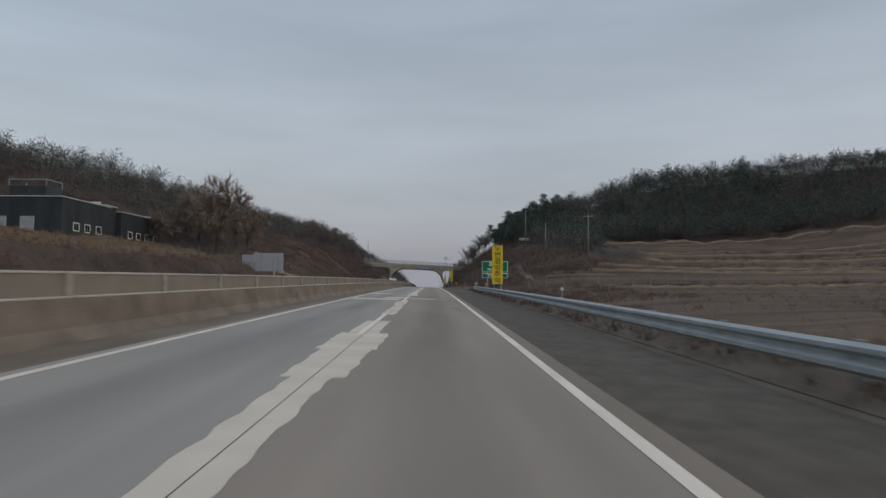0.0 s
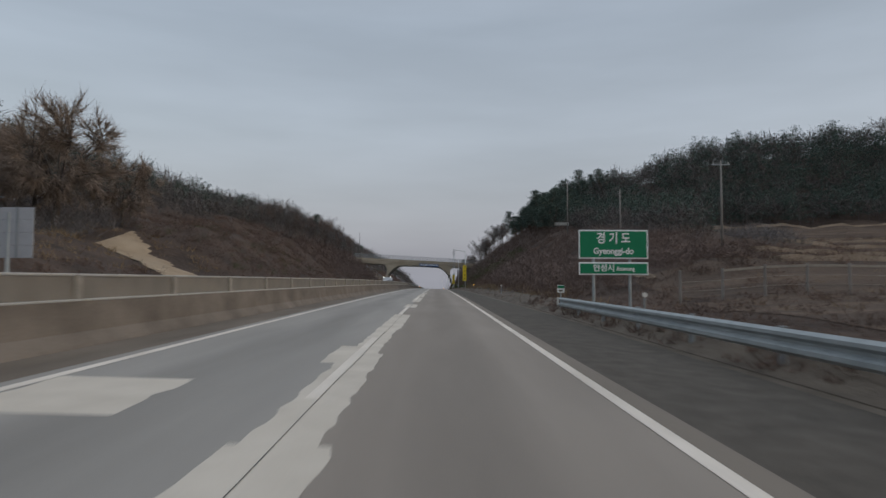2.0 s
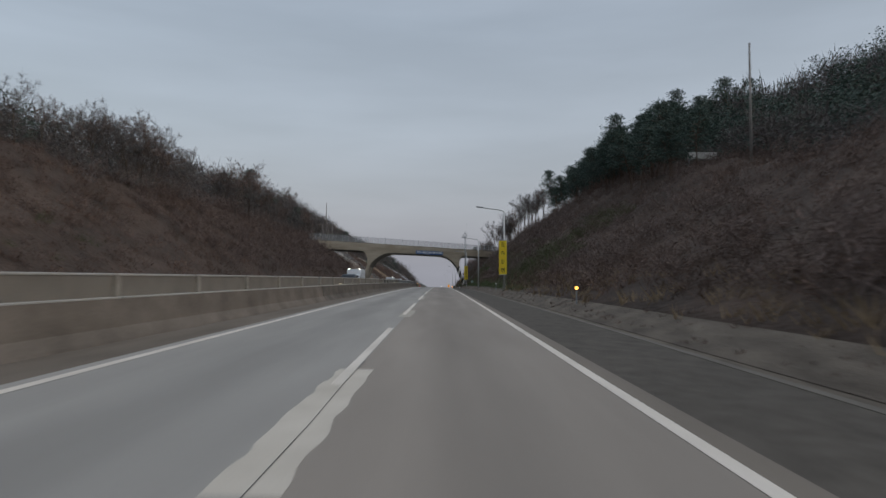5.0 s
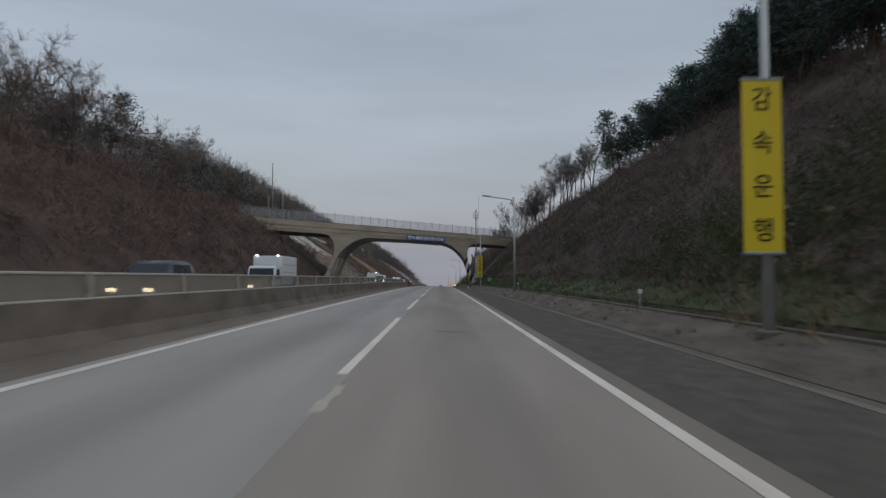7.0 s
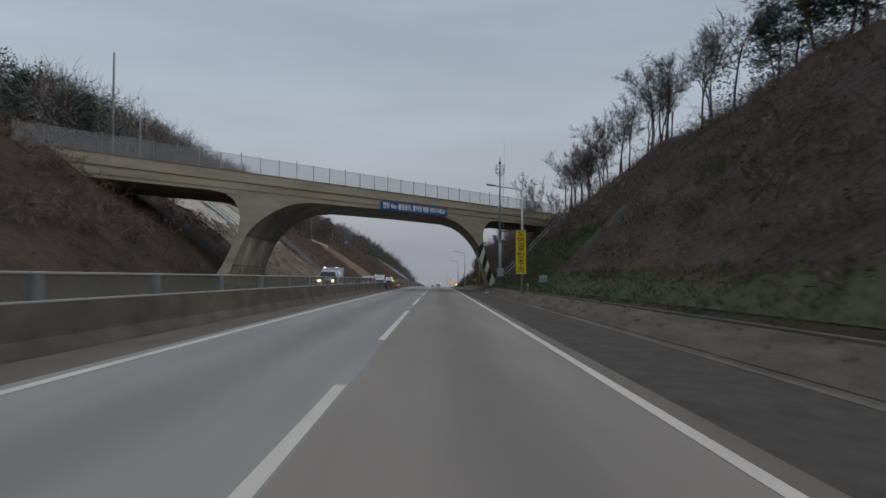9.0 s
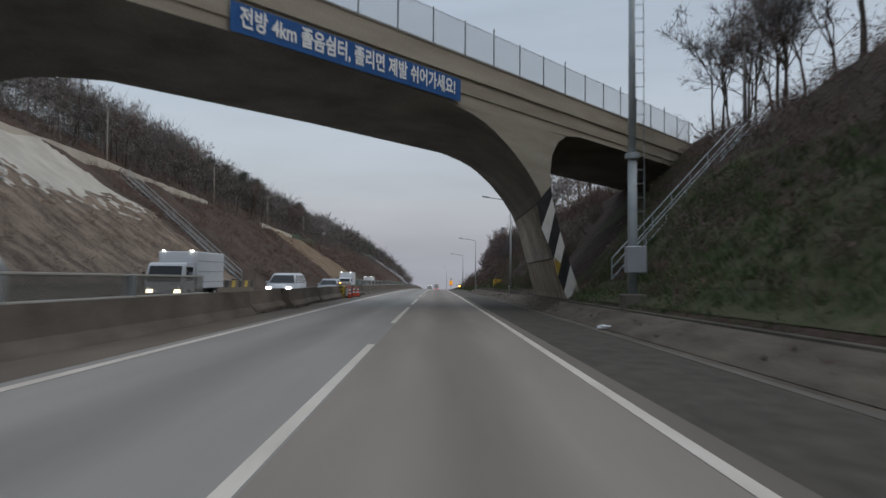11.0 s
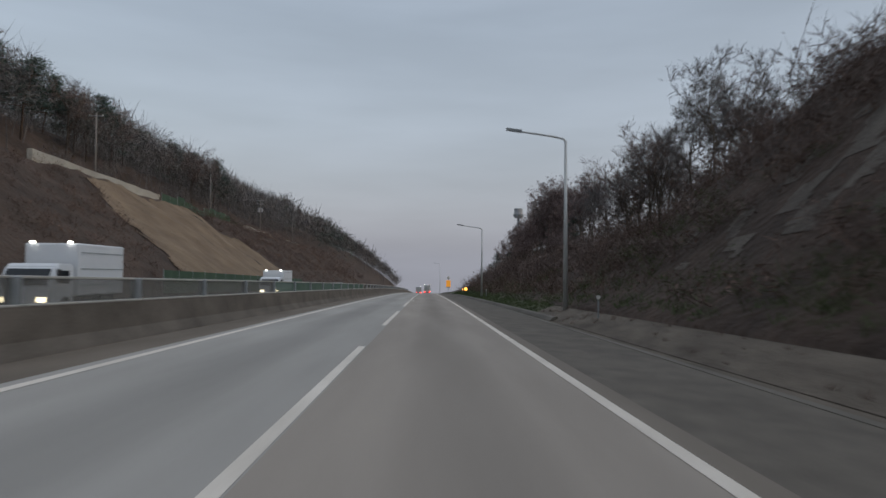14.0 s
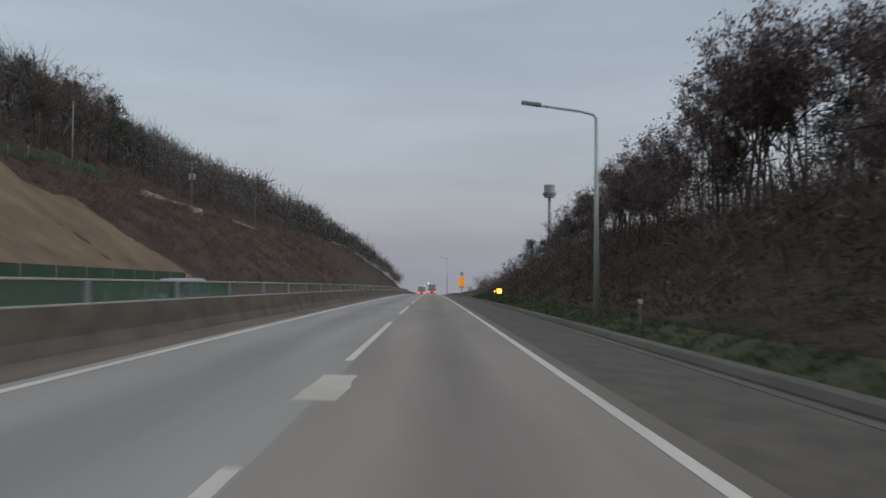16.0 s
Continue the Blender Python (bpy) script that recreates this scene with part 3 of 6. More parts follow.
draped("dry_field_east", ((10, 180), (8, 206), lambda x, y, w: (x > np.interp(y, [8, 100, 130, 200], [11, 13, 34, 48]) + 0.5 * w) & (y < 200 + w) & (y > 8)),
       FIELD, "terraced dry field with straw-coloured grass", 0.03, 1.2)


def terrace(x0, x1, y0, y1, bend, wide, high, label):
    """A low pale bank or wall running across the field, following the ground."""
    bm = bmesh.new()
    rings = []
    for i in range(61):
        f = i / 60
        x, y = x0 + (x1 - x0) * f, y0 + (y1 - y0) * f + bend * math.sin(f * math.pi)
        z = land_at(x, y)
        h = high * (0.8 + 0.25 * math.sin(i * 1.7))
        rings.append([bm.verts.new((x, y - wide / 2, z - 0.3)), bm.verts.new((x, y - wide / 3, z + h)), bm.verts.new((x, y + wide / 3, z + h)), bm.verts.new((x, y + wide / 2, z - 0.3))])
    for p, q in zip(rings, rings[1:]):
        for i in range(3):
            bm.faces.new((p[i], p[i + 1], q[i + 1], q[i]))
    bm.faces.new(rings[0])
    bm.faces.new(rings[-1])
    return tagged(part("field_bank", bm, STRAW_BANK), label, "field bank", "field terraces", kind="structure")


for x0, x1, y0, y1, bend in ((22.5, 80, 86, 84, 0.5), (24, 90, 101, 100, 1), (28, 110, 114, 112, 1), (36, 120, 129, 127, 1), (38, 140, 143, 142, 1), (40, 150, 160, 157, 2), (46, 170, 182, 178, 2), (50, 180, 198, 194, 2)):
    terrace(x0, x1, y0, y1, bend, 1.4, 0.42, "low straw-covered terrace bank across the field")

# ---- the road ----
YS = list(range(-60, 700, 10)) + list(range(700, 1301, 25))


def slab(name, x0, x1, lift, material, label, category, z_of=None, thick=0.3, ys=YS):
    f = z_of or (lambda x: -FALL * x)
    ob = strip(name, [(x0, f(x0) + lift), (x1, f(x1) + lift), (x1, f(x1) + lift - thick), (x0, f(x0) + lift - thick)], ys, material)
    return tagged(ob, label, category, kind="structure")


opp = lambda x: 0.16 - FALL * (-7.3 - x)
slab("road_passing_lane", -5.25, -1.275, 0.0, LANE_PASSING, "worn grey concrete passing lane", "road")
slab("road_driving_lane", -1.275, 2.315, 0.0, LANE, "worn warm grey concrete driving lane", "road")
slab("road_edge_strip", 2.315, 2.62, 0.0, EDGE_STRIP, "dusty brown concrete strip outside the edge line", "road")
slab("road_median_margin", -6.36, -5.25, 0.0, EDGE_CONCRETE, "dusty tan margin beside the median barrier", "road")
slab("road_shoulder", 2.62, 4.92, -0.006, ASPHALT, "dark patched asphalt hard shoulder", "road", ys=[y for y in YS if y <= 360])
slab("road_shoulder_far", 2.62, 4.92, -0.006, DUSTY, "dusty grey asphalt hard shoulder", "road", ys=[y for y in YS if y >= 360])
slab("road_gutter", 4.92, 5.12, 0.004, GUTTER, "stained pale concrete gutter strip", "gutter", ys=[y for y in YS if y >= 100])
slab("road_shoulder_rim", 4.92, 5.12, -0.006, ASPHALT, "crumbling dark asphalt rim of the shoulder", "road", ys=[y for y in YS if y <= 100])
slab("gutter_bed", 5.12, 5.40, -0.012, DIRT, "brown silt lying in the gutter", "gutter")
slab("opposite_carriageway", -17.95, -7.25, 0.0, LANE_OPP, "grey concrete opposite carriageway", "road", opp)
berm = strip("verge_berm", [(5.40, -0.12), (5.6, -0.02), (6.0, 0.16), (6.72, 0.42), (6.72, -0.5), (5.40, -0.5)], [y for y in YS if y <= 410], DIRT)
tagged(berm, "brown dirt verge rising behind the gutter", "verge", kind="structure")
berm = strip("grass_verge", [(5.40, -0.12), (5.6, 0.0), (6.0, 0.16), (6.72, 0.42), (6.72, -0.5), (5.40, -0.5)], [y for y in YS if y >= 410], TURF)
tagged(berm, "grassy green-brown verge behind the kerb", "verge", kind="structure")


kerb = strip("kerb", [(5.26, -0.2), (5.28, -0.10), (5.37, 0.02), (5.48, 0.06), (5.60, 0.05), (5.62, -0.2)], list(range(404, 700, 8)), GUTTER)
tagged(kerb, "rounded grey-brown concrete kerb beside the gutter", "kerb", kind="structure")
ledge = strip("verge_wall", [(6.55, 0.0), (6.58, 0.42), (6.62, 0.44), (6.80, 0.44), (6.82, 0.0)], list(range(186, 412, 8)), MOSSY)
tagged(ledge, "low moss-stained concrete wall at the slope foot", "wall", kind="structure")


def line(name, x, y0, y1, width, label):
    bm = bmesh.new()
    n = max(1, int((y1 - y0) / 10))
    for i in range(n):
        a, b = y0 + (y1 - y0) * i / n, y0 + (y1 - y0) * (i + 1) / n
        z0, z1 = road_z(x, a) + 0.005, road_z(x, b) + 0.005
        w = width / 2
        vs = [bm.verts.new(c) for c in ((x - w, a, z0 + FALL * w), (x + w, a, z0 - FALL * w), (x + w, b, z1 - FALL * w), (x - w, b, z1 + FALL * w))]
        bm.faces.new(vs)
    ob = part(name, bm, PAINT)
    return tagged(ob, label, "road marking", kind="structure")


line("edge_line_east", 2.23, -60, 1200, 0.17, "solid white edge line beside the shoulder")
line("edge_line_west", -4.95, -60, 1200, 0.17, "solid white edge line beside the median")
FAR_ENDS = [(26.5, 9.8), (48.2, 7.4), (53.0, 4.0), (69.4, 8.2), (89.2, 8.8), (112.0, 11.0), (132.7, 8.0), (152.5, 10), (171.5, 12), (191.0, 13), (210.9, 13.4)]
FAR_ENDS += [(230.9, 13.5), (251.2, 13.7), (271.0, 13.5), (290.6, 13.5), (310.7, 13.8), (330.9, 13.0), (347.3, 12.0), (364.6, 8.0), (390.0, 12.5), (409.6, 12.0)] + [(430.7 + 20.2 * k, 13.0) for k in range(18)]
for far, length in FAR_ENDS:
    ob = line("lane_dash", -1.37, far - length, far, 0.15, "broken white lane line dash, slightly worn")
    ob["group"] = "lane dashes"


def ragged(name, x0, x1, y0, y1, material, label, lift=0.0025, jag=0.12, seed=0):
    """A thin repair with an uneven outline, laid on the lane."""
    rng = random.Random(seed + int(y0 * 10))
    n = max(6, int((y1 - y0) / 0.35))
    west = [(x0 + rng.uniform(-jag, jag), y0 + (y1 - y0) * i / n) for i in range(n + 1)]
    east = [(x1 + rng.uniform(-jag, jag), y0 + (y1 - y0) * i / n) for i in range(n + 1)]
    bm = bmesh.new()
    lay = lambda p: bm.verts.new((p[0], p[1], road_z(*p) + lift))
    a, b = [lay(p) for p in west], [lay(p) for p in east]
    for i in range(n):
        bm.faces.new((a[i], b[i], b[i + 1], a[i + 1]))
    return tagged(part(name, bm, material), label, "road repair", kind="structure")


PATCHES = [
    (-1.56, -0.99, 2.0, 9.5), (-1.72, -0.80, 9.5, 13.6), (-1.85, -0.68, 13.2, 17.1), (-1.68, -0.94, 17.1, 21.9), (-1.50, -1.00, 26.3, 33.0), (-1.50, -1.07, 33.0, 37.5), (-1.55, -1.05, 25.8, 30.0),
    (-1.64, -1.03, 36.0, 41.0), (-1.45, -1.08, 40.5, 44.5), (-1.68, -0.78, 56.0, 59.0), (-1.58, -0.92, 57.0, 66.0), (-1.85, -1.5, 64.5, 67.3), (-1.56, -1.02, 66.0, 72.5), (-1.56, -0.95, 72.0, 80.3),
    (-1.58, -0.95, 87.4, 91.0), (-1.55, -1.02, 90.3, 92.0), (-1.50, -0.98, 96.6, 101.5), (-1.56, -0.98, 100.0, 108.0), (-1.56, -1.0, 110.5, 118.0), (-1.52, -1.02, 117.5, 123.5), (-1.50, -1.0, 127.0, 131.5),
    (-1.55, -1.1, 179.3, 186.0), (-1.32, -1.18, 194.8, 196.5), (-1.58, -1.02, 353.0, 371.0), (-1.54, -0.99, 433.7, 436.0), (-1.55, -1.05, 138.0, 144.0), (-1.5, -1.05, 158.0, 163.0),
]
for i, (x0, x1, y0, y1) in enumerate(PATCHES):
    tagged(ragged("joint_repair", x0, x1, y0, y1, PATCH if y0 < 150 or y0 > 420 else PATCH_OLD, "pale concrete repair along the lane joint", 0.0022 + 0.0003 * (i % 2), 0.035, i), group="joint repairs")
ragged("square_repair", -4.8, -1.74, 43.5, 46.05, PATCH, "broad pale concrete repair in the passing lane", 0.0020, 0.10)
ragged("square_repair", -2.95, -1.28, 47.55, 50.3, PATCH, "pale square concrete repair beside the lane line", 0.0024, 0.06)
ragged("square_repair", -1.15, 0.66, 46.4, 48.7, PATCH_TAN, "tan square concrete repair in the driving lane", 0.0022, 0.05)
ragged("square_repair", -4.85, -3.12, 60.0, 62.4, PATCH, "pale square concrete repair near the edge line", 0.0022, 0.06)
for i, (x, y, w, h) in enumerate(((1.55, 32.9, 0.8, 0.9), (1.2, 38.6, 0.7, 0.8), (1.5, 38.0, 0.35, 0.5), (1.35, 42.6, 0.6, 0.7), (1.35, 50.4, 0.5, 0.8), (1.38, 53.9, 0.4, 0.8), (0.35, 205.5, 1.2, 0.5))):
    bm = bmesh.new()
    rng = random.Random(i)
    ring = [bm.verts.new((x + w / 2 * math.cos(a) * rng.uniform(0.7, 1.1), y + h / 2 * math.sin(a) * rng.uniform(0.7, 1.1), road_z(x, y) - FALL * (w / 2 * math.cos(a)) + 0.003)) for a in [k * math.pi / 8 for k in range(16)]]
    bm.faces.new(ring)
    tagged(part("oil_stain", bm, OIL), "dark worn stain on the driving lane", "stain", "stains", kind="structure")
bm = bmesh.new()
rng = random.Random(5)
for y0, y1 in ((0, 145), (172, 180), (268, 286), (350, 372)):
    xs = [(-1.27 + rng.uniform(-0.012, 0.012), y0 + (y1 - y0) * i / 60) for i in range(61)]
    vs = [[bm.verts.new((x + s * 0.0045, y, road_z(x, y) + 0.0068)) for s in (-1, 1)] for x, y in xs]
    for p, q in zip(vs, vs[1:]):
        bm.faces.new((p[0], p[1], q[1], q[0]))
tagged(part("joint_crack", bm, TAR), "thin black open joint between the lanes", "road joint", kind="structure")

# ---- median barrier ----
def barrier_base(y0, y1, shift=0.0, name="base", parent=None, material=BARRIER):
    z = 0.15
    sec = [(-6.28, z - 0.1), (-6.36, z + 0.05), (-6.52, z + 0.26), (-6.62, z + 0.82), (-7.02, z + 0.82), (-7.12, z + 0.26), (-7.28, z + 0.05), (-7.36, z - 0.1)]
    n = max(2, int((y1 - y0) / 10) + 1)
    return strip(name, [(x + shift, h) for x, h in sec], list(np.linspace(y0, y1, n)), material, parent)


def screen_bay(parent, y0, y1, panel, posts):
    zb, zt, x = 0.97, 1.47, -6.82
    d = 0.0
    part("panel", boxed(x - 0.03, x + 0.03, y0 + 0.09, y1 - 0.09, zb + d, zt - 0.02 + d, 0.008), panel, parent)
    part("top_rail", boxed(x - 0.05, x + 0.05, y0 + 0.09, y1 - 0.09, zt - 0.03 + d, zt + 0.02 + d, 0.01), RAIL_CAP, parent)
    part("ledge", boxed(x - 0.06, x + 0.205, y0 + 0.05, y1 - 0.05, zb - 0.005, zb + 0.035, 0.008), RAIL_CAP, parent, "pale dusty ledge on the barrier")
    part("post", boxed(x - 0.11, x + 0.11, y0 - 0.11, y0 + 0.11, zb + d, zt + 0.01 + d, 0.02), posts, parent)


def median(y0, y1, panel_of, label, material=BARRIER):
    m = thing("median_barrier", label, "barrier")
    barrier_base(y0, y1, parent=m, material=material)
    y = y0 + 0.2
    while y + 4.8 < y1:
        p, q = panel_of(y)
        screen_bay(m, y, y + 4.8, p, q)
        y += 4.8
    return m


median(-10.65, 172, lambda y: (PANEL, POST), "dirt-stained concrete median barrier with weathered screen panels")
median(172.05, 320.5, lambda y: (PANEL if y < 211 else SCREEN, POST if y < 245 else GALV_DARK), "stained concrete median barrier with mesh glare screen", BARRIER_DARK)
median(357.5, 640, lambda y: (SCREEN_GREEN if 405 < y < 447 else SCREEN, GALV_DARK), "stained concrete median barrier with grey and green screen", BARRIER_DARK)
barrier_base(640.05, 1200, name="median_barrier_far", material=BARRIER_DARK)
tagged(bpy.data.objects["median_barrier_far"], "stained concrete median barrier running into the distance", "barrier")


def jersey(y0, length, shift, turn=0.0, material=BARRIER):
    j = thing("barrier_block", "loose weathered concrete barrier block in the median gap", "barrier", (-6.8 + shift, y0, 0.14), turn, "median barrier blocks")
    sec = [(0.38, 0), (0.38, 0.14), (0.20, 0.34), (0.12, 0.82), (-0.12, 0.82), (-0.20, 0.34), (-0.38, 0.14), (-0.38, 0)]
    part("body", prism(bmesh.new(), [(x, 0, z) for x, z in sec], (0, length, 0)), material, j)
    for k in (0.2, 0.8):
        part("drain_slot", boxed(0.375, 0.386, length * k - 0.25, length * k + 0.25, 0.0, 0.07), BLACK, j)
    return j


jersey(320.7, 5.0, 0.0)
jersey(325.9, 3.2, 0.28, -1.5)
jersey(329.3, 5.0, 0.05)
jersey(334.5, 5.0, 0.1)
jersey(339.6, 4.2, 0.0, 0.6)
jersey(351.2, 6.2, 0.0, 0.0, BARRIER_DARK)
nose = thing("striped_barrier_nose", "black and yellow striped end of the concrete barrier", "barrier", (-6.75, 344.0, 0.14))
part("body", boxed(-0.36, 0.36, 0, 0.9, 0, 0.85, 0.06), HAZARD, nose)
for k in range(3):
    z = 0.02 + k * 0.3
    part("stripe", prism(bmesh.new(), [(-0.36 + 0.02, -0.006, z), (-0.1, -0.006, z), (0.34, -0.006, z + 0.2), (0.08, -0.006, z + 0.2)], (0, 0.004, 0)), BLACK, nose)
for k in range(2):
    part("side_stripe", prism(bmesh.new(), [(0.366, 0.08 + 0.45 * k, 0.05), (0.366, 0.30 + 0.45 * k, 0.05), (0.366, 0.42 + 0.45 * k, 0.8), (0.366, 0.2 + 0.45 * k, 0.8)], (0.004, 0, 0)), BLACK, nose)
block = thing("water_barrier", "grey plastic barrier block with a faded red band", "barrier", (-6.75, 345.1, 0.14))
part("body", boxed(-0.3, 0.3, 0, 3.3, 0.05, 1.12, 0.07), surface("grey_plastic", (0.30, 0.29, 0.27), (0.38, 0.37, 0.35), 1.5, 20, 0.6, 0.1), block)
part("band", boxed(-0.31, 0.31, 0.2, 3.1, 0.66, 0.86, 0.01), surface("faded_red", (0.36, 0.12, 0.08), (0.43, 0.18, 0.13), 2, 20, 0.6, 0.1), block, "faded red reflective band")
for k in (0.4, 1.2, 2.1, 2.9):
    part("foot", boxed(-0.34, 0.34, k - 0.18, k + 0.18, 0, 0.1, 0.02), BLACK, block)


def cone(x, y):
    c = thing("traffic_cone", "red traffic cone with white reflective bands", "traffic cone", (x, y, road_z(x)), 0, "cones at the median gap")
    part("base", boxed(-0.2, 0.2, -0.2, 0.2, 0, 0.05, 0.015), RUBBER, c)
    part("body", tubed((0, 0, 0.05), (0, 0, 0.78), 0.15, 0.035, 14), CONE_RED, c)
    part("band", tubed((0, 0, 0.30), (0, 0, 0.40), 0.117, 0.103, 14), LETTER_WHITE, c)
    part("band", tubed((0, 0, 0.52), (0, 0, 0.62), 0.084, 0.07, 14), LETTER_WHITE, c)


for x, y in ((-6.05, 344.3), (-6.30, 348.9), (-6.1, 349.7), (-6.75, 349.2)):
    cone(x, y)
m = thing("blinker_post", "small post with a lit amber blinker", "warning light", (-6.75, 344.5, 0.99))
part("stem", tubed((0, 0, 0), (0, 0, 0.18), 0.03), BLACK, m)
part("lamp", tubed((0, -0.03, 0.22), (0, 0.03, 0.22), 0.06, 0.06, 12), AMBER, m)

# striped rail along the opposite verge and the west pier
rail = thing("striped_guard_wall", "low concrete guard wall with yellow and black stripes", "barrier")
for k in range(13):
    part("wall", boxed(-18.25, -17.95, 338 + 2 * k, 339.99 + 2 * k, -0.3, 1.35, 0.03), EDGE_CONCRETE, rail)
for k in range(13):
    y = 338.5 + 2 * k
    part("stripe", prism(bmesh.new(), [(-17.948, y, 0.75), (-17.948, y + 1.0, 0.75), (-17.948, y + 1.25, 1.33), (-17.948, y + 0.25, 1.33)], (0.006, 0, 0)), HAZARD if k % 2 else BLACK, rail)

# ---- guard rail ----
g = thing("guard_rail", "galvanised steel W-beam guard rail on round posts", "guard rail", (0, 0, 0))
prof = [(5.63, 0.68), (5.55, 0.63), (5.55, 0.57), (5.64, 0.51), (5.64, 0.46), (5.55, 0.40), (5.55, 0.33), (5.63, 0.27)]
sec = prof + [(x + 0.012, z) for x, z in prof[::-1]]
for k in range(27):
    y = -24 + 4.0 * k
    part("beam", prism(bmesh.new(), [(x, y, z - 0.04) for x, z in sec], (0, min(4.0, 84.4 - y) - 0.01, 0)), GALV, g)
    part("post", tubed((5.74, y + 0.5, -0.5), (5.74, y + 0.5, 0.66), 0.065, 0.065, 10), GALV_DARK, g)
    part("spacer", boxed(5.63, 5.70, y + 0.42, y + 0.58, 0.34, 0.56), GALV_DARK, g)
part("end_wing", prism(bmesh.new(), [(5.55, 84.4, 0.26), (5.55, 84.4, 0.64), (5.70, 84.75, 0.62), (5.70, 84.75, 0.28)], (0.012, 0, 0)), GALV, g)

# ---- overpass ----
AX, AY = 0.673, 0.740
ORIGIN = Vector((-2.65, 321.1, 0))
DEEP = 12.0


def along(s, z, d=0.0):
    return Vector((ORIGIN.x + AX * s, ORIGIN.y + AY * s + d, z))


bridge = thing("overpass", "weathered concrete overpass with curved haunched legs", "bridge")
MID = -5.2
right = [(0.0, 9.0), (9.5, 8.92), (11.0, 8.75), (12.6, 8.35), (14.2, 7.6), (15.5, 6.75), (16.6, 5.8), (17.3, 4.8), (17.9, 3.6), (18.5, 2.2), (19.2, 0.7), (19.4, -0.4)]
outer = [(20.7, -0.4), (20.5, 0.8), (19.3, 2.6), (18.3, 4.4), (17.75, 5.7), (17.6, 6.8), (17.75, 7.7), (18.3, 8.5), (19.2, 8.95), (20.5, 9.1), (34.0, 9.1)]
top = 10.25
# the legs and the deck's underside, cut into short lengths so that every face stays convex


def leg_piece(name, sgn):
    bm = bmesh.new()
    inner = right
    outs = outer
    n = 40
    # leg between inner and outer curves, by height, from the ground to the spring
    def at(curve, z):
        zs = [p[1] for p in curve]
        ss = [p[0] for p in curve]
        order = np.argsort(zs)
        return float(np.interp(z, np.array(zs)[order], np.array(ss)[order]))
    ins, outc = inner[1:], outs[:9]
    rings = []
    for i in range(n + 1):
        z = -0.4 + (8.9 + 0.4) * i / n
        a, b = at(ins, min(z, 8.92)), at(outc, z)
        rings.append([bm.verts.new(along(MID + sgn * s, z, d)) for s, d in ((a, 0), (b, 0), (b, DEEP), (a, DEEP))])
    for p, q in zip(rings, rings[1:]):
        for i in range(4):
            j = (i + 1) % 4
            bm.faces.new((p[i], p[j], q[j], q[i]))
    bm.faces.new(rings[0])
    bm.faces.new(rings[-1])
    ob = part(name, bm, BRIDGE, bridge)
    # inside and back of the leg are stained; upper haunch darkened, shade in its colour
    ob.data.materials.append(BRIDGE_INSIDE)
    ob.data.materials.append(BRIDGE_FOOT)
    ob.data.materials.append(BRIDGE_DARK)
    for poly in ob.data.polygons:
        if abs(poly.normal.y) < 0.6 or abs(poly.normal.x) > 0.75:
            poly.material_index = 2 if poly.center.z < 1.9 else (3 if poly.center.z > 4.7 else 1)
    return ob


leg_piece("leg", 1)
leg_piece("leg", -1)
bm = bmesh.new()
arch = sorted([(-s, z) for s, z in right if z > 8.7 and s > 0] + [(s, z) for s, z in right if z > 8.7])
cut = [-34.0, -20.5, -19.2] + [s for s, z in arch] + [19.2, 20.5, 34.0]
cz = [9.1, 9.1, 8.95] + [z for s, z in arch] + [8.95, 9.1, 9.1]
rings = [[bm.verts.new(along(MID + s, z, d)) for z, d in ((lo, 0.0), (top, 0.0), (top, DEEP), (lo, DEEP))] for s, lo in zip(cut, cz)]
for p, q in zip(rings, rings[1:]):
    for i in range(4):
        j = (i + 1) % 4
        bm.faces.new((p[i], p[j], q[j], q[i]))
bm.faces.new(rings[0])
bm.faces.new(rings[-1])
for sgn in (1, -1):
    p, q = along(MID + sgn * 18.3, 2.6, 0.1), along(MID + sgn * 18.3, 2.6, DEEP - 0.1)
    part("joint_line", boxed(p.x - 0.03, p.x + 0.03, p.y, q.y, 2.585, 2.615), TAR, bridge)
    p, q = along(MID + sgn * 16.86, 5.4, 0.1), along(MID + sgn * 16.86, 5.4, DEEP - 0.1)
    part("joint_line", boxed(p.x - 0.025, p.x + 0.025, p.y, q.y, 5.38, 5.42), TAR, bridge)
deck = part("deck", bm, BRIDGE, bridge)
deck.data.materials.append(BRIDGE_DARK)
# downward faces take the darker copy: mottled stains plus soffit shade in the colour
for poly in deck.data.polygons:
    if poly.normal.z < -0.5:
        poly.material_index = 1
for d0, d1 in ((-0.16, 0.14), (DEEP - 0.14, DEEP + 0.16)):
    part("parapet", prism(bmesh.new(), [along(-41, 10.12, d0), along(-41, 10.98, d0), along(-41, 10.98, d1), along(-41, 10.12, d1)], along(31, 0) - along(-41, 0)), BRIDGE, bridge)
    part("coping", prism(bmesh.new(), [along(-41, 10.982, d0 - 0.05), along(-41, 11.08, d0 - 0.05), along(-41, 11.08, d1 + 0.05), along(-41, 10.982, d1 + 0.05)], along(31, 0) - along(-41, 0)), BRIDGE_DARK, bridge)
part("drip_ledge", prism(bmesh.new(), [along(-39, 9.42, -0.09), along(-39, 9.52, -0.09), along(-39, 9.52, 0.0), along(-39, 9.42, 0.0)], along(28.8, 0) - along(-39, 0)), BRIDGE, bridge)
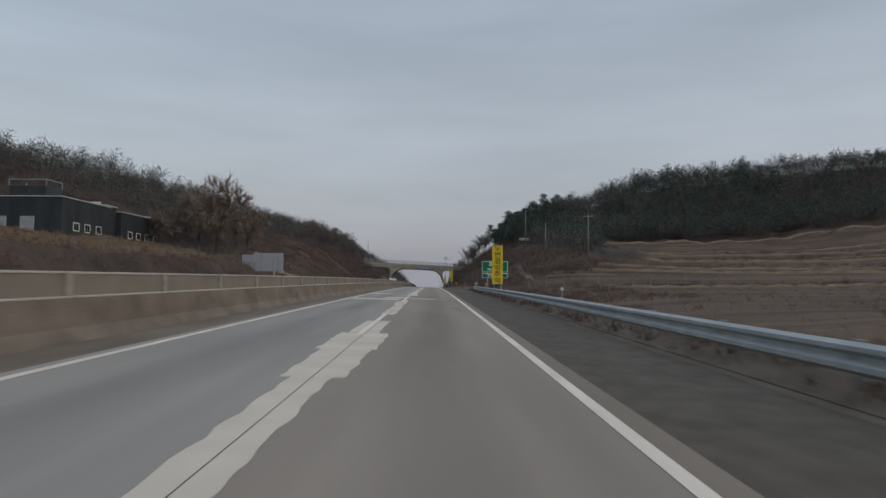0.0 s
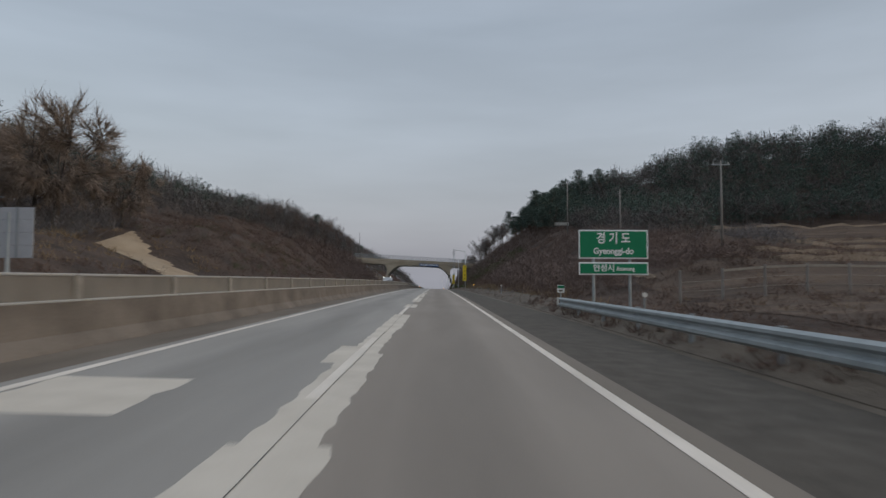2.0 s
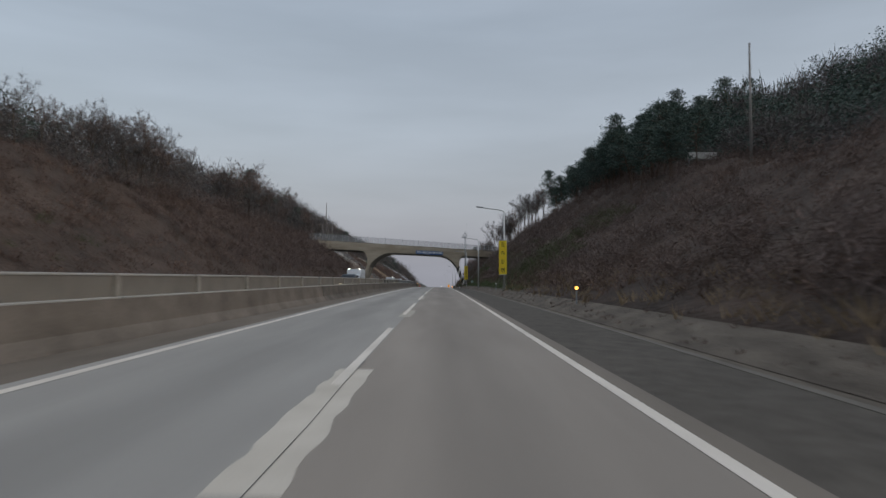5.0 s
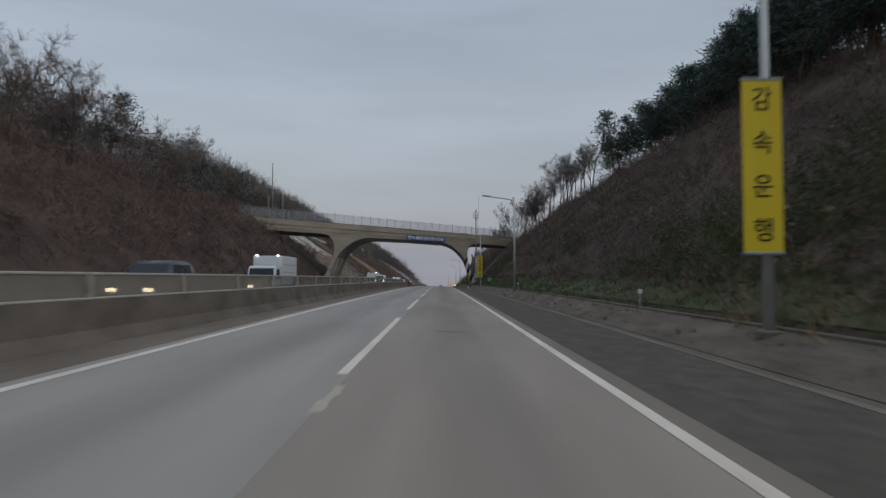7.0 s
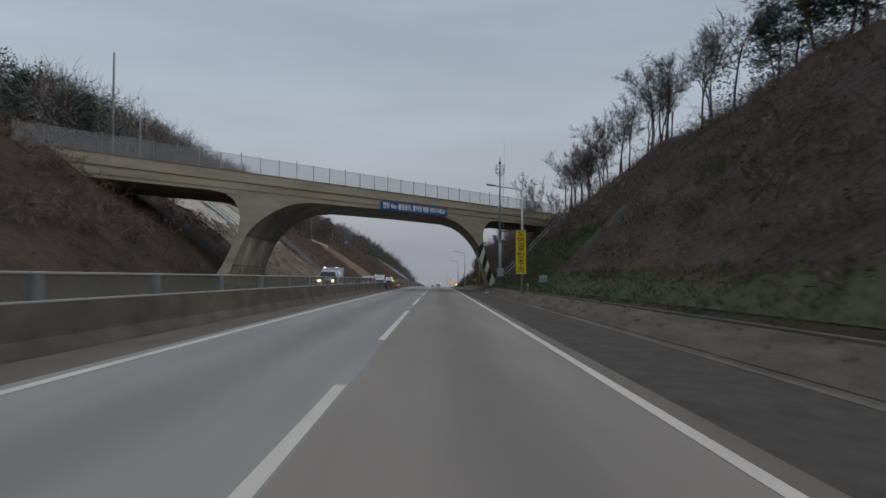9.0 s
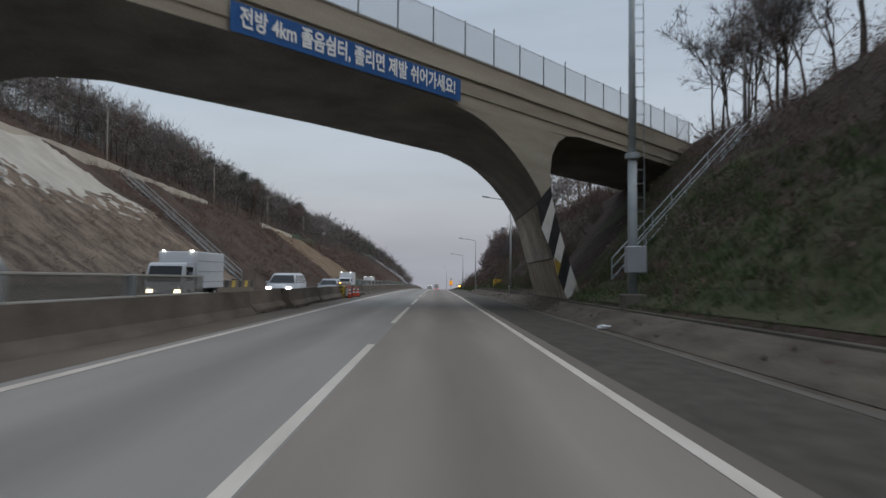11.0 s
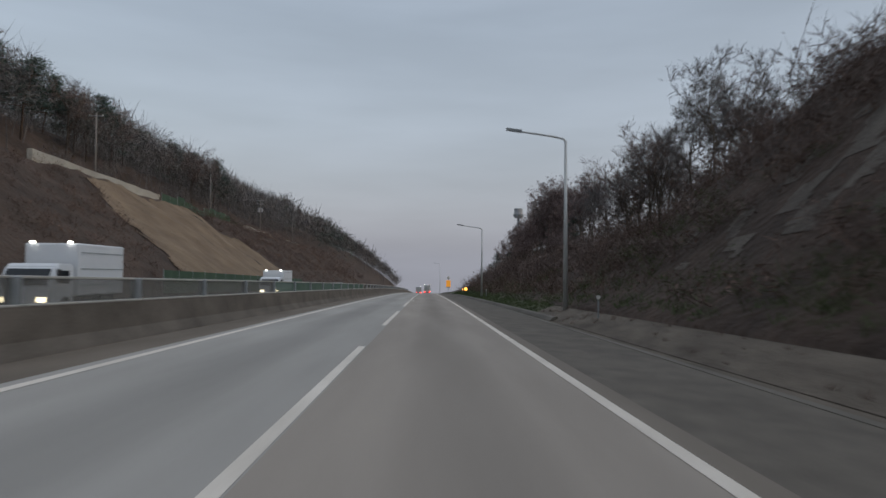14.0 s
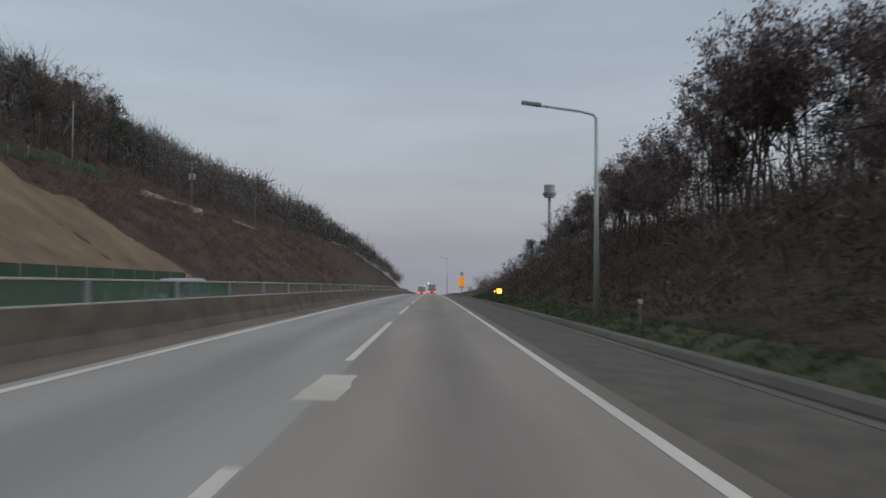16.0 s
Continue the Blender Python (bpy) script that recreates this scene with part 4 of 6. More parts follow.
# hazard stripes on the outer half of the east leg's face: (outer top, outer bottom, inner top, inner bottom)
def stripe_edges(z):
    inner = float(np.interp(z, [0.3, 0.88, 1.62, 2.5, 3.25, 4.0, 5.2], [14.1, 13.7, 13.1, 12.7, 12.2, 11.6, 11.2]))
    out = float(np.interp(z, [0.8, 2.6, 4.4, 5.7, 6.2], [15.27, 14.08, 13.07, 12.52, 12.45]))
    return inner, out


BANDS = ((6.2, 5.62, 5.2, 4.0, BLACK), (5.62, 4.95, 4.0, 3.25, WHITE), (4.95, 3.95, 3.25, 2.5, BLACK), (3.95, 3.2, 2.5, 1.62, WHITE), (3.2, 2.25, 1.62, 0.88, BLACK), (2.25, 1.3, 0.88, 0.3, WHITE))
at = lambda s, z: along(s, z, -0.012)
for a, b, c, d, paint in BANDS:
    part("stripe", prism(bmesh.new(), [at(stripe_edges(a)[1], a), at(stripe_edges(c)[0], c), at(stripe_edges(d)[0], d), at(stripe_edges(b)[1], b)], (0, 0.008, 0)), paint, bridge)
part("stripe", prism(bmesh.new(), [at(12.78, 2.62), at(12.74, 2.3), at(13.08, 1.64), at(13.4, 2.3)], (0, 0.004, 0)), HAZARD, bridge, "faded yellow stripe")
fence = thing("overpass_fence", "wire mesh fence on slim steel posts along the parapet", "fence")
for k in range(36):
    s = -41 + 2.03 * k
    p = along(s, 11.05, -0.01)
    high = 1.75 if k % 3 == 0 else 1.55
    part("post", tubed(p, p + Vector((0, 0, high)), 0.035, 0.035, 6), GALV_DARK, fence)
for k in range(35):
    s = -41 + 2.03 * k
    part("mesh", prism(bmesh.new(), [along(s + 0.05, 11.06), along(s + 1.98, 11.06), along(s + 1.98, 12.55), along(s + 0.05, 12.55)], (0, 0.004, 0)), FENCE_NET, fence)
part("top_wire", tubed(along(-41, 12.55), along(30.5, 12.55), 0.015, 0.015, 5), GALV_DARK, fence)

banner = thing("banner", "blue cloth banner with white lettering on the overpass", "banner")
ob = part("cloth", prism(bmesh.new(), [along(-5.5, 8.98, -0.2), along(5.4, 8.98, -0.2), along(5.4, 9.92, -0.2), along(-5.5, 9.92, -0.2)], (0, 0.03, 0)), BLUE, banner)
mid = along(-0.05, 9.45, -0.235)
turned = Matrix.Translation(mid) @ Matrix.Rotation(math.atan2(AY, AX), 4, "Z") @ Matrix.Rotation(radians(90), 4, "X")
letters("lettering", "전방 4km 졸음쉼터, 졸리면 제발 쉬어가세요!", 0.72, LETTER_WHITE, turned, banner, 10.2, 0.018)

# ---- signs ----
def vertical_sign(x, y, z0, z1, width, text, label, posts, grade=1.0):
    s = thing("vertical_sign", label, "sign", (x, y, 0), 0, "yellow warning signs")
    part("board", boxed(-width / 2, width / 2, -0.02, 0.02, z0, z1, 0.01), YELLOW, s)
    for a, b, c, d in ((-width / 2 - 0.02, width / 2 + 0.02, z1 - 0.03, z1 + 0.03), (-width / 2 - 0.02, width / 2 + 0.02, z0 - 0.03, z0 + 0.03)):
        part("frame_bar", boxed(a, b, -0.035, 0.035, c, d, 0.01), GALV_DARK, s)
    n = len(text)
    for i, ch in enumerate(text):
        z = z1 - (z1 - z0) * (i + 0.5) / n
        letters("character", ch, min(width * 0.86, (z1 - z0) / n * 0.98) * grade, LETTER_DARK, facing(0, -0.026, z), s, width * 0.56 * min(1.0, grade + 0.1), 0.004)
    for px in posts:
        part("post", tubed((px, 0.09, -0.6), (px, 0.09, z1), 0.045, 0.045, 10), GALV_DARK, s)
    return s


vertical_sign(6.15, 60.0, 1.0, 4.4, 0.92, "노면결빙주의", "tall yellow road-ice warning sign with black Korean lettering", (-0.3, 0.3))

gs = thing("region_sign", "green and white regional boundary sign on two posts", "road sign", (8.2, 84.6, 0))
for nm, z0, z1 in (("board", 2.40, 3.73), ("lower_board", 1.66, 2.24)):
    part(nm, boxed(-1.6, 1.6, -0.02, 0.02, z0, z1, 0.015), LETTER_WHITE, gs)
    part(nm + "_face", boxed(-1.54, 1.54, -0.028, -0.018, z0 + 0.06, z1 - 0.06, 0.004), GREEN, gs)
letters("lettering", "경 기 도", 0.56, LETTER_WHITE, facing(0, -0.034, 3.32), gs, 1.55, 0.012)
letters("lettering", "Gyeonggi-do", 0.40, LETTER_WHITE, facing(0, -0.034, 2.75), gs, 1.85, 0.01)
letters("lettering", "안성시", 0.36, LETTER_WHITE, facing(-0.45, -0.034, 1.96), gs, 0.95, 0.008)
letters("lettering", "Anseong", 0.26, LETTER_WHITE, facing(0.55, -0.034, 1.94), gs, 0.85, 0.006)
for px in (-0.9, 0.78):
    part("post", tubed((px, 0.1, -0.8), (px, 0.1, 3.6), 0.07, 0.07, 10), GALV, gs)

mp = thing("marker_sign", "small white and green kilometre marker plate", "road sign", (5.95, 85.6, 0.2))
part("post", tubed((0, 0.03, -0.5), (0, 0.03, 0.7), 0.03, 0.03, 8), GALV, mp)
part("plate", boxed(-0.17, 0.17, -0.01, 0.01, 0.62, 0.98, 0.01), LETTER_WHITE, mp)
part("green_field", boxed(-0.155, 0.155, -0.016, -0.008, 0.83, 0.96), GREEN, mp)
part("bar", boxed(-0.09, 0.09, -0.016, -0.008, 0.68, 0.76), LETTER_DARK, mp)

bs = thing("sign_back", "grey back of a large road sign facing the other way", "road sign", (-19.4, 83.5, 0.3))
for k in range(4):
    part("board_panel", boxed(-1.7, 1.7, -0.03, 0.03, 2.0 + 0.56 * k, 2.55 + 0.56 * k, 0.01), SIGN_BACK, bs)
for px in (-1.0, 1.0):
    part("rib", boxed(px - 0.05, px + 0.05, -0.08, -0.03, 2.0, 4.23), GALV_DARK, bs)
part("post", tubed((0.6, 0, -0.6), (0.6, 0, 4.0), 0.09, 0.09, 10), GALV, bs)
bs2 = thing("sign_back", "smaller grey sign back on a slim post", "road sign", (-22.6, 86.0, 1.5))
part("board", boxed(-0.8, 0.8, -0.03, 0.03, 1.0, 2.9, 0.02), SIGN_BACK, bs2)
part("post", tubed((0, 0, -0.6), (0, 0, 2.6), 0.06, 0.06, 8), GALV, bs2)
ws = thing("hillside_board", "long white board on a post up the slope", "sign", (28.4, 207, land_at(28.4, 207)))
part("board", boxed(-1.6, 1.6, -0.03, 0.03, 0.7, 1.45, 0.02), WHITE, ws)
for px in (-1.4, 1.4):
    part("post", tubed((px, 0.05, -0.8), (px, 0.05, 1.4), 0.05, 0.05, 8), GALV_DARK, ws)


def delineator(x, y, amber):
    z = max(land_at(x, y), 0.0) if x > 6.5 else 0.25
    d = thing("delineator", "slim road delineator post with a round reflector", "delineator", (x, y, z), 0, "roadside delineators")
    part("post", tubed((0, 0.02, -0.3), (0, 0.02, 0.72), 0.03, 0.03, 8), GALV_DARK, d)
    # amber reflectors are no lamps: their headlight reflection is put in as emission
    part("reflector", tubed((0, -0.02, 0.72), (0, 0.015, 0.72), 0.075, 0.075, 14), AMBER if amber else REFLECTOR, d)


for y, a in ((30.5, 0), (73.4, 0), (117.8, 0), (164.8, 1), (209, 0), (242, 0), (290.5, 0), (354, 0), (399.5, 0), (445.4, 0), (491, 1), (536, 0)):
    delineator(6.2, y, a)
am = thing("amber_warning_lamp", "square lit amber warning lamp on a short post", "warning light", (6.9, 493.5, land_at(6.9, 493.5)))
part("post", tubed((0, 0, -0.3), (0, 0, 0.5), 0.04, 0.04, 8), GALV_DARK, am)
part("housing", boxed(-0.30, 0.30, 0.0, 0.12, 0.22, 0.80, 0.03), BLACK, am)
part("lens", boxed(-0.23, 0.23, -0.02, 0.0, 0.29, 0.73, 0.02), AMBER, am)
os_ = thing("roadworks_board", "lit orange roadworks board with a round sign on top", "road sign", (5.7, 550, 0.2))
part("post", tubed((0, 0.06, -0.4), (0, 0.06, 4.2), 0.06, 0.06, 8), GALV_DARK, os_)
part("board", boxed(-0.55, 0.55, -0.05, 0.0, 1.3, 3.1, 0.03), SIGN_LIT, os_)
part("white_field", boxed(-0.5, 0.5, -0.06, -0.045, 1.2, 1.5), WHITE, os_)
part("round_plate", tubed((0, -0.04, 3.75), (0, 0.0, 3.75), 0.36, 0.36, 20), WHITE, os_)

# ---- lamps and poles ----
def street_lamp(x, y, base, high=8.0):
    l = thing("street_lamp", "tall grey steel street lamp with one curved arm", "street lamp", (x, y, base), 0, "motorway street lamps")
    part("footing", boxed(-0.2, 0.2, -0.2, 0.2, -1.1, -0.42, 0.03), GUTTER, l)
    part("pole", tubed((0, 0, -0.5), (0, 0, high - base), 0.115, 0.062, 12), LAMP_STEEL, l, smooth=True)
    bm = bmesh.new()
    pts = [(0, 0, high - base - 0.05), (-0.10, 0, high - base + 0.10), (-0.6, 0, high - base + 0.22), (-2.1, 0, high - base + 0.42)]
    for a, b in zip(pts, pts[1:]):
        tube(bm, a, b, 0.05, 0.042, 8)
    part("arm", bm, LAMP_STEEL, l)
    bm = bmesh.new()
    prism(bm, [(-2.05, -0.13, high - base + 0.38), (-2.75, -0.09, high - base + 0.47), (-2.75, 0.09, high - base + 0.47), (-2.05, 0.13, high - base + 0.38)], (0, 0, 0.11))
    part("lamp_head", bm, GALV_DARK, l, "dark flat lamp head")
    return l


for x, y, b, h in ((6.35, 201.0, 0.8, 8.05), (6.4, 246.5, 0.8, 8.0), (6.35, 294.8, 0.7, 8.1), (7.2, 362.1, 1.2, 9.1), (6.4, 406.3, 0.5, 8.05), (6.13, 450.4, 0.45, 7.6), (6.2, 682, 0.3, 13.5)):
    street_lamp(x, y, b, h)
vertical_sign(6.2, 200.85, 1.85, 5.22, 0.76, "감속운행", "yellow slow-down banner sign fixed to a lamp post", (), 0.76)
vertical_sign(6.22, 294.6, 1.75, 5.1, 0.78, "노면결빙주의", "yellow road-ice warning sign fixed to a lamp post", ())

mast = thing("camera_mast", "tall steel mast with a round basket on top", "mast", (7.0, 320.5, 0.7))
part("base", boxed(-0.4, 0.4, -0.4, 0.4, -0.6, 0.25, 0.04), GUTTER, mast)
part("lower_pole", tubed((0, 0, 0.2), (0, 0, 5.2), 0.18, 0.16, 14), GALV, mast, smooth=True)
part("upper_pole", tubed((0, 0, 5.2), (0, 0, 13.4), 0.14, 0.10, 14), GALV, mast, smooth=True)
part("flange", tubed((0, 0, 5.1), (0, 0, 5.3), 0.26, 0.26, 14), GALV, mast)
part("control_box", boxed(-0.36, 0.36, -0.52, -0.22, 1.0, 1.95, 0.03), SIGN_BACK, mast, "grey control box strapped to the mast")
for z in (12.9, 13.3, 13.75):
    bm = bmesh.new()
    ring = [Vector((0.55 * math.cos(a), 0.55 * math.sin(a), z)) for a in [k * math.pi / 6 for k in range(12)]]
    for a, b in zip(ring, ring[1:] + ring[:1]):
        tube(bm, a, b, 0.025, 0.025, 5)
    part("basket_ring", bm, GALV_DARK, mast)
for k in range(8):
    a = k * math.pi / 4
    part("basket_bar", tubed((0.55 * math.cos(a), 0.55 * math.sin(a), 12.9), (0.55 * math.cos(a), 0.55 * math.sin(a), 13.75), 0.018, 0.018, 5), GALV_DARK, mast)
    part("bracket", tubed((0.1 * math.cos(a), 0.1 * math.sin(a), 12.5), (0.55 * math.cos(a), 0.55 * math.sin(a), 12.9), 0.018, 0.018, 5), GALV_DARK, mast)
part("camera_head", tubed((0, -0.12, 14.0), (0, 0.2, 14.05), 0.14, 0.14, 10), BLACK, mast)
part("top_pole", tubed((0, 0, 13.4), (0, 0, 14.6), 0.06, 0.05, 8), GALV_DARK, mast)
part("whip_aerial", tubed((0.5, 0, 13.7), (0.5, 0, 17.0), 0.018, 0.008, 5), GALV_DARK, mast)
for k in range(22):
    part("rung", tubed((0.1, -0.02, 2.2 + 0.5 * k), (0.42, -0.02, 2.2 + 0.5 * k), 0.014, 0.014, 5), GALV_DARK, mast)
part("ladder_rail", tubed((0.42, -0.02, 2.0), (0.42, -0.02, 12.8), 0.016, 0.016, 5), GALV_DARK, mast)


POST_GREY = surface("grey_pole_concrete", (0.17, 0.16, 0.15), (0.27, 0.255, 0.235), 2.0, 25, 0.9, 0.3)


def utility_pole(x, y, high, arms=1, base=None, gear=False):
    z = land_at(x, y) if base is None else base
    u = thing("utility_pole", "grey concrete utility pole with a crossarm" if arms else "plain slim grey concrete pole", "utility pole", (x, y, z), 0, "utility poles")
    part("pole", tubed((0, 0, -0.8), (0, 0, high), 0.14, 0.075, 10), POST_GREY, u, smooth=True)
    for k in range(arms):
        zz = high - 0.4 - 0.8 * k
        part("crossarm", boxed(-0.9, 0.9, -0.05, 0.05, zz - 0.05, zz + 0.05), GALV_DARK, u)
        for px in (-0.75, 0.0, 0.75):
            part("insulator", tubed((px, 0, zz + 0.05), (px, 0, zz + 0.25), 0.05, 0.035, 6), WHITE, u)
    if gear:
        part("transformer", tubed((0.35, 0, high - 3.2), (0.35, 0, high - 2.2), 0.25, 0.25, 12), SIGN_BACK, u)
        part("transformer", tubed((-0.35, 0, high - 3.2), (-0.35, 0, high - 2.2), 0.25, 0.25, 12), SIGN_BACK, u)
    return u


WEST_POLES = ((-40, 379, 8, 0, 0), (-40, 419, 8, 0, 0), (-40, 458, 8.5, 1, 0), (-40, 502, 8.3, 0, 0), (-40, 540, 8.2, 2, 1), (-41, 585, 8, 0, 0), (-56.9, 259.4, 8, 0, 0), (-44, 345, 9, 0, 0))
for x, y, h, a, gear in WEST_POLES:
    utility_pole(x, y, h, a, None, gear)
for x, y, h, a in ((26.8, 191.9, 10.4, 0), (24.2, 142.5, 7.2, 0), (27.8, 119.2, 8.4, 1), (58.4, 204.1, 6.6, 0)):
    utility_pole(x, y, h, a)
utility_pole(-27.6, 300.0, 9.6, 0, 10.9)
utility_pole(-26.6, 303.0, 5.0, 0, 10.9)
utility_pole(-29.0, 303.0, 4.6, 0, 10.9)
utility_pole(18.4, 336.5, 6.5, 0)
def cable(a, b, sag):
    bm = bmesh.new()
    pts = [Vector(a).lerp(Vector(b), i / 14) - Vector((0, 0, sag * 4 * (i / 14) * (1 - i / 14))) for i in range(15)]
    rings = [[bm.verts.new(p + Vector((0.018 * math.cos(k), 0, 0.018 * math.sin(k)))) for k in (0.0, 2.09, 4.19)] for p in pts]
    for p, q in zip(rings, rings[1:]):
        for i in range(3):
            bm.faces.new((p[i], p[(i + 1) % 3], q[(i + 1) % 3], q[i]))
    return tagged(part("overhead_cable", bm, BLACK), "thin black overhead cable between poles", "cable", "overhead cables")


for (x0, y0, h0, *_), (x1, y1, h1, *_) in zip(WEST_POLES[:5], WEST_POLES[1:6]):
    for dx in (-0.5, 0.5):
        cable((x0 + dx, y0, land_at(x0, y0) + h0 - 0.1), (x1 + dx, y1, land_at(x1, y1) + h1 - 0.1), 0.5)

wtower = thing("floodlight_tower", "tall thin mast carrying a grey drum-shaped tank", "tower", (30.2, 598.9, land_at(30.2, 598.9)))
zt = 28.0 - land_at(30.2, 598.9)
part("stem", tubed((0, 0, -1), (0, 0, zt - 3.0), 0.55, 0.4, 12), GALV, wtower, smooth=True)
part("tank", tubed((0, 0, zt - 3.1), (0, 0, zt - 0.2), 1.35, 1.4, 16), SIGN_BACK, wtower)
part("deck", tubed((0, 0, zt - 2.5), (0, 0, zt - 1.9), 1.75, 1.75, 16), GALV_DARK, wtower)
part("cap", tubed((0, 0, zt - 0.2), (0, 0, zt + 0.1), 1.45, 1.3, 16), GALV, wtower)

# ---- roadside pieces ----
litter = thing("crumpled_bag", "crumpled white plastic bag on the shoulder edge", "litter", (5.4, 318.0, -0.12))
bm = bmesh.new()
bmesh.ops.create_icosphere(bm, subdivisions=2, radius=0.3)
for i, v in enumerate(bm.verts):
    v.co = Vector((v.co.x * 1.2, v.co.y * 0.7, max(v.co.z, -0.1) * 0.4 + 0.04)) * (0.8 + 0.25 * math.sin(i * 2.3))
part("bag", bm, LETTER_WHITE, litter)
bn = thing("grit_bin", "yellow plastic grit bin with a domed lid", "grit bin", (7.6, 380.4, 1.0))
part("body", boxed(-0.48, 0.48, -0.4, 0.4, -0.35, 0.5, 0.06), surface("bin_yellow", (0.62, 0.36, 0.02), (0.70, 0.43, 0.03), 2, 20, 0.5, 0), bn)
lid = bmesh.new()
prism(lid, [(-0.52, -0.44, 0.5), (-0.47, -0.44, 0.66), (-0.28, -0.44, 0.76), (0.28, -0.44, 0.76), (0.47, -0.44, 0.66), (0.52, -0.44, 0.5)], (0, 0.88, 0))
part("lid", lid, surface("bin_lid_yellow", (0.66, 0.40, 0.03), (0.74, 0.47, 0.04), 2, 20, 0.5, 0), bn)
gb = thing("control_cabinet", "pale green roadside control cabinet on a short post", "cabinet", (7.6, 292.5, land_at(7.6, 292.5)))
part("cabinet", boxed(-0.28, 0.28, -0.15, 0.15, 0.15, 0.62, 0.03), surface("pale_green_metal", (0.25, 0.36, 0.31), (0.32, 0.43, 0.38), 2, 20, 0.5, 0.1), gb)
part("lid", boxed(-0.3, 0.3, -0.17, 0.17, 0.62, 0.67, 0.02), SIGN_BACK, gb)
part("post", tubed((0, 0, -0.3), (0, 0, 0.18), 0.06, 0.06, 8), GALV_DARK, gb)


def stairway(foot, head, label, width=1.0):
    """A steel inspection stair up a cut slope, with rails on both sides."""
    foot, head = Vector(foot), Vector(head)
    st = thing("slope_stair", label, "stair")
    run = head - foot
    n = 22
    side = Vector((-run.y, run.x, 0)).normalized() * width / 2
    for i in range(n):
        c = foot + run * ((i + 0.5) / n)
        bm = bmesh.new()
        d = Vector((run.x, run.y, 0)).normalized() * 0.16
        prism(bm, [c - side - d, c + side - d, c + side + d, c - side + d], (0, 0, 0.05))
        part("tread", bm, GALV_DARK, st)
    for sg in (-1, 1):
        o = side * sg
        part("stringer", tubed(foot + o, head + o, 0.06, 0.06, 6), GALV, st)
        for hgt in (0.55, 1.0):
            part("handrail", tubed(foot + o + Vector((0, 0, hgt)), head + o + Vector((0, 0, hgt)), 0.035, 0.035, 6), GALV, st)
        for i in range(8):
            c = foot + run * (i / 7) + o
            part("baluster", tubed(c, c + Vector((0, 0, 1.0)), 0.03, 0.03, 6), GALV, st)
    return st


stairway((-19.6, 364.2, 1.3), (-34.8, 372.5, land_at(-34.8, 372.5) + 0.25), "pale steel inspection stair with handrails up the slope")
stairway((-27.0, 338.0, 7.4), (-35.0, 343.0, land_at(-35, 343) + 0.2), "short steel stair with handrails on the sprayed slope")
stairway((8.6, 328.4, 1.5), (16.8, 332.6, land_at(16.8, 332.6) + 0.1), "steel stair with white pipe handrails beside the overpass", 0.9)
for y0, y1 in ((336, 404), (438, 468), (512, 534), (552, 568)):
    ys = np.arange(y0, y1 + 0.1, 2.0)
    bm = bmesh.new()
    rings = []
    for y in ys:
        z = sum(land_at(-36.3, float(y) + k) for k in (-12, -8, -4, 0, 4, 8, 12)) / 7
        rings.append([bm.verts.new((-36.3 + a, float(y), z + b)) for a, b in ((0.25, -1.2), (0.25, 0.6), (-0.25, 0.6), (-0.25, -1.2))])
    for p, q in zip(rings, rings[1:]):
        for i in range(4):
            bm.faces.new((p[i], p[(i + 1) % 4], q[(i + 1) % 4], q[i]))
    bm.faces.new(rings[0])
    bm.faces.new(rings[-1])
    tagged(part("lane_kerb_wall", bm, SHOTCRETE), "low pale concrete kerb wall edging the hillside lane", "kerb wall", "hillside kerb walls")
bm = bmesh.new()
for i in range(24):
    x0, x1 = -19.6 - 0.62 * i, -19.6 - 0.62 * (i + 1)
    prism(bm, [(x0, 472.7, land_at(x0, 473) + 0.02), (x1, 472.7, land_at(x1, 473) + 0.02), (x1, 473.3, land_at(x1, 473) + 0.02), (x0, 473.3, land_at(x0, 473) + 0.02)], (0, 0, 0.09))
tagged(part("slope_drain", bm, surface("muddy_drain", (0.050, 0.040, 0.032), (0.095, 0.077, 0.060), 1.5, 15, 0.95, 0.5)), "dark muddy drain channel down the bare slope", "drain channel")
net = thing("green_net_fence", "low green net fence along the slope foot", "fence")
for k in range(18):
    y = 424 + 3 * k
    part("net", boxed(-18.62, -18.58, y + 0.05, y + 2.95, 0.2, 2.3), GREEN_NET, net)
    part("post", tubed((-18.6, y, 0), (-18.6, y, 2.35), 0.04, 0.04, 6), GALV_DARK, net)
net = thing("green_net_fence", "low green net fence along the slope top", "fence")
for k in range(11):
    y = 470 + 3 * k
    z = land_at(-36.6, y + 1.5)
    part("net", boxed(-36.62, -36.58, y + 0.05, y + 2.95, z - 0.5, z + 1.2), GREEN_NET, net)
    part("post", tubed((-36.6, y, z - 0.5), (-36.6, y, z + 1.3), 0.04, 0.04, 6), GALV_DARK, net)

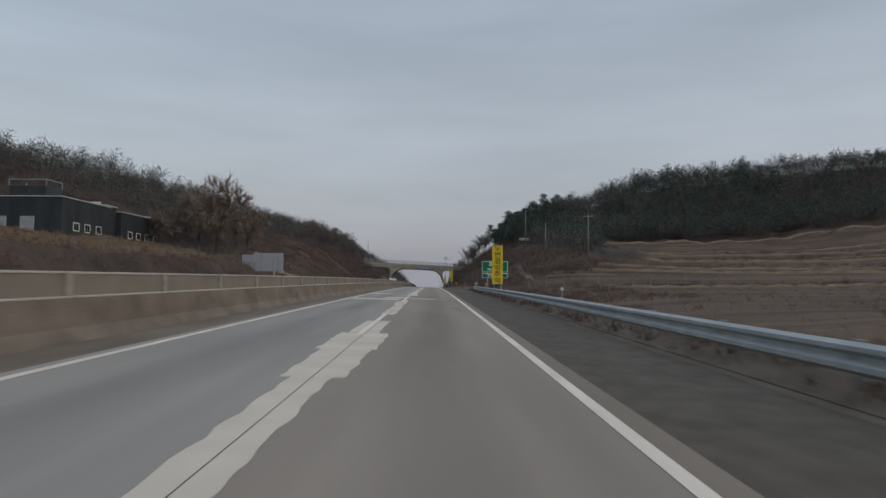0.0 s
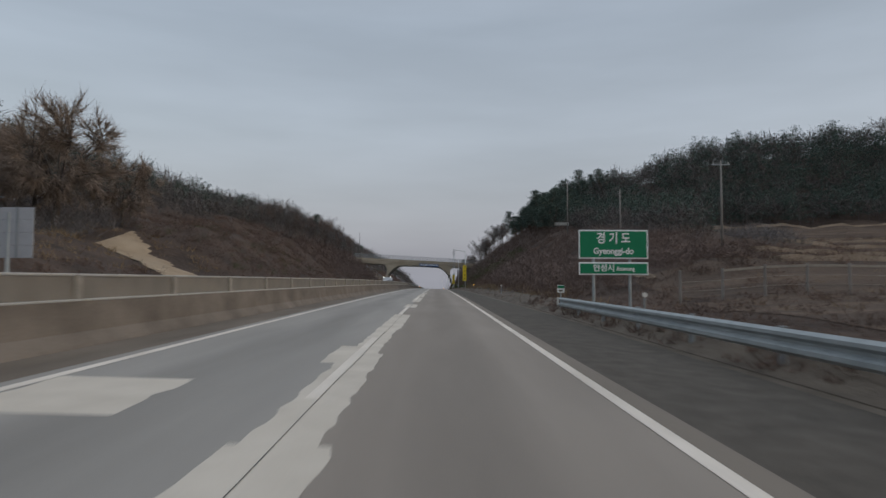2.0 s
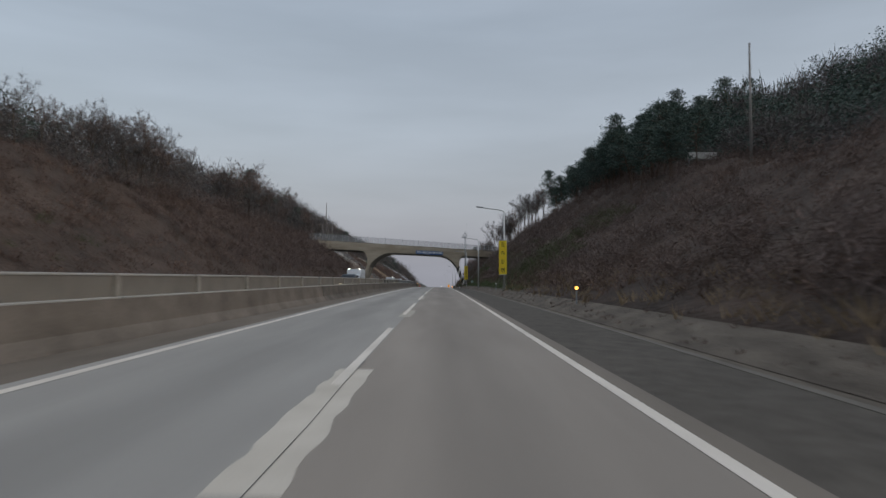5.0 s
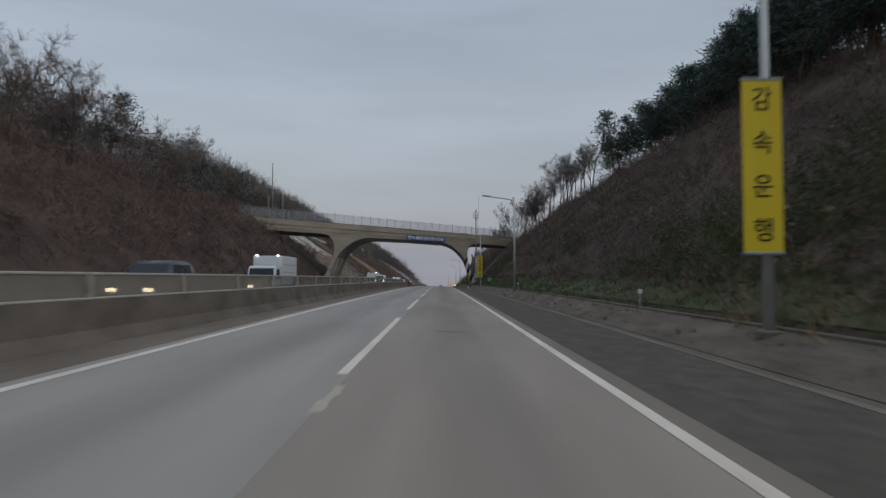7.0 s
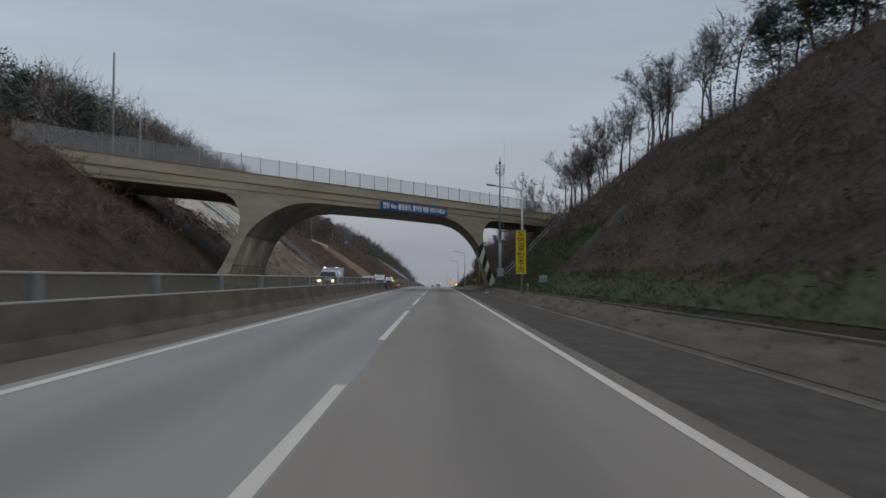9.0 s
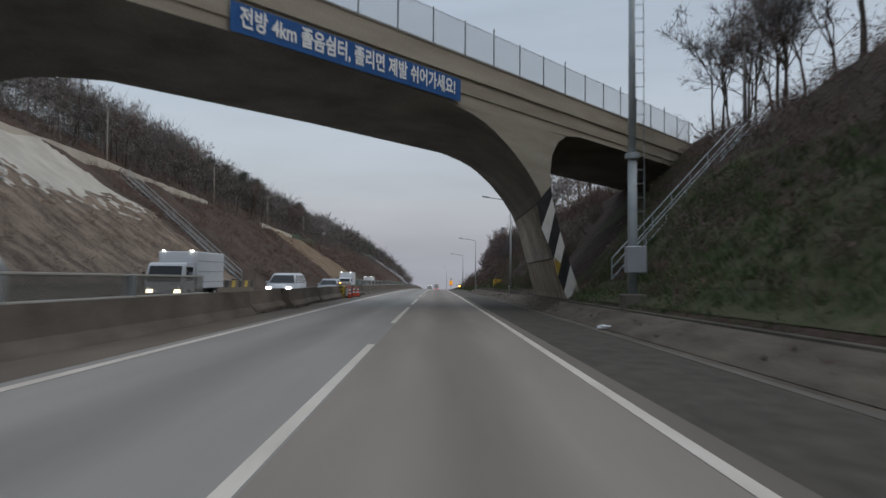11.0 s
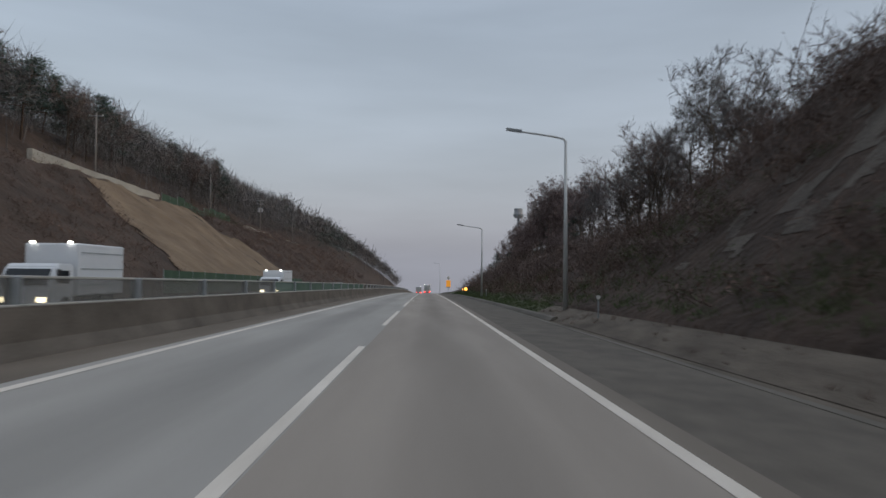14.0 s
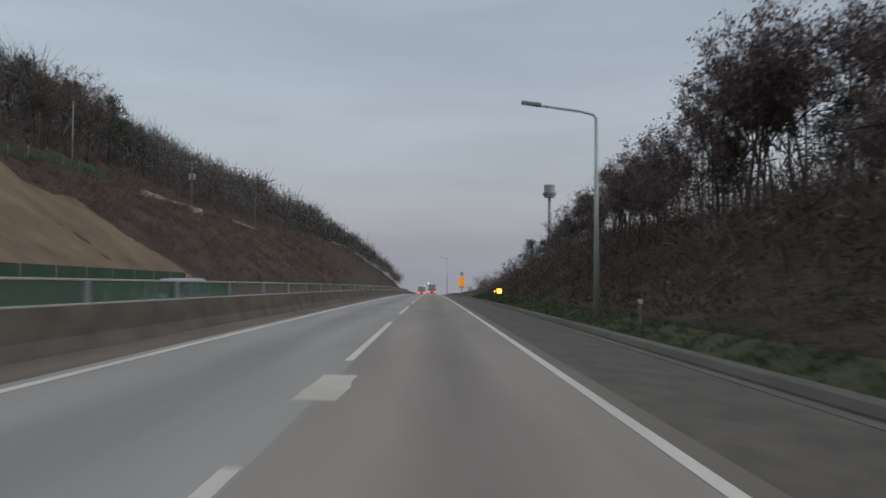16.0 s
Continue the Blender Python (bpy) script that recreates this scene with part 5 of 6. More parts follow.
# field fence and rails in the eastern field
fe = thing("field_fence", "weathered grey field fence with a pale top rail on posts", "fence")
for k in range(13):
    x, x2, y = 13.2 + 2.3 * k, 13.2 + 2.3 * (k + 1), 90.0
    z, z2 = land_at(x, y), land_at(x2, y)
    part("post", boxed(x - 0.06, x + 0.06, y - 0.06, y + 0.06, z - 0.4, z + 1.75, 0.015), POST_GREY, fe)
    if 1 <= k < 5:
        part("top_rail", prism(bmesh.new(), [(x, y - 0.03, z + 1.55), (x, y + 0.03, z + 1.55), (x, y + 0.03, z + 1.67), (x, y - 0.03, z + 1.67)], (x2 - x, 0, z2 - z)), POST, fe)
    for h in (0.6, 1.1):
        part("wire", tubed((x, y, z + h), (x2, y, z2 + h), 0.012, 0.012, 4), POST, fe)

# ---- workshop on the west field ----
wk = thing("workshop", "long dark metal-clad workshop with pale roof edges", "building")
zb = 6.9
for nm, y0, y1, x0, x1, zt in (("front_hall", 91.6, 105.5, -64, -49, 12.2), ("link", 105.5, 109.0, -62, -49.8, 12.6), ("rear_hall", 109.0, 126.0, -64, -49, 11.9)):
    part(nm, boxed(x0, x1, y0, y1, zb - 1.5, zt, 0.05), CLAD, wk)
    part("roof_edge", boxed(x0 - 0.1, x1 + 0.12, y0 - 0.1, y1 + 0.1, zt + 0.005, zt + 0.14, 0.03), ROOF_PALE, wk)
for y0, y1 in ((98.5, 105.3), (118.5, 125.8)):
    bm = bmesh.new()
    zr = 12.36 if y0 < 110 else 12.06
    prism(bm, [(-60, y0, zr), (-60, y1, zr), (-60, y1, zr + 0.8)], (9.5, 0, 0))
    part("roof_monitor", bm, ROOF_PALE, wk)
for y in (94.5, 97.6, 100.9, 111.5, 114.6, 118.0, 121.5):
    w = part("window", boxed(-48.99, -48.93, y, y + 1.6, zb + 0.95, zb + 2.15, 0.01), LETTER_WHITE, wk)
    for k in (0, 1):
        part("pane", boxed(-48.935, -48.915, y + 0.1 + 0.68 * k, y + 0.72 + 0.68 * k, zb + 1.06, zb + 2.04), GLASS_DARK, w)
for x in (-61.5, -58.2, -54.5):
    part("shutter", boxed(x, x + 1.9, 91.52, 91.6, zb - 0.2, zb + 2.7, 0.02), SIGN_BACK, wk)
part("roof_hut", boxed(-57, -52, 93, 97, 12.35, 13.9, 0.05), CLAD, wk)
for x, y in ((-57, 93), (-52, 93), (-52, 97), (-57, 97)):
    part("hut_post", tubed((x, y, 13.9), (x, y, 14.8), 0.05, 0.05, 6), GALV, wk)
for a, b in (((-57, 93), (-52, 93)), ((-52, 93), (-52, 97))):
    part("hut_rail", tubed((*a, 14.75), (*b, 14.75), 0.05, 0.05, 6), GALV, wk)
sh = thing("shed", "small pinkish block shed with a flat roof", "shed", (-49.6, 130.5, 8.2))
part("wall", boxed(-1.6, 1.6, -1.5, 1.5, -0.6, 2.2, 0.03), surface("pink_block", (0.30, 0.19, 0.16), (0.36, 0.25, 0.21), 2, 15, 0.9, 0.3), sh)
part("roof", boxed(-1.8, 1.8, -1.7, 1.7, 2.2, 2.4, 0.03), ROOF_PALE, sh)

# ---- vehicles ----
def wheel(parent, x, y, r, w=0.22):
    wh = part("wheel", tubed((x - w / 2, y, r), (x + w / 2, y, r), r, r, 16), RUBBER, parent)
    part("rim", tubed((x - w / 2 - 0.01, y, r), (x + w / 2 + 0.01, y, r), r * 0.6, r * 0.6, 12), GALV, wh)


def loft(outline_low, outline_high, z0, z1):
    bm = bmesh.new()
    a = [bm.verts.new((x, y, z0)) for x, y in outline_low]
    b = [bm.verts.new((x, y, z1)) for x, y in outline_high]
    n = len(a)
    for i in range(n):
        j = (i + 1) % n
        bm.faces.new((a[i], a[j], b[j], b[i]))
    bm.faces.new(a[::-1])
    bm.faces.new(b)
    return bm


def car(x, y, paint, light, label, length=4.6, width=1.84, high=1.5, hood=1.1, boot=0.5, lights_on=True, belt=0.60, solid=False):
    """A car whose nose points down the road towards the viewer: rounded body, painted cabin and dark panes."""
    c = thing("car", label, "car", (x, y, opp(x)), 0, "oncoming cars")
    w, waist = width / 2, high * belt
    bm = bmesh.new()
    side = [(0.0, 0.38), (0.03, 0.60), (0.16, waist - 0.20), (hood * 0.55, waist - 0.05), (hood, waist), (length - boot, waist + 0.04), (length - 0.06, waist - 0.04), (length, 0.52), (length - 0.06, 0.32), (length - 0.45, 0.22), (0.3, 0.22), (0.06, 0.28)]
    prism(bm, [(-w, p[0], p[1]) for p in side], (width, 0, 0))
    for v in bm.verts:
        if v.co.y < 0.25:
            v.co.x *= 0.90
        elif v.co.y > length - 0.2:
            v.co.x *= 0.94
    bmesh.ops.bevel(bm, geom=list(bm.edges), offset=0.055, segments=3, affect="EDGES")
    part("body", bm, paint, c, smooth=True)
    y0, y1 = hood - 0.05, length - boot + 0.08
    roof = [(y0, waist - 0.03), (hood + 0.62, high - 0.12), (hood + 0.95, high - 0.015), ((y0 + y1) / 2 + 0.4, high), (y1 - 0.75, high - 0.04), (y1 - 0.40, high - 0.16), (y1, waist - 0.03)]
    half = lambda z: (w - 0.04) * (1 - 0.22 * max(0.0, (z - waist) / (high - waist)))
    bm = bmesh.new()
    near_side = [bm.verts.new((-half(z), yy, z)) for yy, z in roof]
    far_side = [bm.verts.new((half(z), yy, z)) for yy, z in roof]
    bm.faces.new(near_side)
    bm.faces.new(far_side[::-1])
    for i in range(len(roof)):
        j = (i + 1) % len(roof)
        bm.faces.new((near_side[i], far_side[i], far_side[j], near_side[j]))
    bmesh.ops.bevel(bm, geom=list(bm.edges), offset=0.03, segments=2, affect="EDGES")
    part("cabin", bm, paint, c, smooth=True)
    lo, up = waist + 0.05, high - 0.16
    at_front = lambda z: y0 + (hood + 0.62 - y0) * (z - waist + 0.03) / (high - 0.09 - waist)
    part("windscreen", prism(bmesh.new(), [(-half(lo) + 0.09, at_front(lo) - 0.01, lo), (half(lo) - 0.09, at_front(lo) - 0.01, lo), (half(up) - 0.10, at_front(up) - 0.01, up), (-half(up) + 0.10, at_front(up) - 0.01, up)], (0, -0.016, 0.010)), GLASS_DARK, c, "dark windscreen")
    doors = [(hood + 0.28, hood + 0.78, hood + 1.42, hood + 1.42)] if solid else [(hood + 0.28, hood + 0.82, hood + 1.45, hood + 1.45), (hood + 1.56, hood + 1.56, min(hood + 2.42, y1 - 0.62), min(hood + 2.42, y1 - 0.50))]
    if not solid and y1 - 0.52 > hood + 2.9:
        doors.append((hood + 2.53, hood + 2.53, y1 - 0.62, y1 - 0.40))
    for sx in (-1, 1):
        for a, b, d, e in doors:
            part("side_window", prism(bmesh.new(), [(sx * (half(lo) + 0.001), a, lo), (sx * (half(up) + 0.001), b, up), (sx * (half(up) + 0.001), d, up), (sx * (half(lo) + 0.001), e, lo)], (sx * 0.010, 0, 0)), GLASS_DARK, c, "dark side window")
        part("mirror", boxed(sx * w - 0.02 if sx > 0 else sx * w - 0.18, sx * w + 0.18 if sx > 0 else sx * w + 0.02, hood + 0.25, hood + 0.38, waist + 0.02, waist + 0.16, 0.03), paint, c)
        part("headlight", boxed(sx * (w - 0.30) - 0.17, sx * (w - 0.30) + 0.17, -0.02, 0.12, waist - 0.36, waist - 0.22, 0.03), light if lights_on else GLASS_DARK, c, "lit headlight" if lights_on else "unlit headlight")
        for yy in (0.85, length - 0.9):
            wheel(c, sx * (w - 0.10), yy, 0.33)
    part("grille", boxed(-0.45, 0.45, -0.012, 0.05, 0.36, waist - 0.30, 0.01), BLACK, c)
    part("bumper_strip", boxed(-w * 0.8, w * 0.8, -0.03, 0.05, 0.27, 0.35, 0.02), BLACK, c)
    return c


def truck(x, y, label, paint, length=7.5, width=2.25, high=3.1, cab=1.9, cab_high=2.3, heading=0.0, rear=False, z=None):
    t = thing("truck", label, "truck", (x, y, opp(x) if z is None else z), heading, "trucks")
    w = width / 2
    bm = bmesh.new()
    prism(bm, [(-w + 0.08, 0.0, 0.45), (-w + 0.08, 0.0, 1.2), (-w + 0.08, 0.42, cab_high - 0.12), (-w + 0.08, 0.62, cab_high), (-w + 0.08, cab, cab_high), (-w + 0.08, cab, 0.45)], (width - 0.16, 0, 0))
    bmesh.ops.bevel(bm, geom=list(bm.edges), offset=0.06, segments=2, affect="EDGES")
    part("cab", bm, paint, t)
    bm = bmesh.new()
    prism(bm, [(-w + 0.2, 0.005, 1.25), (w - 0.2, 0.005, 1.25), (w - 0.24, 0.36, cab_high - 0.2), (-w + 0.24, 0.36, cab_high - 0.2)], (0, -0.03, 0.01))
    part("windscreen", bm, GLASS_DARK, t)
    for sx in (-1, 1):
        part("side_window", boxed(sx * (w - 0.085) - 0.012, sx * (w - 0.085) + 0.012, 0.55, cab - 0.35, 1.3, cab_high - 0.25), GLASS_DARK, t)
        part("headlight", boxed(sx * (w - 0.36) - 0.17, sx * (w - 0.36) + 0.17, -0.03, 0.05, 0.66, 0.84, 0.02), HEADLIGHT, t, "lit headlight")
        part("marker_lamp", boxed(sx * (w - 0.3) - 0.07, sx * (w - 0.3) + 0.07, cab + 0.02, cab + 0.1, high + 0.0, high + 0.07), HEADLIGHT_WHITE, t, "small lit roof lamp")
        part("mirror", boxed(sx * (w + 0.08) - 0.06, sx * (w + 0.08) + 0.06, 0.2, 0.3, 1.35, 1.8, 0.02), BLACK, t)
        if rear:
            part("tail_lamp", boxed(sx * (w - 0.32) - 0.26, sx * (w - 0.32) + 0.26, length, length + 0.05, 0.62, 0.98, 0.02), TAIL, t, "lit red tail lamp")
        for yy in (1.0, length - 1.5):
            wheel(t, sx * (w - 0.2), yy, 0.42, 0.28)
    part("bumper", boxed(-w + 0.06, w - 0.06, -0.06, 0.2, 0.36, 0.62, 0.03), BLACK, t)
    part("cargo_box", boxed(-w, w, cab + 0.12, length, 0.85, high, 0.04), paint, t)
    if rear:
        part("rear_door", boxed(-w + 0.3, w - 0.3, length, length + 0.03, 1.25, high - 0.4, 0.01), GALV, t, "grey rear doors in a white frame")
        part("rear_bumper", boxed(-w + 0.1, w - 0.1, length - 0.1, length + 0.06, 0.45, 0.62, 0.02), CONE_RED, t)
    else:
        for k in range(3):
            part("side_rail", boxed(w, w + 0.02, cab + 0.3, length - 0.1, 1.2 + 0.6 * k, 1.24 + 0.6 * k), GALV, t)
    part("chassis", boxed(-w + 0.35, w - 0.35, cab, length - 0.1, 0.5, 0.85), BLACK, t)
    return t


car(-10.6, 211.2, CAR_DARK, HEADLIGHT, "dark blue-grey off-road car with lit headlights", 4.4, 1.85, 1.95, 1.2, 0.15)
truck(-13.4, 239.0, "white box truck with lit headlights on the far carriageway", CAR_WHITE)
car(-10.6, 306.8, CAR_WHITE, HEADLIGHT, "white van with lit headlights under the overpass", 5.0, 1.92, 2.1, 0.75, 0.05, belt=0.68, solid=True)
truck(-14.6, 333.0, "white box truck passing the sprayed concrete slope", CAR_WHITE, 6.8, 2.2, 2.95)
car(-10.4, 341.5, CAR_WHITE, HEADLIGHT_WHITE, "white people carrier with bright headlights", 4.95, 1.95, 1.76, 1.0, 0.15)
car(-10.2, 360.0, CAR_SILVER, HEADLIGHT_WHITE, "silver-blue saloon with bright headlights", 4.7, 1.85, 1.46, 1.25, 0.75)
car(-13.9, 386.5, CAR_DARK, HEADLIGHT, "dark sport utility car with lit headlights", 4.6, 1.88, 1.7, 1.15, 0.2)
truck(-13.6, 398.5, "small white refrigerated truck with lit headlights", CAR_WHITE, 5.4, 1.95, 2.75, 1.6, 2.0)
truck(-14.0, 436.5, "small white truck with a tall cargo box", CAR_WHITE, 5.4, 1.95, 2.6, 1.6, 2.0)
car(-10.4, 452.0, CAR_SILVER, HEADLIGHT, "silver car with lit headlights far along the road", 4.6, 1.84, 1.5)
car(-10.4, 520.0, CAR_DARK, HEADLIGHT, "dark car with lit headlights far along the road", 4.6, 1.84, 1.5)
truck(0.4, 632.0, "white framed box truck driving ahead with lit tail lamps", CAR_WHITE, 7.5, 2.4, 3.4, heading=180, rear=True, z=0.0)
truck(-3.2, 675.5, "truck far ahead with glowing red tail lamps", CAR_SILVER, 7.5, 2.4, 3.2, heading=180, rear=True, z=0.0)
parked = car(-46.8, 133.4, CAR_WHITE, HEADLIGHT, "small white car parked on the west field", 4.3, 1.8, 1.5, lights_on=False)
parked.location.z = ground_at(-46.8, 135.5)
parked["group"] = ""

# ---- plants ----
PRNG = np.random.default_rng(7)


def ribbon(verts, faces, a, b, w, rng):
    """A flat tapered sliver from a to b."""
    d = b - a
    s = np.cross(d, rng.normal(size=3))
    s *= w / (np.linalg.norm(s) + 1e-9)
    i = len(verts)
    verts += [a - s, a + s, b]
    faces.append((i, i + 1, i + 2))


def limb(verts, faces, a, b, r0, r1):
    """A three-sided tapered limb from a to b."""
    d = (b - a) / (np.linalg.norm(b - a) + 1e-9)
    u = np.cross(d, (0.31, 0.87, 0.39))
    u /= np.linalg.norm(u) + 1e-9
    v = np.cross(d, u)
    i = len(verts)
    for c, r in ((a, r0), (b, r1)):
        for k in range(3):
            t = 2.0944 * k
            verts.append(c + r * (u * math.cos(t) + v * math.sin(t)))
    for k in range(3):
        m = (k + 1) % 3
        faces.append((i + k, i + m, i + 3 + m))
        faces.append((i + k, i + 3 + m, i + 3 + k))


def bare_tree(rng, high, spread, twigs, forks=4, low=0.3, wide=0.022):
    """A leafless tree: wood (trunk and limbs) and fine twigs, as arrays."""
    wv, wf, tv, tf = [], [], [], []
    tips = []

    def grow(p, d, length, r, level):
        n = 3 if level == 0 else 2
        for k in range(n):
            q = p + d * (length / n)
            limb(wv, wf, p, q, r, r * 0.78)
            p, r = q, r * 0.78
            d = d + rng.normal(size=3) * (0.10 if level == 0 else 0.22)
            d /= np.linalg.norm(d)
            if level < 3 and (level > 0 or k >= 1):
                for _ in range(forks - 1 if level == 0 else 2):
                    e = d * (0.75 if level == 0 else 0.6) + np.array([*rng.normal(size=2) * spread, 0.18 + 0.3 * rng.random()])
                    e /= np.linalg.norm(e)
                    if level < 2:
                        grow(p, e, length * rng.uniform(0.45, 0.68), r * 0.6, level + 1)
                    else:
                        tips.append((p, e, length * 0.55))
        tips.append((p, d, length * 0.5))

    grow(np.zeros(3), np.array([rng.normal() * 0.05, rng.normal() * 0.05, 1.0]), high * 0.62, 0.017 * high, 0)
    per = max(2, int(twigs / max(1, len(tips))))
    for p, d, length in tips:
        for _ in range(per):
            e = d * 0.7 + rng.normal(size=3) * 0.55 + np.array([0, 0, 0.25])
            e /= np.linalg.norm(e)
            a = p + d * rng.random() * length * 0.4
            b = a + e * length * rng.uniform(0.5, 1.1)
            ribbon(tv, tf, a, b, wide, rng)
            for _ in range(2):
                m = a + (b - a) * rng.uniform(0.3, 0.9)
                ribbon(tv, tf, m, m + (e + rng.normal(size=3) * 0.6) * length * 0.32, wide * 0.7, rng)
    v = np.array(wv + tv)
    s = high / max(v[:, 2].max(), 0.1)
    return np.array(wv) * s, np.array(wf), np.array(tv) * s, np.array(tf)


def needle_clump(tv, tf, c, r, n, rng, fine=0.07):
    """A flat tuft of short needle sprays round c."""
    o = rng.normal(size=(n, 3)) * r * np.array([0.62, 0.62, 0.24])
    d = rng.normal(size=(n, 3)) + o / r * 0.9
    d[:, 2] = np.abs(d[:, 2]) * 0.6
    d /= np.linalg.norm(d, axis=1)[:, None]
    t = np.cross(d, rng.normal(size=(n, 3)))
    t *= r * fine / (np.linalg.norm(t, axis=1)[:, None] + 1e-9)
    for a, e, w in zip(c + o, d, t):
        i = len(tv)
        tv += [a - w, a + w, a + e * r * 0.55]
        tf.append((i, i + 1, i + 2))


def pine_tree(rng, high, clumps, per, crown=0.5, fine=0.07):
    """A pine with a leaning trunk, irregular flat tiers of needle clumps."""
    wv, wf, tv, tf = [], [], [], []
    p, d = np.zeros(3), np.array([rng.normal() * 0.06, rng.normal() * 0.06, 1.0])
    axis_pts = [p]
    for k in range(6):
        q = p + d / np.linalg.norm(d) * high / 6
        limb(wv, wf, p, q, 0.018 * high * (1 - k / 7), 0.018 * high * (1 - (k + 1) / 7))
        p = q
        d = d + np.array([*rng.normal(size=2) * 0.09, 0])
        axis_pts.append(p)
    axis_pts = np.array(axis_pts)
    for k in range(clumps):
        f = crown + (1 - crown) * (k + rng.random()) / clumps
        c0 = np.array([np.interp(f * 6, range(7), axis_pts[:, j]) for j in range(3)])
        reach = high * 0.31 * (1.08 - ((f - crown) / (1 - crown)) ** 1.6) * rng.uniform(0.45, 1.1)
        a = rng.random() * 6.283
        e = c0 + np.array([math.cos(a) * reach, math.sin(a) * reach, reach * rng.uniform(-0.12, 0.3)])
        limb(wv, wf, c0, e, 0.006 * high, 0.002 * high)
        needle_clump(tv, tf, e, high * 0.085, per, rng, fine)
        needle_clump(tv, tf, c0 * 0.45 + e * 0.55, high * 0.07, per // 2, rng, fine)
    needle_clump(tv, tf, axis_pts[-1], high * 0.08, per, rng, fine)
    return np.array(wv), np.array(wf), np.array(tv), np.array(tf)


def oak_tree(rng, high, wide, twigs):
    """A broad old tree: a short trunk, limbs spread in all directions and a rounded haze of twigs."""
    wv, wf, tv, tf = [], [], [], []
    fork, mid, size = np.array([0, 0, high * 0.24]), np.array([0, 0, high * 0.56]), np.array([wide, wide, high * 0.44])
    limb(wv, wf, np.zeros(3), fork, 0.032 * high, 0.025 * high)

    def inside(lo, hi):
        d = rng.normal(size=3)
        d /= np.linalg.norm(d)
        return mid + d * size * rng.uniform(lo, hi) * (1.0 + 0.13 * math.sin(3 * math.atan2(d[1], d[0]) + 4 * d[2]))

    hubs = []
    for _ in range(12):
        b = inside(0.45, 0.7)
        b[2] = max(b[2], high * 0.30)
        m = fork + (b - fork) * 0.5 + np.array([0, 0, 0.06 * high])
        limb(wv, wf, fork, m, 0.013 * high, 0.009 * high)
        limb(wv, wf, m, b, 0.009 * high, 0.005 * high)
        hubs += [m, b, b]
    ends = []
    for _ in range(130):
        e = inside(0.55, 0.97)
        h = min(hubs, key=lambda p: np.linalg.norm(p - e) * rng.uniform(0.7, 1.3))
        limb(wv, wf, h, e, 0.0045 * high, 0.0015 * high)
        ends.append((h, e))
    for _ in range(twigs):
        h, e = ends[int(rng.integers(len(ends)))]
        a = h + (e - h) * rng.uniform(0.35, 1.0)
        d = (e - h) / (np.linalg.norm(e - h) + 1e-9) * 0.6 + (a - mid) / size * 0.5 + rng.normal(size=3) * 0.5
        ribbon(tv, tf, a, a + d / np.linalg.norm(d) * high * rng.uniform(0.06, 0.14), 0.0028 * high, rng)
    return np.array(wv), np.array(wf), np.array(tv), np.array(tf)


def leafy_tree(rng, high, spread, twigs, leaves):
    """A bare tree that has kept its withered leaves: the crown holds twigs and small hanging leaves."""
    wv, wf, tv, tf = bare_tree(rng, high, spread, twigs, 4)
    n = len(tv)
    c = tv[rng.integers(0, n, leaves)] + rng.normal(size=(leaves, 3)) * 0.16
    d, t = rng.normal(size=(leaves, 3)) * 0.11, rng.normal(size=(leaves, 3)) * 0.042
    return wv, wf, np.concatenate([tv, np.stack([c - t, c + t, c + d], 1).reshape(-1, 3)]), np.concatenate([tf, n + np.arange(leaves * 3).reshape(-1, 3)])


def larch_tree(rng, high):
    """A bare conifer with level tiers of thin branches."""
    wv, wf, tv, tf = [], [], [], []
    limb(wv, wf, np.zeros(3), np.array([0, 0, high]), 0.014 * high, 0.01)
    for k in range(44):
        f = 0.25 + 0.73 * k / 44
        a = rng.random() * 6.283
        reach = high * 0.24 * (1.05 - f)
        c0 = np.array([0, 0, f * high])
        e = c0 + np.array([math.cos(a) * reach, math.sin(a) * reach, rng.uniform(-0.02, 0.05) * high])
        limb(wv, wf, c0, e, 0.02, 0.008)
        for _ in range(7):
            m = c0 + (e - c0) * rng.uniform(0.3, 1)
            ribbon(tv, tf, m, m + rng.normal(size=3) * np.array([0.4, 0.4, 0.25]), 0.018, rng)
    return np.array(wv), np.array(wf), np.array(tv), np.array(tf)


def shrub(rng, high, stems, side=2, leaves=1, thick=1.0):
    """A low tangle of thin stems, side twigs and withered leaves."""
    tv, tf = [], []
    for _ in range(stems):
        a = np.array([*rng.normal(size=2) * high * 0.26, 0.0])
        d = np.array([*rng.normal(size=2) * 0.75, 1.0])
        d /= np.linalg.norm(d)
        b = a + d * high * rng.uniform(0.35, 1.0)
        ribbon(tv, tf, a, b, 0.0115 * thick * high, rng)
        for _ in range(side):
            m = a + (b - a) * rng.uniform(0.3, 1.0)
            ribbon(tv, tf, m, m + (d * 0.5 + rng.normal(size=3) * 0.7) * high * 0.24, 0.0105 * thick * high, rng)
        for _ in range(leaves):
            m = a + (b - a) * rng.uniform(0.4, 1.0) + rng.normal(size=3) * high * 0.07
            ribbon(tv, tf, m, m + rng.normal(size=3) * high * 0.06 * thick, 0.036 * thick * high, rng)
    return np.array(tv), np.array(tf)


def tuft(rng, high, blades):
    tv, tf = [], []
    for _ in range(blades):
        a = np.array([*rng.normal(size=2) * high * 0.35, 0.0])
        b = a + np.array([*rng.normal(size=2) * high * 0.45, high * rng.uniform(0.5, 1.0)])
        ribbon(tv, tf, a, b, 0.045 * high, rng)
    return np.array(tv), np.array(tf)


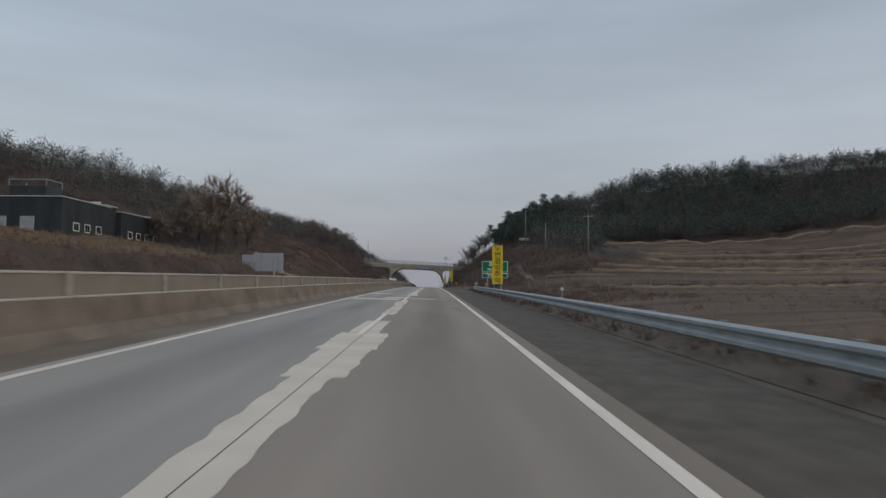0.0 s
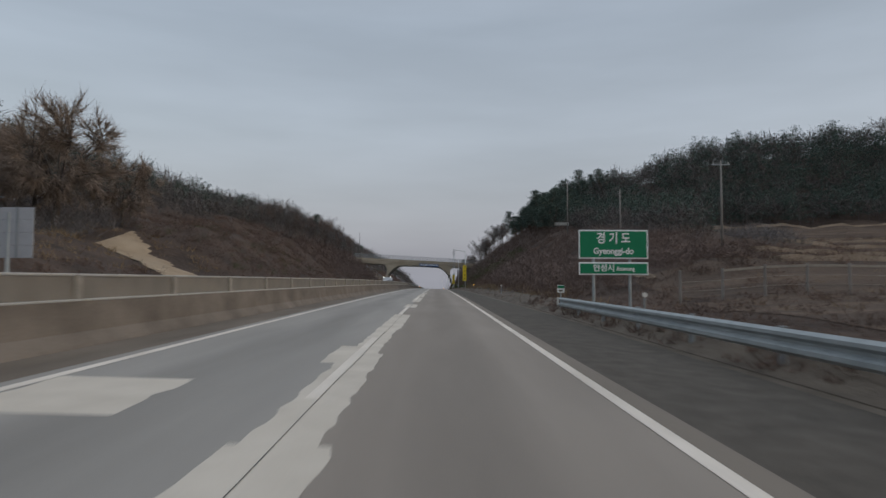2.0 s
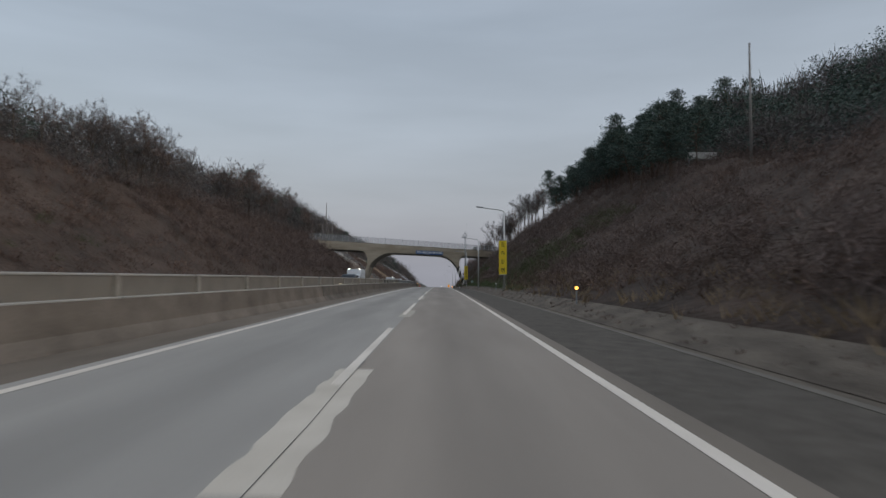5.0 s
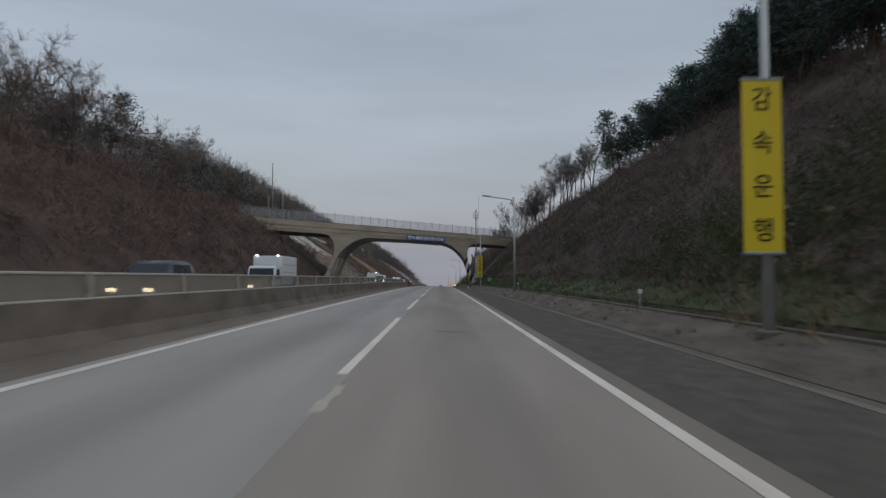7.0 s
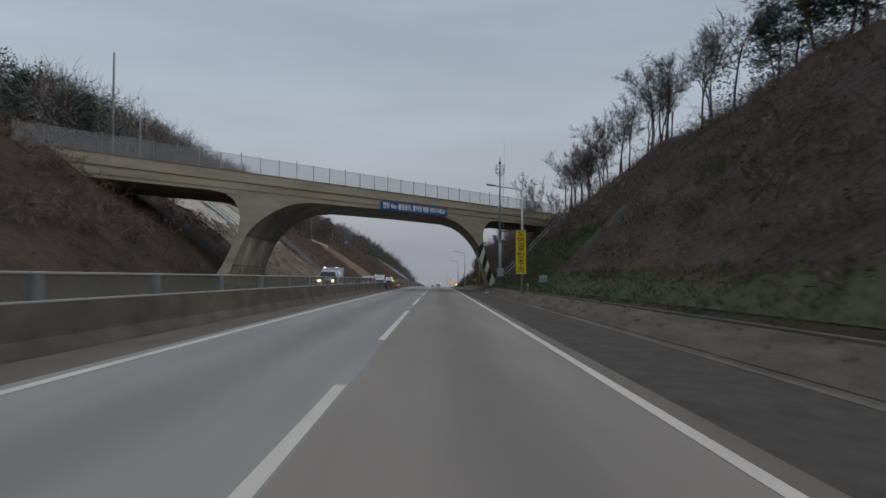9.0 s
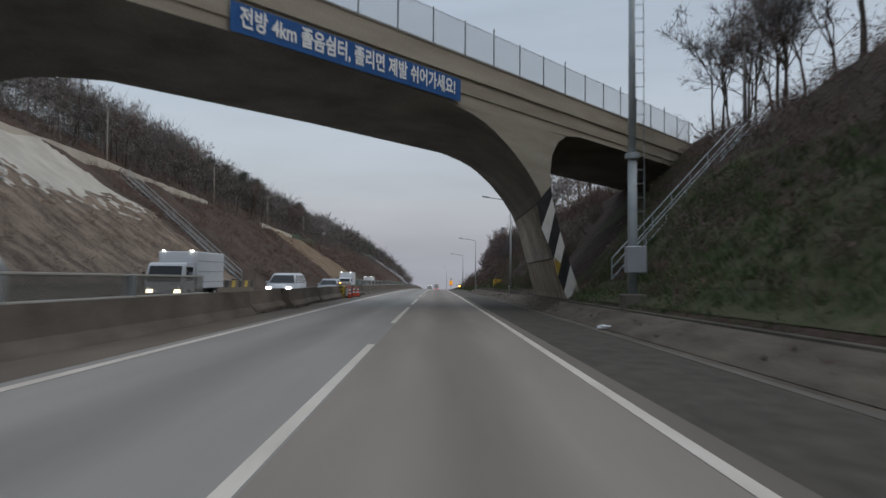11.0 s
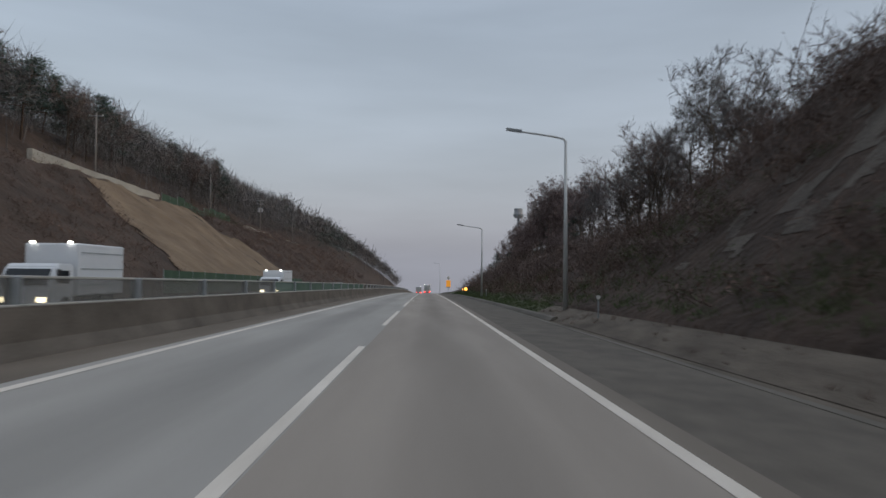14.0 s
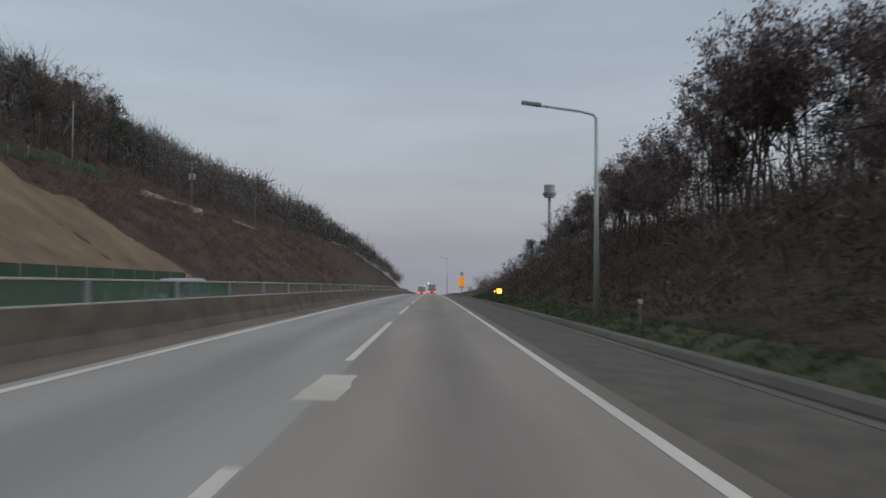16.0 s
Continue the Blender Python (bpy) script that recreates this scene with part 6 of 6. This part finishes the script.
def scatter(kinds, places):
    """Copies of template arrays, each turned and sized, joined into one pair of arrays. places: (x, y, z, size, which)."""
    vs, fs, base = [], [], 0
    for x, y, z, s, k in places:
        v, f = kinds[int(k) % len(kinds)]
        a = PRNG.random() * 6.283
        c, n = math.cos(a), math.sin(a)
        w = np.empty_like(v)
        w[:, 0] = (v[:, 0] * c - v[:, 1] * n) * s + x
        w[:, 1] = (v[:, 0] * n + v[:, 1] * c) * s + y
        w[:, 2] = v[:, 2] * s + z
        vs.append(w)
        fs.append(f + base)
        base += len(v)
    return np.concatenate(vs), np.concatenate(fs)


def stuff(name, kinds, places, material, label, category):
    v, f = scatter(kinds, places)
    return tagged(new(name, arrays_mesh(name, v, f, material)), label, category, kind="stuff")


def spots(n, x0, x1, y0, y1, size, keep=None, sink=0.1):
    """Random places on the ground."""
    x, y = PRNG.uniform(x0, x1, n), PRNG.uniform(y0, y1, n)
    if keep is not None:
        m = keep(x, y)
        x, y = x[m], y[m]
    z = land(x, y) - sink
    s = PRNG.uniform(*size, len(x))
    return np.stack([x, y, z, s, PRNG.integers(0, 1000, len(x))], 1)


# clear of bare soil, sprayed concrete, track, bridge and stairs
def clear(x, y):
    soil = (x < -19) & (x > -36) & (y > 432.5 - (x + 19) * 0.8) & (y < 477 + (x + 36) * 0.5)
    spray = (x < -19) & (x > -36.5) & (y > 318) & (y < 372)
    track = (x < -18) & (x > -32) & (np.abs(y - 110.5 + (x + 19) * 0.75) < 4.4)
    path = (np.abs(x - path_x(y)) < 0.9) & (y > 100) & (y < 140)
    s = (x + 2.65) * AX + (y - 321.1) * AY
    d = (y - 321.1) - (x + 2.65) * AY / AX
    span = (d > -0.8) & (d < DEEP + 0.8)
    stair = ((x < -19) & (x > -36) & (np.abs(y - 364 - (-x - 19.6) * 0.55) < 1.3)) | ((x > 8) & (x < 18) & (np.abs(y - 328.4 - (x - 8.6) * 0.51) < 1.2))
    works = (x < -47.0) & (x > -66) & (y > 90) & (y < 133)
    lane = (x < -36) & (x > -41.5) & (y > 334) & (y < 570)
    scree = (x > 8.4) & (x < 14) & (y > 366) & (y < 414) & (np.sin((y + x * 0.9) * 0.30) > 0.62)
    return ~(scree | soil | spray | track | path | span | stair | works | lane)


SHRUBS = [shrub(np.random.default_rng(k), 1.0, 13, 2, 1) for k in range(6)]
BUSHES = [shrub(np.random.default_rng(20 + k), 1.0, 28, 3, 1, 0.66) for k in range(5)]
TUFTS = [tuft(np.random.default_rng(40 + k), 1.0, 12) for k in range(5)]

east_slope = lambda x, y: clear(x, y) & ((y > 98) | (x < 10)) & (x > 7.4)
west_slope = lambda x, y: clear(x, y) & ((y > 126) | (x > -23.5))
stuff("slope_brush_east", SHRUBS, np.concatenate([
    spots(3400, 7.4, 30, 98, 345, (0.5, 1.5), east_slope), spots(2400, 7.4, 20, 345, 520, (0.55, 1.5), east_slope), spots(800, 6.9, 22, 52, 100, (0.4, 0.9), clear), spots(500, 14, 95, 14, 122, (0.35, 0.8), clear), spots(520, 24, 120, 87, 93, (0.5, 1.1), clear), spots(520, 26, 120, 102, 108, (0.5, 1.2), clear), spots(420, 38, 150, 131, 137, (0.6, 1.4), clear), spots(350, 42, 160, 163, 172, (0.7, 1.5), clear), spots(500, 28, 130, 115, 122, (0.6, 1.3), clear), spots(420, 38, 150, 145, 152, (0.7, 1.5), clear), spots(500, 7.2, 11, 96, 210, (0.5, 1.1), east_slope)]), BRUSH, "dense dry brown brush covering the eastern cut slope", "brush")
stuff("slope_brush_west", SHRUBS, np.concatenate([
    spots(2800, -38, -19.2, 126, 322, (0.5, 1.5), west_slope), spots(2300, -36, -19.2, 374, 600, (0.5, 1.35), west_slope), spots(700, -24, -18.8, -10, 128, (0.5, 1.2), west_slope), spots(260, -28, -19.3, 322, 372, (0.4, 1.0)), spots(160, -36, -26, 364, 374, (0.5, 1.1))]), BRUSH, "dense dry brown brush covering the western cut slope", "brush")
stuff("tall_bushes", BUSHES, np.concatenate([
    spots(240, 10, 30, 110, 345, (1.5, 3.0), east_slope), spots(420, 9, 28, 140, 345, (0.8, 1.7), east_slope), spots(260, 8.5, 24, 102, 150, (1.4, 2.8), east_slope), spots(200, 9, 16, 345, 410, (0.8, 1.6), east_slope), spots(150, 14, 21, 352, 412, (1.6, 3.2), east_slope), spots(260, 9.5, 22, 412, 560, (1.4, 3.4), east_slope),
    spots(110, -38, -24, 128, 200, (0.9, 1.7), west_slope), spots(420, -38, -22, 200, 322, (1.6, 3.6), west_slope), spots(160, -36, -24, 480, 640, (1.5, 3.0), west_slope), spots(40, 8.5, 13, 96, 190, (1.2, 2.2), east_slope)]), TWIG_RED, "tall bare reddish-brown bushes on the slopes", "bushes")
stuff("bramble_patches", BUSHES, np.concatenate([
    spots(80, 8.5, 14, 203, 222, (0.9, 2.0), east_slope), spots(45, 13, 20, 203, 218, (1.1, 2.2), east_slope),
    spots(330, 7.6, 17, 196, 345, (0.7, 1.7), lambda x, y: east_slope(x, y) & (np.sin(y * 0.21) + np.sin(x * 0.6) > 0.2)),
    spots(190, 7.0, 12.5, 348, 414, (0.6, 1.3), east_slope), spots(60, 6.85, 7.5, 362, 377, (0.45, 0.8)), spots(60, -34, -21, 128, 180, (0.6, 1.2), west_slope), spots(110, 7.6, 12, 425, 500, (0.6, 1.2), east_slope), spots(60, -40, -36, 460, 520, (0.8, 1.6))]), BRUSH_GREEN, "dull green bramble patches among the brush", "bramble")
stuff("verge_grass", TUFTS, np.concatenate([
    spots(4200, 6.75, 8.8, 190, 345, (0.16, 0.40), clear), spots(1600, 6.7, 8.8, 404, 520, (0.14, 0.38), clear), spots(700, 6.8, 8.6, 352, 404, (0.15, 0.4), clear)]), GRASS, "short green grass along the verge", "grass")
stuff("slope_grass", TUFTS, np.concatenate([
    spots(4200, 7.4, 13.5, 294, 346, (0.2, 0.55), clear), spots(900, 7.4, 11, 346, 362, (0.2, 0.5), clear), spots(500, 8, 14, 196, 214, (0.3, 0.6), clear)]), GRASS, "dull green grass on the slope by the overpass", "grass")
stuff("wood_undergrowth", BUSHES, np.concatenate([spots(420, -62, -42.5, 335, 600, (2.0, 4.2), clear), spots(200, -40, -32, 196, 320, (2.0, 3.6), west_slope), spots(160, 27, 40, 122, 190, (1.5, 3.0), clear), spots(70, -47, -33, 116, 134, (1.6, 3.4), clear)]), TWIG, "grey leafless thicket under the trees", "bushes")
stuff("red_bushes", BUSHES, spots(140, 32, 46, 186, 224, (2.2, 4.2), clear), TWIG_RED, "tall reddish bare thicket above the slope", "bushes")
stuff("straw_tufts", TUFTS, np.concatenate([
    spots(1700, 9, 60, 12, 150, (0.2, 0.6), lambda x, y: clear(x, y) & (y < 70 + 1.6 * x)), spots(700, 6.5, 9.5, -5, 205, (0.25, 0.7), clear), spots(1600, -48, -22.5, -10, 126, (0.3, 0.85), clear)]), STRAW, "straw-coloured dead grass tufts in the fields", "grass")
weeds = np.concatenate([spots(700, 5.45, 6.6, -5, 96, (0.1, 0.38)), spots(600, 5.5, 6.6, 96, 410, (0.06, 0.20))])
weeds[:, 2] = -0.06 + (weeds[:, 0] - 5.5) * 0.4 + droop(weeds[:, 1])
lawn = spots(2200, 5.62, 6.72, 410, 520, (0.10, 0.26))
lawn[:, 2] = -0.02 + (lawn[:, 0] - 5.6) * 0.38 + droop(lawn[:, 1])
stuff("kerb_grass", TUFTS, lawn, GRASS, "short green grass growing behind the kerb", "grass")
stuff("verge_weeds", TUFTS, weeds, BRUSH, "dead weeds on the dirt verge", "weeds")


# single trees
def tree_kind(name, arrays, wood, leaf, label, crown_name):
    t = thing(name, label, "tree", (0, 0, 0))
    wv, wf, tv, tf = arrays
    link_mesh("trunk", arrays_mesh("trunk", wv, wf, wood), t)
    link_mesh(crown_name, arrays_mesh(crown_name, tv, tf, leaf), t)
    return t


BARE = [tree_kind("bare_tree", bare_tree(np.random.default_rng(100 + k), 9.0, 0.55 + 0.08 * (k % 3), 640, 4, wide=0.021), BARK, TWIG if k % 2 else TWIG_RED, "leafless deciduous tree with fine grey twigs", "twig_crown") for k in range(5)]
OAKS = [tree_kind("oak_tree", oak_tree(np.random.default_rng(120 + k), 10.0, 5.6, 6500), BARK, OAK_TWIG, "broad old leafless oak with a rounded twiggy crown", "twig_crown") for k in range(2)]
LEAFY = [tree_kind("withered_tree", leafy_tree(np.random.default_rng(180 + k), 9.0, 0.62, 520, 1500), BARK, DEAD_LEAF, "tree with dark withered brown leaves still hanging", "leaf_crown") for k in range(3)]
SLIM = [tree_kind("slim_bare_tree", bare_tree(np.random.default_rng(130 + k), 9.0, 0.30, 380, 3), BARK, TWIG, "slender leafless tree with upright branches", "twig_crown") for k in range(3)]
PINES = [tree_kind("pine_tree", pine_tree(np.random.default_rng(150 + k), 9.0, 42, 32, 0.38, 0.08), PINE_BARK, PINE, "dark green pine with tiered needle clumps", "needles") for k in range(4)]
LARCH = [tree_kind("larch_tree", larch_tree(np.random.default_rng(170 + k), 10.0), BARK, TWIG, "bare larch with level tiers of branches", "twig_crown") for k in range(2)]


def plant(kinds, places, group):
    for x, y, z, s, k in places:
        src = kinds[int(k) % len(kinds)]
        o = copy_thing(src, pose(x, y, z, 0, 0, float(PRNG.uniform(0, 360))))
        o.scale = (s, s, s * float(PRNG.uniform(0.9, 1.15)))
        o["group"] = group


def row(n, pts, spread, size, sink=0.3):
    """Trees along a broken line of (x, y), jittered."""
    p = np.array(pts, float)
    t = PRNG.random(n) * (len(p) - 1)
    x = np.interp(t, range(len(p)), p[:, 0]) + PRNG.uniform(-spread, spread, n)
    y = np.interp(t, range(len(p)), p[:, 1]) + PRNG.uniform(-spread, spread, n)
    ok = clear(x, y)
    x, y = x[ok], y[ok]
    return np.stack([x, y, land(x, y) - sink, PRNG.uniform(*size, len(x)), PRNG.integers(0, 1000, len(x))], 1)


BIG = np.array([(-37.5, 121.0, 1.26, 0), (-42.0, 125.0, 1.02, 1), (-33.6, 126.5, 0.80, 1), (-46.0, 121.5, 0.80, 0)])
plant(OAKS, np.array([(x, y, ground_at(x, y) - 0.3, s, k) for x, y, s, k in BIG]), "big trees by the dirt track")
plant(PINES, row(46, [(30, 212), (31, 240), (31, 262), (30, 290), (27, 305)], 3.0, (0.7, 1.15)), "pines above the eastern slope")
plant(PINES, row(26, [(40, 235), (42, 260), (40, 290)], 6.0, (0.8, 1.2)), "pines above the eastern slope")
plant(PINES, row(22, [(25.5, 204), (26.5, 235), (27, 262)], 1.4, (0.55, 0.9)), "pines above the eastern slope")
plant(BARE, row(14, [(25, 300), (22, 322), (20, 336), (19, 344)], 1.6, (0.9, 1.2)), "bare trees by the overpass")
plant(SLIM, row(20, [(26, 306), (22, 330), (19, 350)], 2.0, (0.9, 1.25)), "bare trees by the overpass")
plant(SLIM, np.array([[18.8, 385, ground_at(18.8, 385) - 0.3, 1.3, 0], [20.6, 386, ground_at(20.6, 386) - 0.3, 1.55, 1], [17.5, 386.5, ground_at(17.5, 386.5) - 0.3, 0.8, 2], [19.5, 362, ground_at(19.5, 362) - 0.3, 0.9, 2], [22.5, 372, ground_at(22.5, 372) - 0.3, 0.9, 0]]), "bare trees past the overpass")
plant(BARE, row(14, [(17, 352), (16.5, 370), (17.5, 400)], 1.8, (0.55, 0.9)), "bare trees past the overpass")
plant(PINES, np.array([[14.9, 389, ground_at(14.9, 389) - 0.2, 0.70, 1], [16.4, 391, ground_at(16.4, 391) - 0.2, 0.5, 2]]), "pines past the overpass")
plant(BARE, row(34, [(17.5, 410), (17, 425), (17, 440)], 3.2, (0.6, 0.92)), "bare trees along the eastern bank")
plant(LEAFY, row(12, [(15.5, 454), (16, 460), (16.5, 470)], 1.4, (0.8, 1.05)), "bare trees along the eastern bank")
plant(BARE, row(16, [(17, 464), (18, 480), (19, 500)], 2.2, (0.45, 0.7)), "bare trees along the eastern bank")
plant(LEAFY, row(15, [(13.5, 436), (13, 450), (14, 480), (15, 510)], 1.2, (0.42, 0.72)), "bare trees along the eastern bank")
plant(LEAFY, row(12, [(14, 466), (14.5, 478), (15, 492)], 1.0, (0.6, 0.85)), "withered trees along the eastern bank")
plant(LEAFY, row(4, [(17.5, 449), (18.5, 453)], 0.8, (0.85, 1.0)), "withered trees along the eastern bank")
plant(LARCH, row(11, [(22, 450), (22.5, 470), (23, 488)], 1.5, (0.75, 1.05)), "bare trees along the eastern bank")
plant(PINES, row(3, [(15, 438), (16.5, 455), (18, 475)], 1.5, (0.45, 0.6)), "pines along the eastern bank")
plant(PINES, row(12, [(19, 500), (20, 530), (22, 560)], 2.0, (0.6, 0.95)), "pines along the eastern bank")
plant(BARE, row(50, [(-37, 196), (-34, 225), (-33, 262), (-31, 285)], 3.5, (0.65, 1.05)), "bare trees above the western slope")
plant(PINES, row(16, [(-45, 250), (-40, 300), (-42, 330)], 4.0, (0.7, 1.1)), "pines above the western slope")
plant(LARCH, row(9, [(-47, 385), (-47, 400), (-48, 418)], 2.0, (0.75, 1.0)), "larches above the hillside lane")
plant(BARE, row(46, [(-45, 345), (-46, 400), (-46, 460), (-46, 520)], 2.8, (0.8, 1.2)), "bare trees above the hillside lane")
plant(PINES, row(14, [(-47, 420), (-48, 450), (-48, 540)], 3.0, (0.75, 1.05)), "pines above the hillside lane")
for t in BARE + OAKS + LEAFY + SLIM + PINES + LARCH:
    for c in list(t.children_recursive):
        bpy.data.objects.remove(c)
    bpy.data.objects.remove(t)

# woods on the hills
def far_tree(rng, high, twigs, thick=0.0085):
    """A light leafless tree for distant woods: a trunk and a rounded fuzz of rising twigs."""
    wv, wf, tv, tf = [], [], [], []
    top = np.array([*rng.normal(size=2) * 0.05 * high, high * 0.55])
    limb(wv, wf, np.zeros(3), top, 0.0065 * high, 0.003 * high)
    mid, size = np.array([0, 0, 0.58 * high]), np.array([0.33, 0.33, 0.36]) * high * rng.uniform(0.9, 1.15)
    for _ in range(twigs):
        d = rng.normal(size=3)
        d /= np.linalg.norm(d)
        a = mid + d * size * rng.uniform(0.15, 0.8)
        e = d * 0.7 + rng.normal(size=3) * 0.5 + np.array([0, 0, 0.28])
        ribbon(tv, tf, a, a + e * high * rng.uniform(0.09, 0.19), thick * high, rng)
    return np.array(wv), np.array(wf), np.array(tv), np.array(tf)


FAR_BARE = [far_tree(np.random.default_rng(200 + k), 8.0, 66) for k in range(7)]
FAR_FINE = [far_tree(np.random.default_rng(240 + k), 8.0, 150, 0.0032) for k in range(6)]
FAR_PINE = [pine_tree(np.random.default_rng(220 + k), 8.0, 14, 7, 0.25, 0.16) for k in range(4)]


def fat(arr):
    """Wood and crown of a tree as one pair of arrays."""
    wv, wf, tv, tf = arr
    return np.concatenate([wv, tv]), np.concatenate([wf, tf + len(wv)])


def wood_spots(n, x0, x1, y0, y1, size, keep=None):
    return spots(n, x0, x1, y0, y1, size, lambda x, y: clear(x, y) & (keep(x, y) if keep else True), 0.3)


east_wood = lambda x, y: (x > 28) & (y > np.interp(x, [28, 36, 48, 60], [128, 140, 196, 203]) + 3 * np.sin(x * 0.2))
west_wood = lambda x, y: (-x) > np.maximum(36, 46 - (y - 128) * 0.5)
near = lambda x, y: (x > -62 - np.clip(198 - y, 0, 35)) & (y < 215)
west_near = lambda x, y: west_wood(x, y) & near(x, y)
west_back = lambda x, y: west_wood(x, y) & ~near(x, y)
patchy = lambda x, y: np.sin(x * 0.07 + 1) + np.sin(y * 0.06 + 0.02 * x) > -0.7
stuff("woods_bare_east", [fat(a) for a in FAR_BARE], np.concatenate([
    wood_spots(700, 28, 60, 126, 215, (0.42, 0.75), east_wood), wood_spots(700, 58, 190, 201, 250, (0.6, 1.0)), wood_spots(400, 40, 95, 205, 300, (0.6, 1.0)), wood_spots(1700, 40, 190, 196, 340, (0.7, 1.2), east_wood), wood_spots(900, 70, 280, 235, 430, (0.8, 1.3)), wood_spots(200, 20, 60, 405, 520, (0.7, 1.2)), wood_spots(260, 20, 90, 520, 900, (0.6, 1.1))]), WOOD_TWIG, "leafless woods on the eastern hill", "woods")
stuff("woods_pine_east", [(t[2], t[3]) for t in FAR_PINE], np.concatenate([
    wood_spots(500, 30, 62, 132, 215, (0.5, 0.9), east_wood), wood_spots(260, 28, 50, 205, 312, (0.65, 1.0)), wood_spots(800, 58, 200, 201, 246, (0.7, 1.1)), wood_spots(1300, 44, 200, 198, 290, (0.7, 1.15), lambda x, y: east_wood(x, y) & patchy(x, y)), wood_spots(60, 20, 60, 520, 800, (0.6, 1.0))]), PINE, "dark pines scattered through the eastern woods", "woods")
stuff("woods_bare_west", [fat(a) for a in FAR_BARE], np.concatenate([
    wood_spots(1500, -97, -36, 128, 215, (0.35, 0.62), west_near), wood_spots(1500, -150, -36, 128, 340, (0.7, 1.2), west_back), wood_spots(640, -110, -24, 600, 1000, (1.2, 1.9)), wood_spots(300, -220, -80, 70, 140, (0.8, 1.2)), wood_spots(420, -115, -66, 96, 140, (0.55, 0.85))]), WOOD_TWIG, "leafless woods on the western hill", "woods")
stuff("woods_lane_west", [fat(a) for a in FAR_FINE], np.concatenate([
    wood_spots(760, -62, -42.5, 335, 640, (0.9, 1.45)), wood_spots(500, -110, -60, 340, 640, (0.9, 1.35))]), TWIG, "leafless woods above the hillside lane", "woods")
stuff("woods_pine_west", [(t[2], t[3]) for t in FAR_PINE], np.concatenate([
    wood_spots(500, -97, -40, 134, 215, (0.4, 0.68), west_near), wood_spots(900, -190, -46, 100, 340, (0.65, 1.1), west_back), wood_spots(480, -90, -45, 340, 640, (0.75, 1.15)), wood_spots(240, -110, -30, 620, 1000, (0.9, 1.5)), wood_spots(200, -220, -75, 70, 140, (0.7, 1.1))]), PINE, "dark pines scattered through the western woods", "woods")
